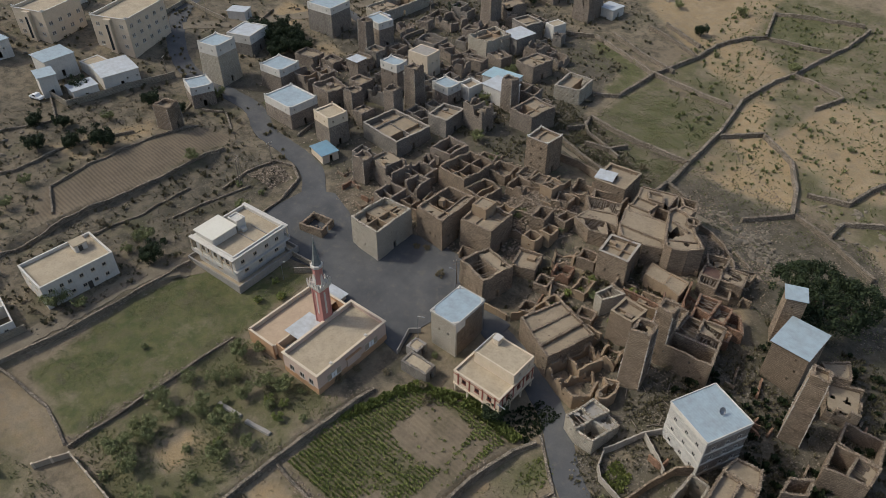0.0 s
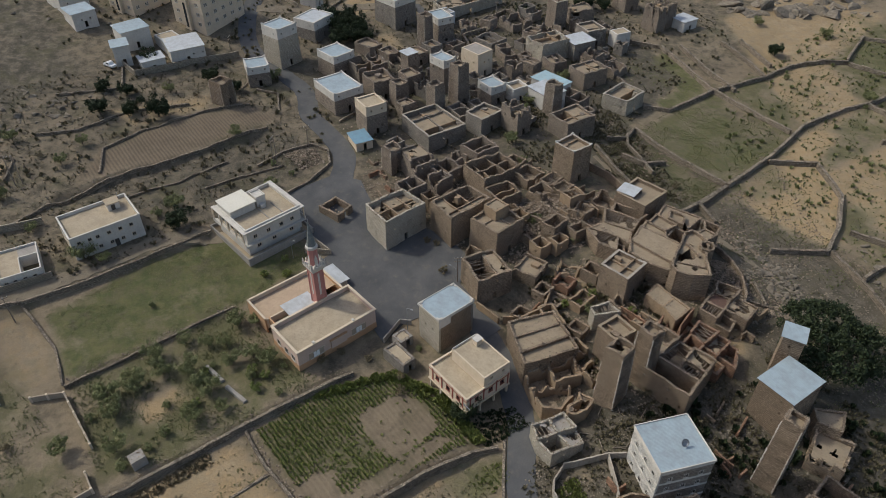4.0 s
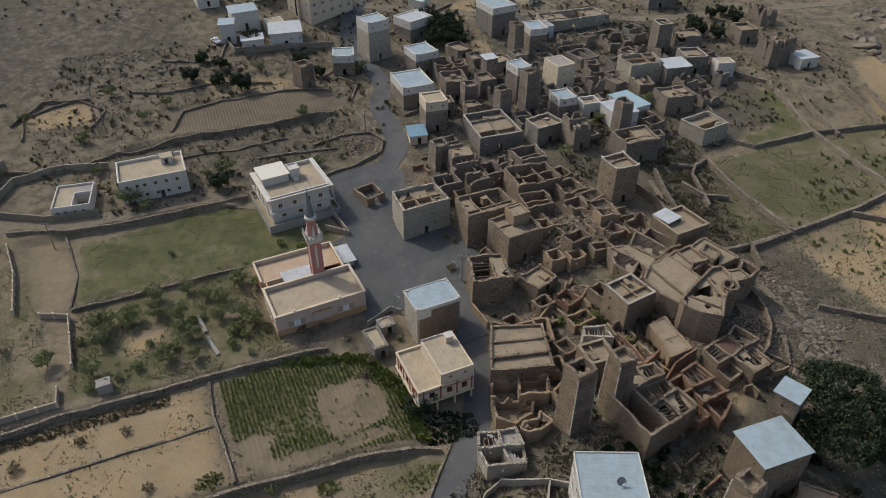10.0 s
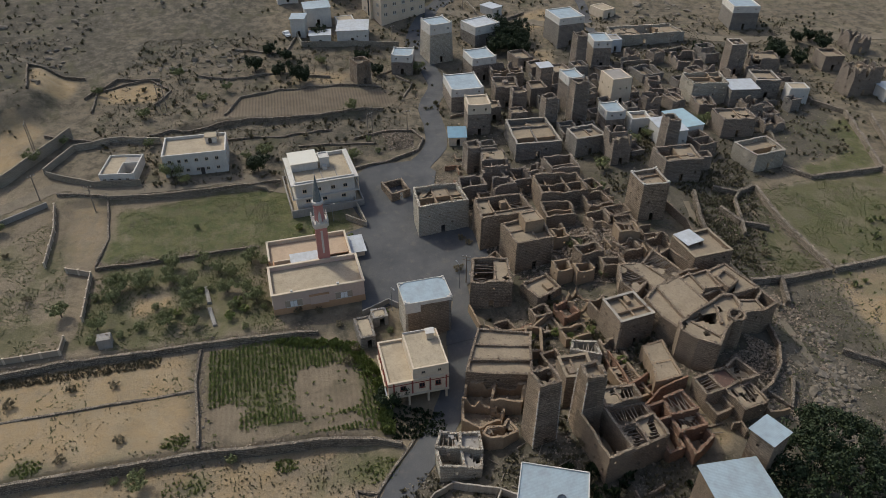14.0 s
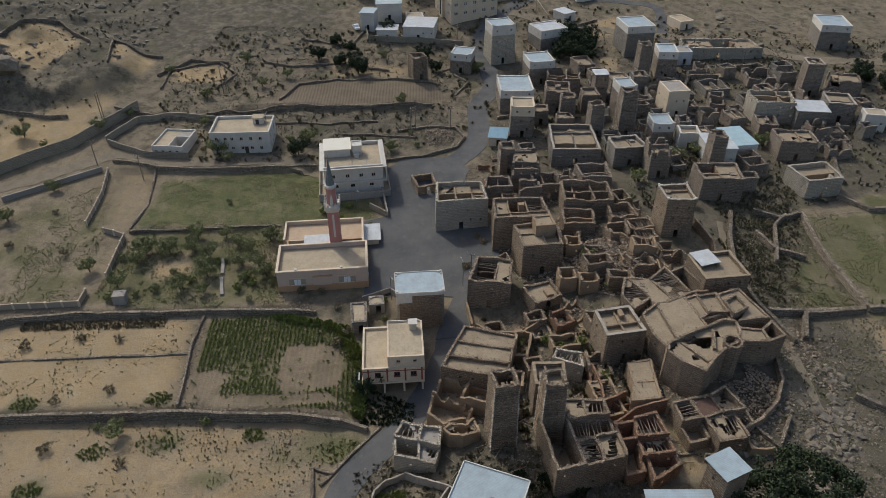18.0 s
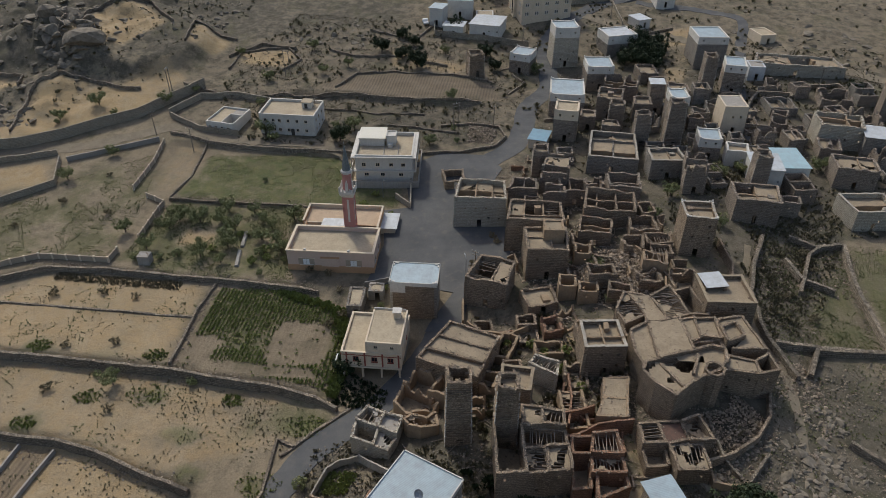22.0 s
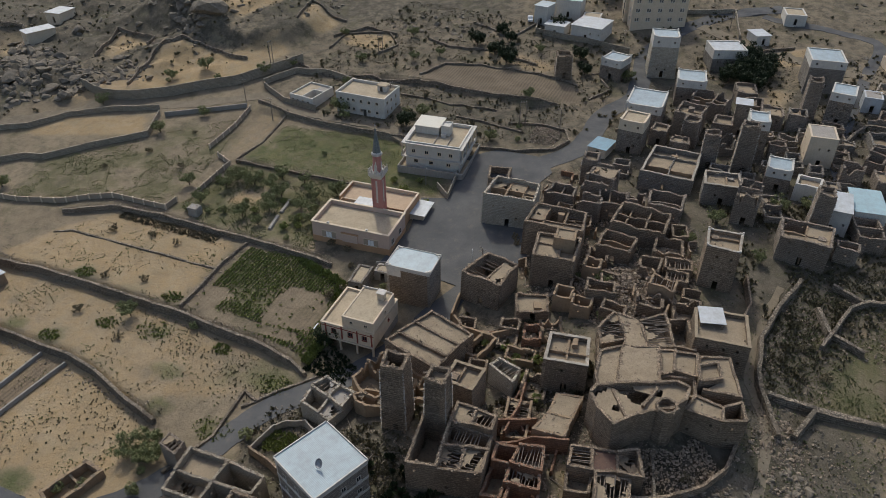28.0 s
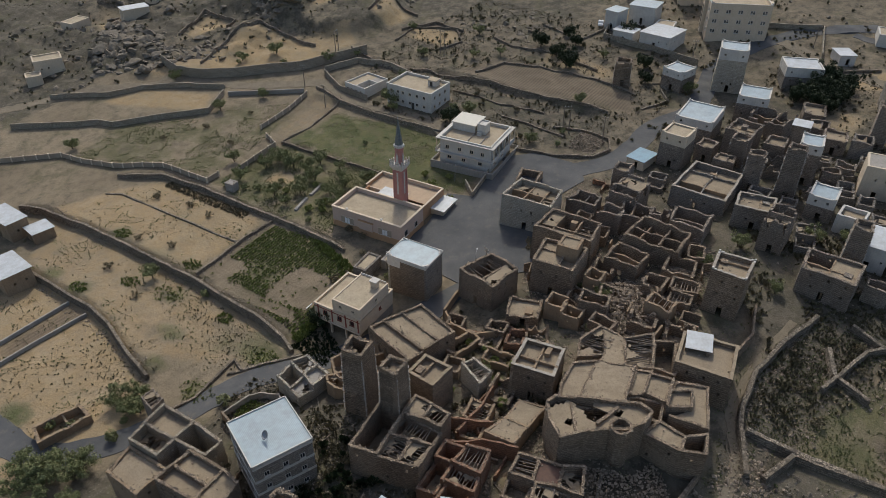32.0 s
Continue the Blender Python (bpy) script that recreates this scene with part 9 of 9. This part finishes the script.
def ruin_rooms(poly, n, seed, mats, high, label="roofless stone rooms with broken wall tops", group="village stone houses"):
    """Roofless rooms in pairs on the free ground between the houses."""
    gen = random.Random(seed)
    xs, ys = [p[0] for p in poly], [p[1] for p in poly]
    made = tries = 0
    while made < n and tries < 5000:
        tries += 1
        c = Vector((gen.uniform(min(xs), max(xs)), gen.uniform(min(ys), max(ys))))
        a = radians(gen.gauss(6, 6))
        u, v = Vector((math.cos(a), math.sin(a))), Vector((-math.sin(a), math.cos(a)))
        w1, w2, d1 = gen.uniform(2.6, 4.4), gen.uniform(2.4, 4.0) if gen.random() < 0.7 else 0.0, gen.uniform(3.0, 5.2)
        if not within(c.x, c.y, poly):
            continue
        spots = [c + u * k * (w1 + w2) + v * j * d1 for k in (0, 0.33, 0.66, 1) for j in (0, 0.5, 1)]
        if not all(clear_spot(q.x, q.y, 0.5) and within(q.x, q.y, poly) for q in spots):
            continue
        z = max(ground_z(q.x, q.y) for q in spots)
        top = z + gen.uniform(*high)
        rect = lambda s0, s1: [tuple(c + u * s0), tuple(c + u * s1), tuple(c + u * s1 + v * d1), tuple(c + u * s0 + v * d1)]
        cells = [(rect(0, w1), top, top - 0.5, gen.choice(("open", "open", "beams")))]
        if w2:
            cells.append((rect(w1, w1 + w2), top - gen.uniform(0.2, 1.4), top - 1.6, "open"))
        room_cluster("house", cells, label, gen.choice(mats), 0.42, gen.uniform(0.4, 0.82), group)
        made += 1


ruin_rooms(RUINS, 26, 81, (STONE, STONE, MUDWALL), (1.8, 4.4))
ruin_rooms([(-62, 84), (-62, 106), (-46, 120), (-24, 128), (-20, 112), (-22, 90), (-38, 78)], 16, 82, (STONE, STONE_RED, MUDWALL), (1.2, 3.0))
ruin_rooms([(-180, 106), (-125, 96), (-106, 128), (-100, 156), (-130, 200), (-150, 212), (-180, 190)], 26, 83, (STONE_HAZED, STONE_GREY), (1.6, 4.2), group="upper village")
fragments(RUINS, 10, 81, (STONE, STONE, MUDWALL))
fragments([(-62, 84), (-62, 106), (-46, 120), (-24, 128), (-20, 112), (-22, 90), (-38, 78)], 10, 82, (STONE, STONE_RED, MUDWALL), (0.8, 2.2))
fragments([(-180, 106), (-125, 96), (-106, 128), (-100, 156), (-130, 200), (-150, 212), (-180, 190)], 14, 83, (STONE_HAZED, STONE_GREY), (1.0, 2.4))
gen = random.Random(321)
placed = 0
for _ in range(600):
    x, y = gen.uniform(-178, -112), gen.uniform(98, 206)
    w, d = gen.uniform(4.2, 6.8), gen.uniform(4.0, 6.4)
    if placed >= 26 or not within(x, y, [(-178, 108), (-128, 98), (-112, 122), (-112, 150), (-126, 204), (-150, 206), (-178, 180)]) or not clear_spot(x, y, max(w, d) / 2 + 0.5):
        continue
    kind = gen.random()
    if kind < 0.45:
        H("house", x, y, w, d, gen.gauss(2, 6), gen.uniform(2.6, 5.2), gen.choice((STONE, STONE_GREY, STONE)), "open", 1.1, heap=14, floor=True, door=False, label=RUIN, group="upper village")
    else:
        H("house", x, y, w, d, gen.gauss(2, 6), gen.uniform(3.2, 6.4), gen.choice((STONE, STONE_GREY, STONE)), jag=0.6, holes=0.12, rooms=(("x", 0.1, 6),), door=False, label="small brown stone house with a broken parapet", group="upper village")
    placed += 1
fragments([(-20, 70), (-18, 104), (6, 108), (18, 90), (6, 74)], 14, 84, (STONE, STONE_RED), (0.8, 2.0))
fragments([(-128, 92), (-118, 108), (-104, 100), (-104, 86)], 8, 85, (STONE, STONE_RED), (0.6, 1.6))
dry_wall([(-46.3, 138.6), (-40.6, 137.6), (-35.6, 134.6), (-31.1, 129.9), (-29.4, 126.7), (-28.3, 123.5)], 1.5, 0.6, STONE, "curved dry stone yard wall above the rocks", 0.6, "yard_wall", group="yard walls")
gen = random.Random(91)
bm = bmesh.new()
tube(bm, (-1.3, 0, 0.12), (1.3, 0, 0.16), 0.09, 0.07, 6)
log = None
count = 0
for _ in range(900):
    x, y = gen.uniform(-112, -18), gen.uniform(66, 128)
    if count > 60 or not (within(x, y, RUINS) or within(x, y, [(-62, 84), (-62, 106), (-24, 122), (-18, 80), (-26, 76)])) or not clear_spot(x, y, 0.2):
        continue
    m = pose(x, y, ground_z(x, y) + 0.1, 0, gen.uniform(-8, 8), gen.uniform(0, 180))
    if log is None:
        log = tagged(part("fallen_timber", bm, WOOD), "weathered roof timber lying among stones", "timber", "fallen timbers")
        log.matrix_basis = m
    else:
        copy_thing(log, m)
    count += 1

# ---- poles, lamps, vehicles ----
def power_pole(x, y, h=8.0, twin=False):
    e = thing("power_pole", pose(x, y, ground_z(x, y), 0, 0, random.uniform(0, 180)), "weathered timber power pole with a crossarm", "pole", "power poles")
    for k in ((-0.9, 0.9) if twin else (0,)):
        bm = bmesh.new()
        tube(bm, (k, 0, -0.5), (k, 0, h), 0.15, 0.1, 7)
        part("mast", bm, WOOD, e)
    for z in (h - 0.3, h - 1.1):
        block(e, -1.3 if twin else -0.9, 1.3 if twin else 0.9, -0.16, -0.06, z, z + 0.12, WOOD, "crossarm")
    for k in (-0.8, 0.0, 0.8):
        bm = bmesh.new()
        prism(bm, 6, ((0.06, h - 0.2), (0.09, h), (0.05, h + 0.15)))
        part("insulator", bm, WHITE, e).location = (k, -0.11, 0)


for x, y, twin in ((-139.9, 28.8, False), (-142.4, 81.6, False), (-75.1, 84.0, False), (-125.8, -15.4, False), (-119.6, -1.2, False), (-167.4, 10.8, True), (-141.4, 70.7, True), (-150, -22, True), (-232, 118, False), (-178, 180, False), (-205, 86, False)):
    power_pole(x, y, 8.5 if twin else 7.4, twin)
for x, y, rot in ((-73.6, 82.2, 200), (-70.2, 66.8, 20)):
    post = thing("street_lamp", pose(x, y, ground_z(x, y), 0, 0, rot), "slim grey steel street lamp on the square", "lamp", "square lamps")
    bm = bmesh.new()
    tube(bm, (0, 0, -0.3), (0, 0, 6.4), 0.09, 0.06, 8)
    tube(bm, (0, 0, 6.4), (1.1, 0, 6.7), 0.05, 0.04, 8)
    part("post", bm, STEEL, post)
    block(post, 1.0, 1.6, -0.12, 0.12, 6.62, 6.76, STEEL, "lamp_head")
lamp = thing("street_lamp", pose(-104.4, 57.0, ground_z(-104.4, 57.0), 0, 0, 40), "grey steel street lamp in the yard corner", "lamp")
bm = bmesh.new()
tube(bm, (0, 0, -0.3), (0, 0, 5.2), 0.08, 0.05, 8)
tube(bm, (0, 0, 5.2), (0.7, 0, 5.5), 0.05, 0.04, 8)
part("post", bm, STEEL, lamp)
block(lamp, 0.6, 1.1, -0.1, 0.1, 5.42, 5.54, WHITE, "lamp_head")


def car(x, y, rot, label, pickup=False):
    e = thing("car", pose(x, y, ground_z(x, y) + 0.25, 0, 0, rot), label, "car")
    bm = bmesh.new()
    prof = ((-2.3, 0.35), (-2.3, 0.95), (-1.3, 1.05), (-0.6, 1.75), (0.7, 1.78), (1.0, 1.05), (2.3, 1.0), (2.3, 0.35)) if pickup else ((-2.3, 0.35), (-2.3, 0.95), (-1.2, 1.1), (-0.6, 1.75), (1.9, 1.78), (2.25, 1.1), (2.3, 0.35))
    lo, hi = [bm.verts.new((x_, -0.9, z_)) for x_, z_ in prof], [bm.verts.new((x_, 0.9, z_)) for x_, z_ in prof]
    bm.faces.new(lo), bm.faces.new(hi[::-1])
    for i in range(len(prof)):
        j = (i + 1) % len(prof)
        bm.faces.new((lo[j], lo[i], hi[i], hi[j]))
    bmesh.ops.recalc_face_normals(bm, faces=bm.faces[:])
    bmesh.ops.bevel(bm, geom=bm.edges[:], offset=0.07, segments=2, affect="EDGES")
    part("body", bm, VEHICLE_WHITE, e)
    for s in (-1, 1):
        block(e, -0.5, 0.55 if pickup else 1.7, s * 0.905 - 0.01, s * 0.905 + 0.01, 1.1, 1.6, GLASS, "side_window")
        for wx in (-1.45, 1.45):
            bm = bmesh.new()
            tube(bm, (wx, s * 0.72, 0.3), (wx, s * 0.94, 0.3), 0.36, 0.36, 14)
            wheel = part("wheel", bm, TYRE, e)
            bm = bmesh.new()
            tube(bm, (wx, s * 0.9, 0.3), (wx, s * 0.955, 0.3), 0.2, 0.18, 10)
            part("rim", bm, STEEL, wheel)
    block(e, -0.3, 0.3, -0.8, 0.8, 0, 0.02, GLASS, "windscreen", "", Matrix.Translation((-0.95, 0, 1.42)) @ pose(0, 0, 0, 0, -46, 0))


car(-192.7, 188.3, 60, "white off-road car parked on a dusty track")
car(-213.9, 49.0, 20, "white pickup parked below a yard wall", True)
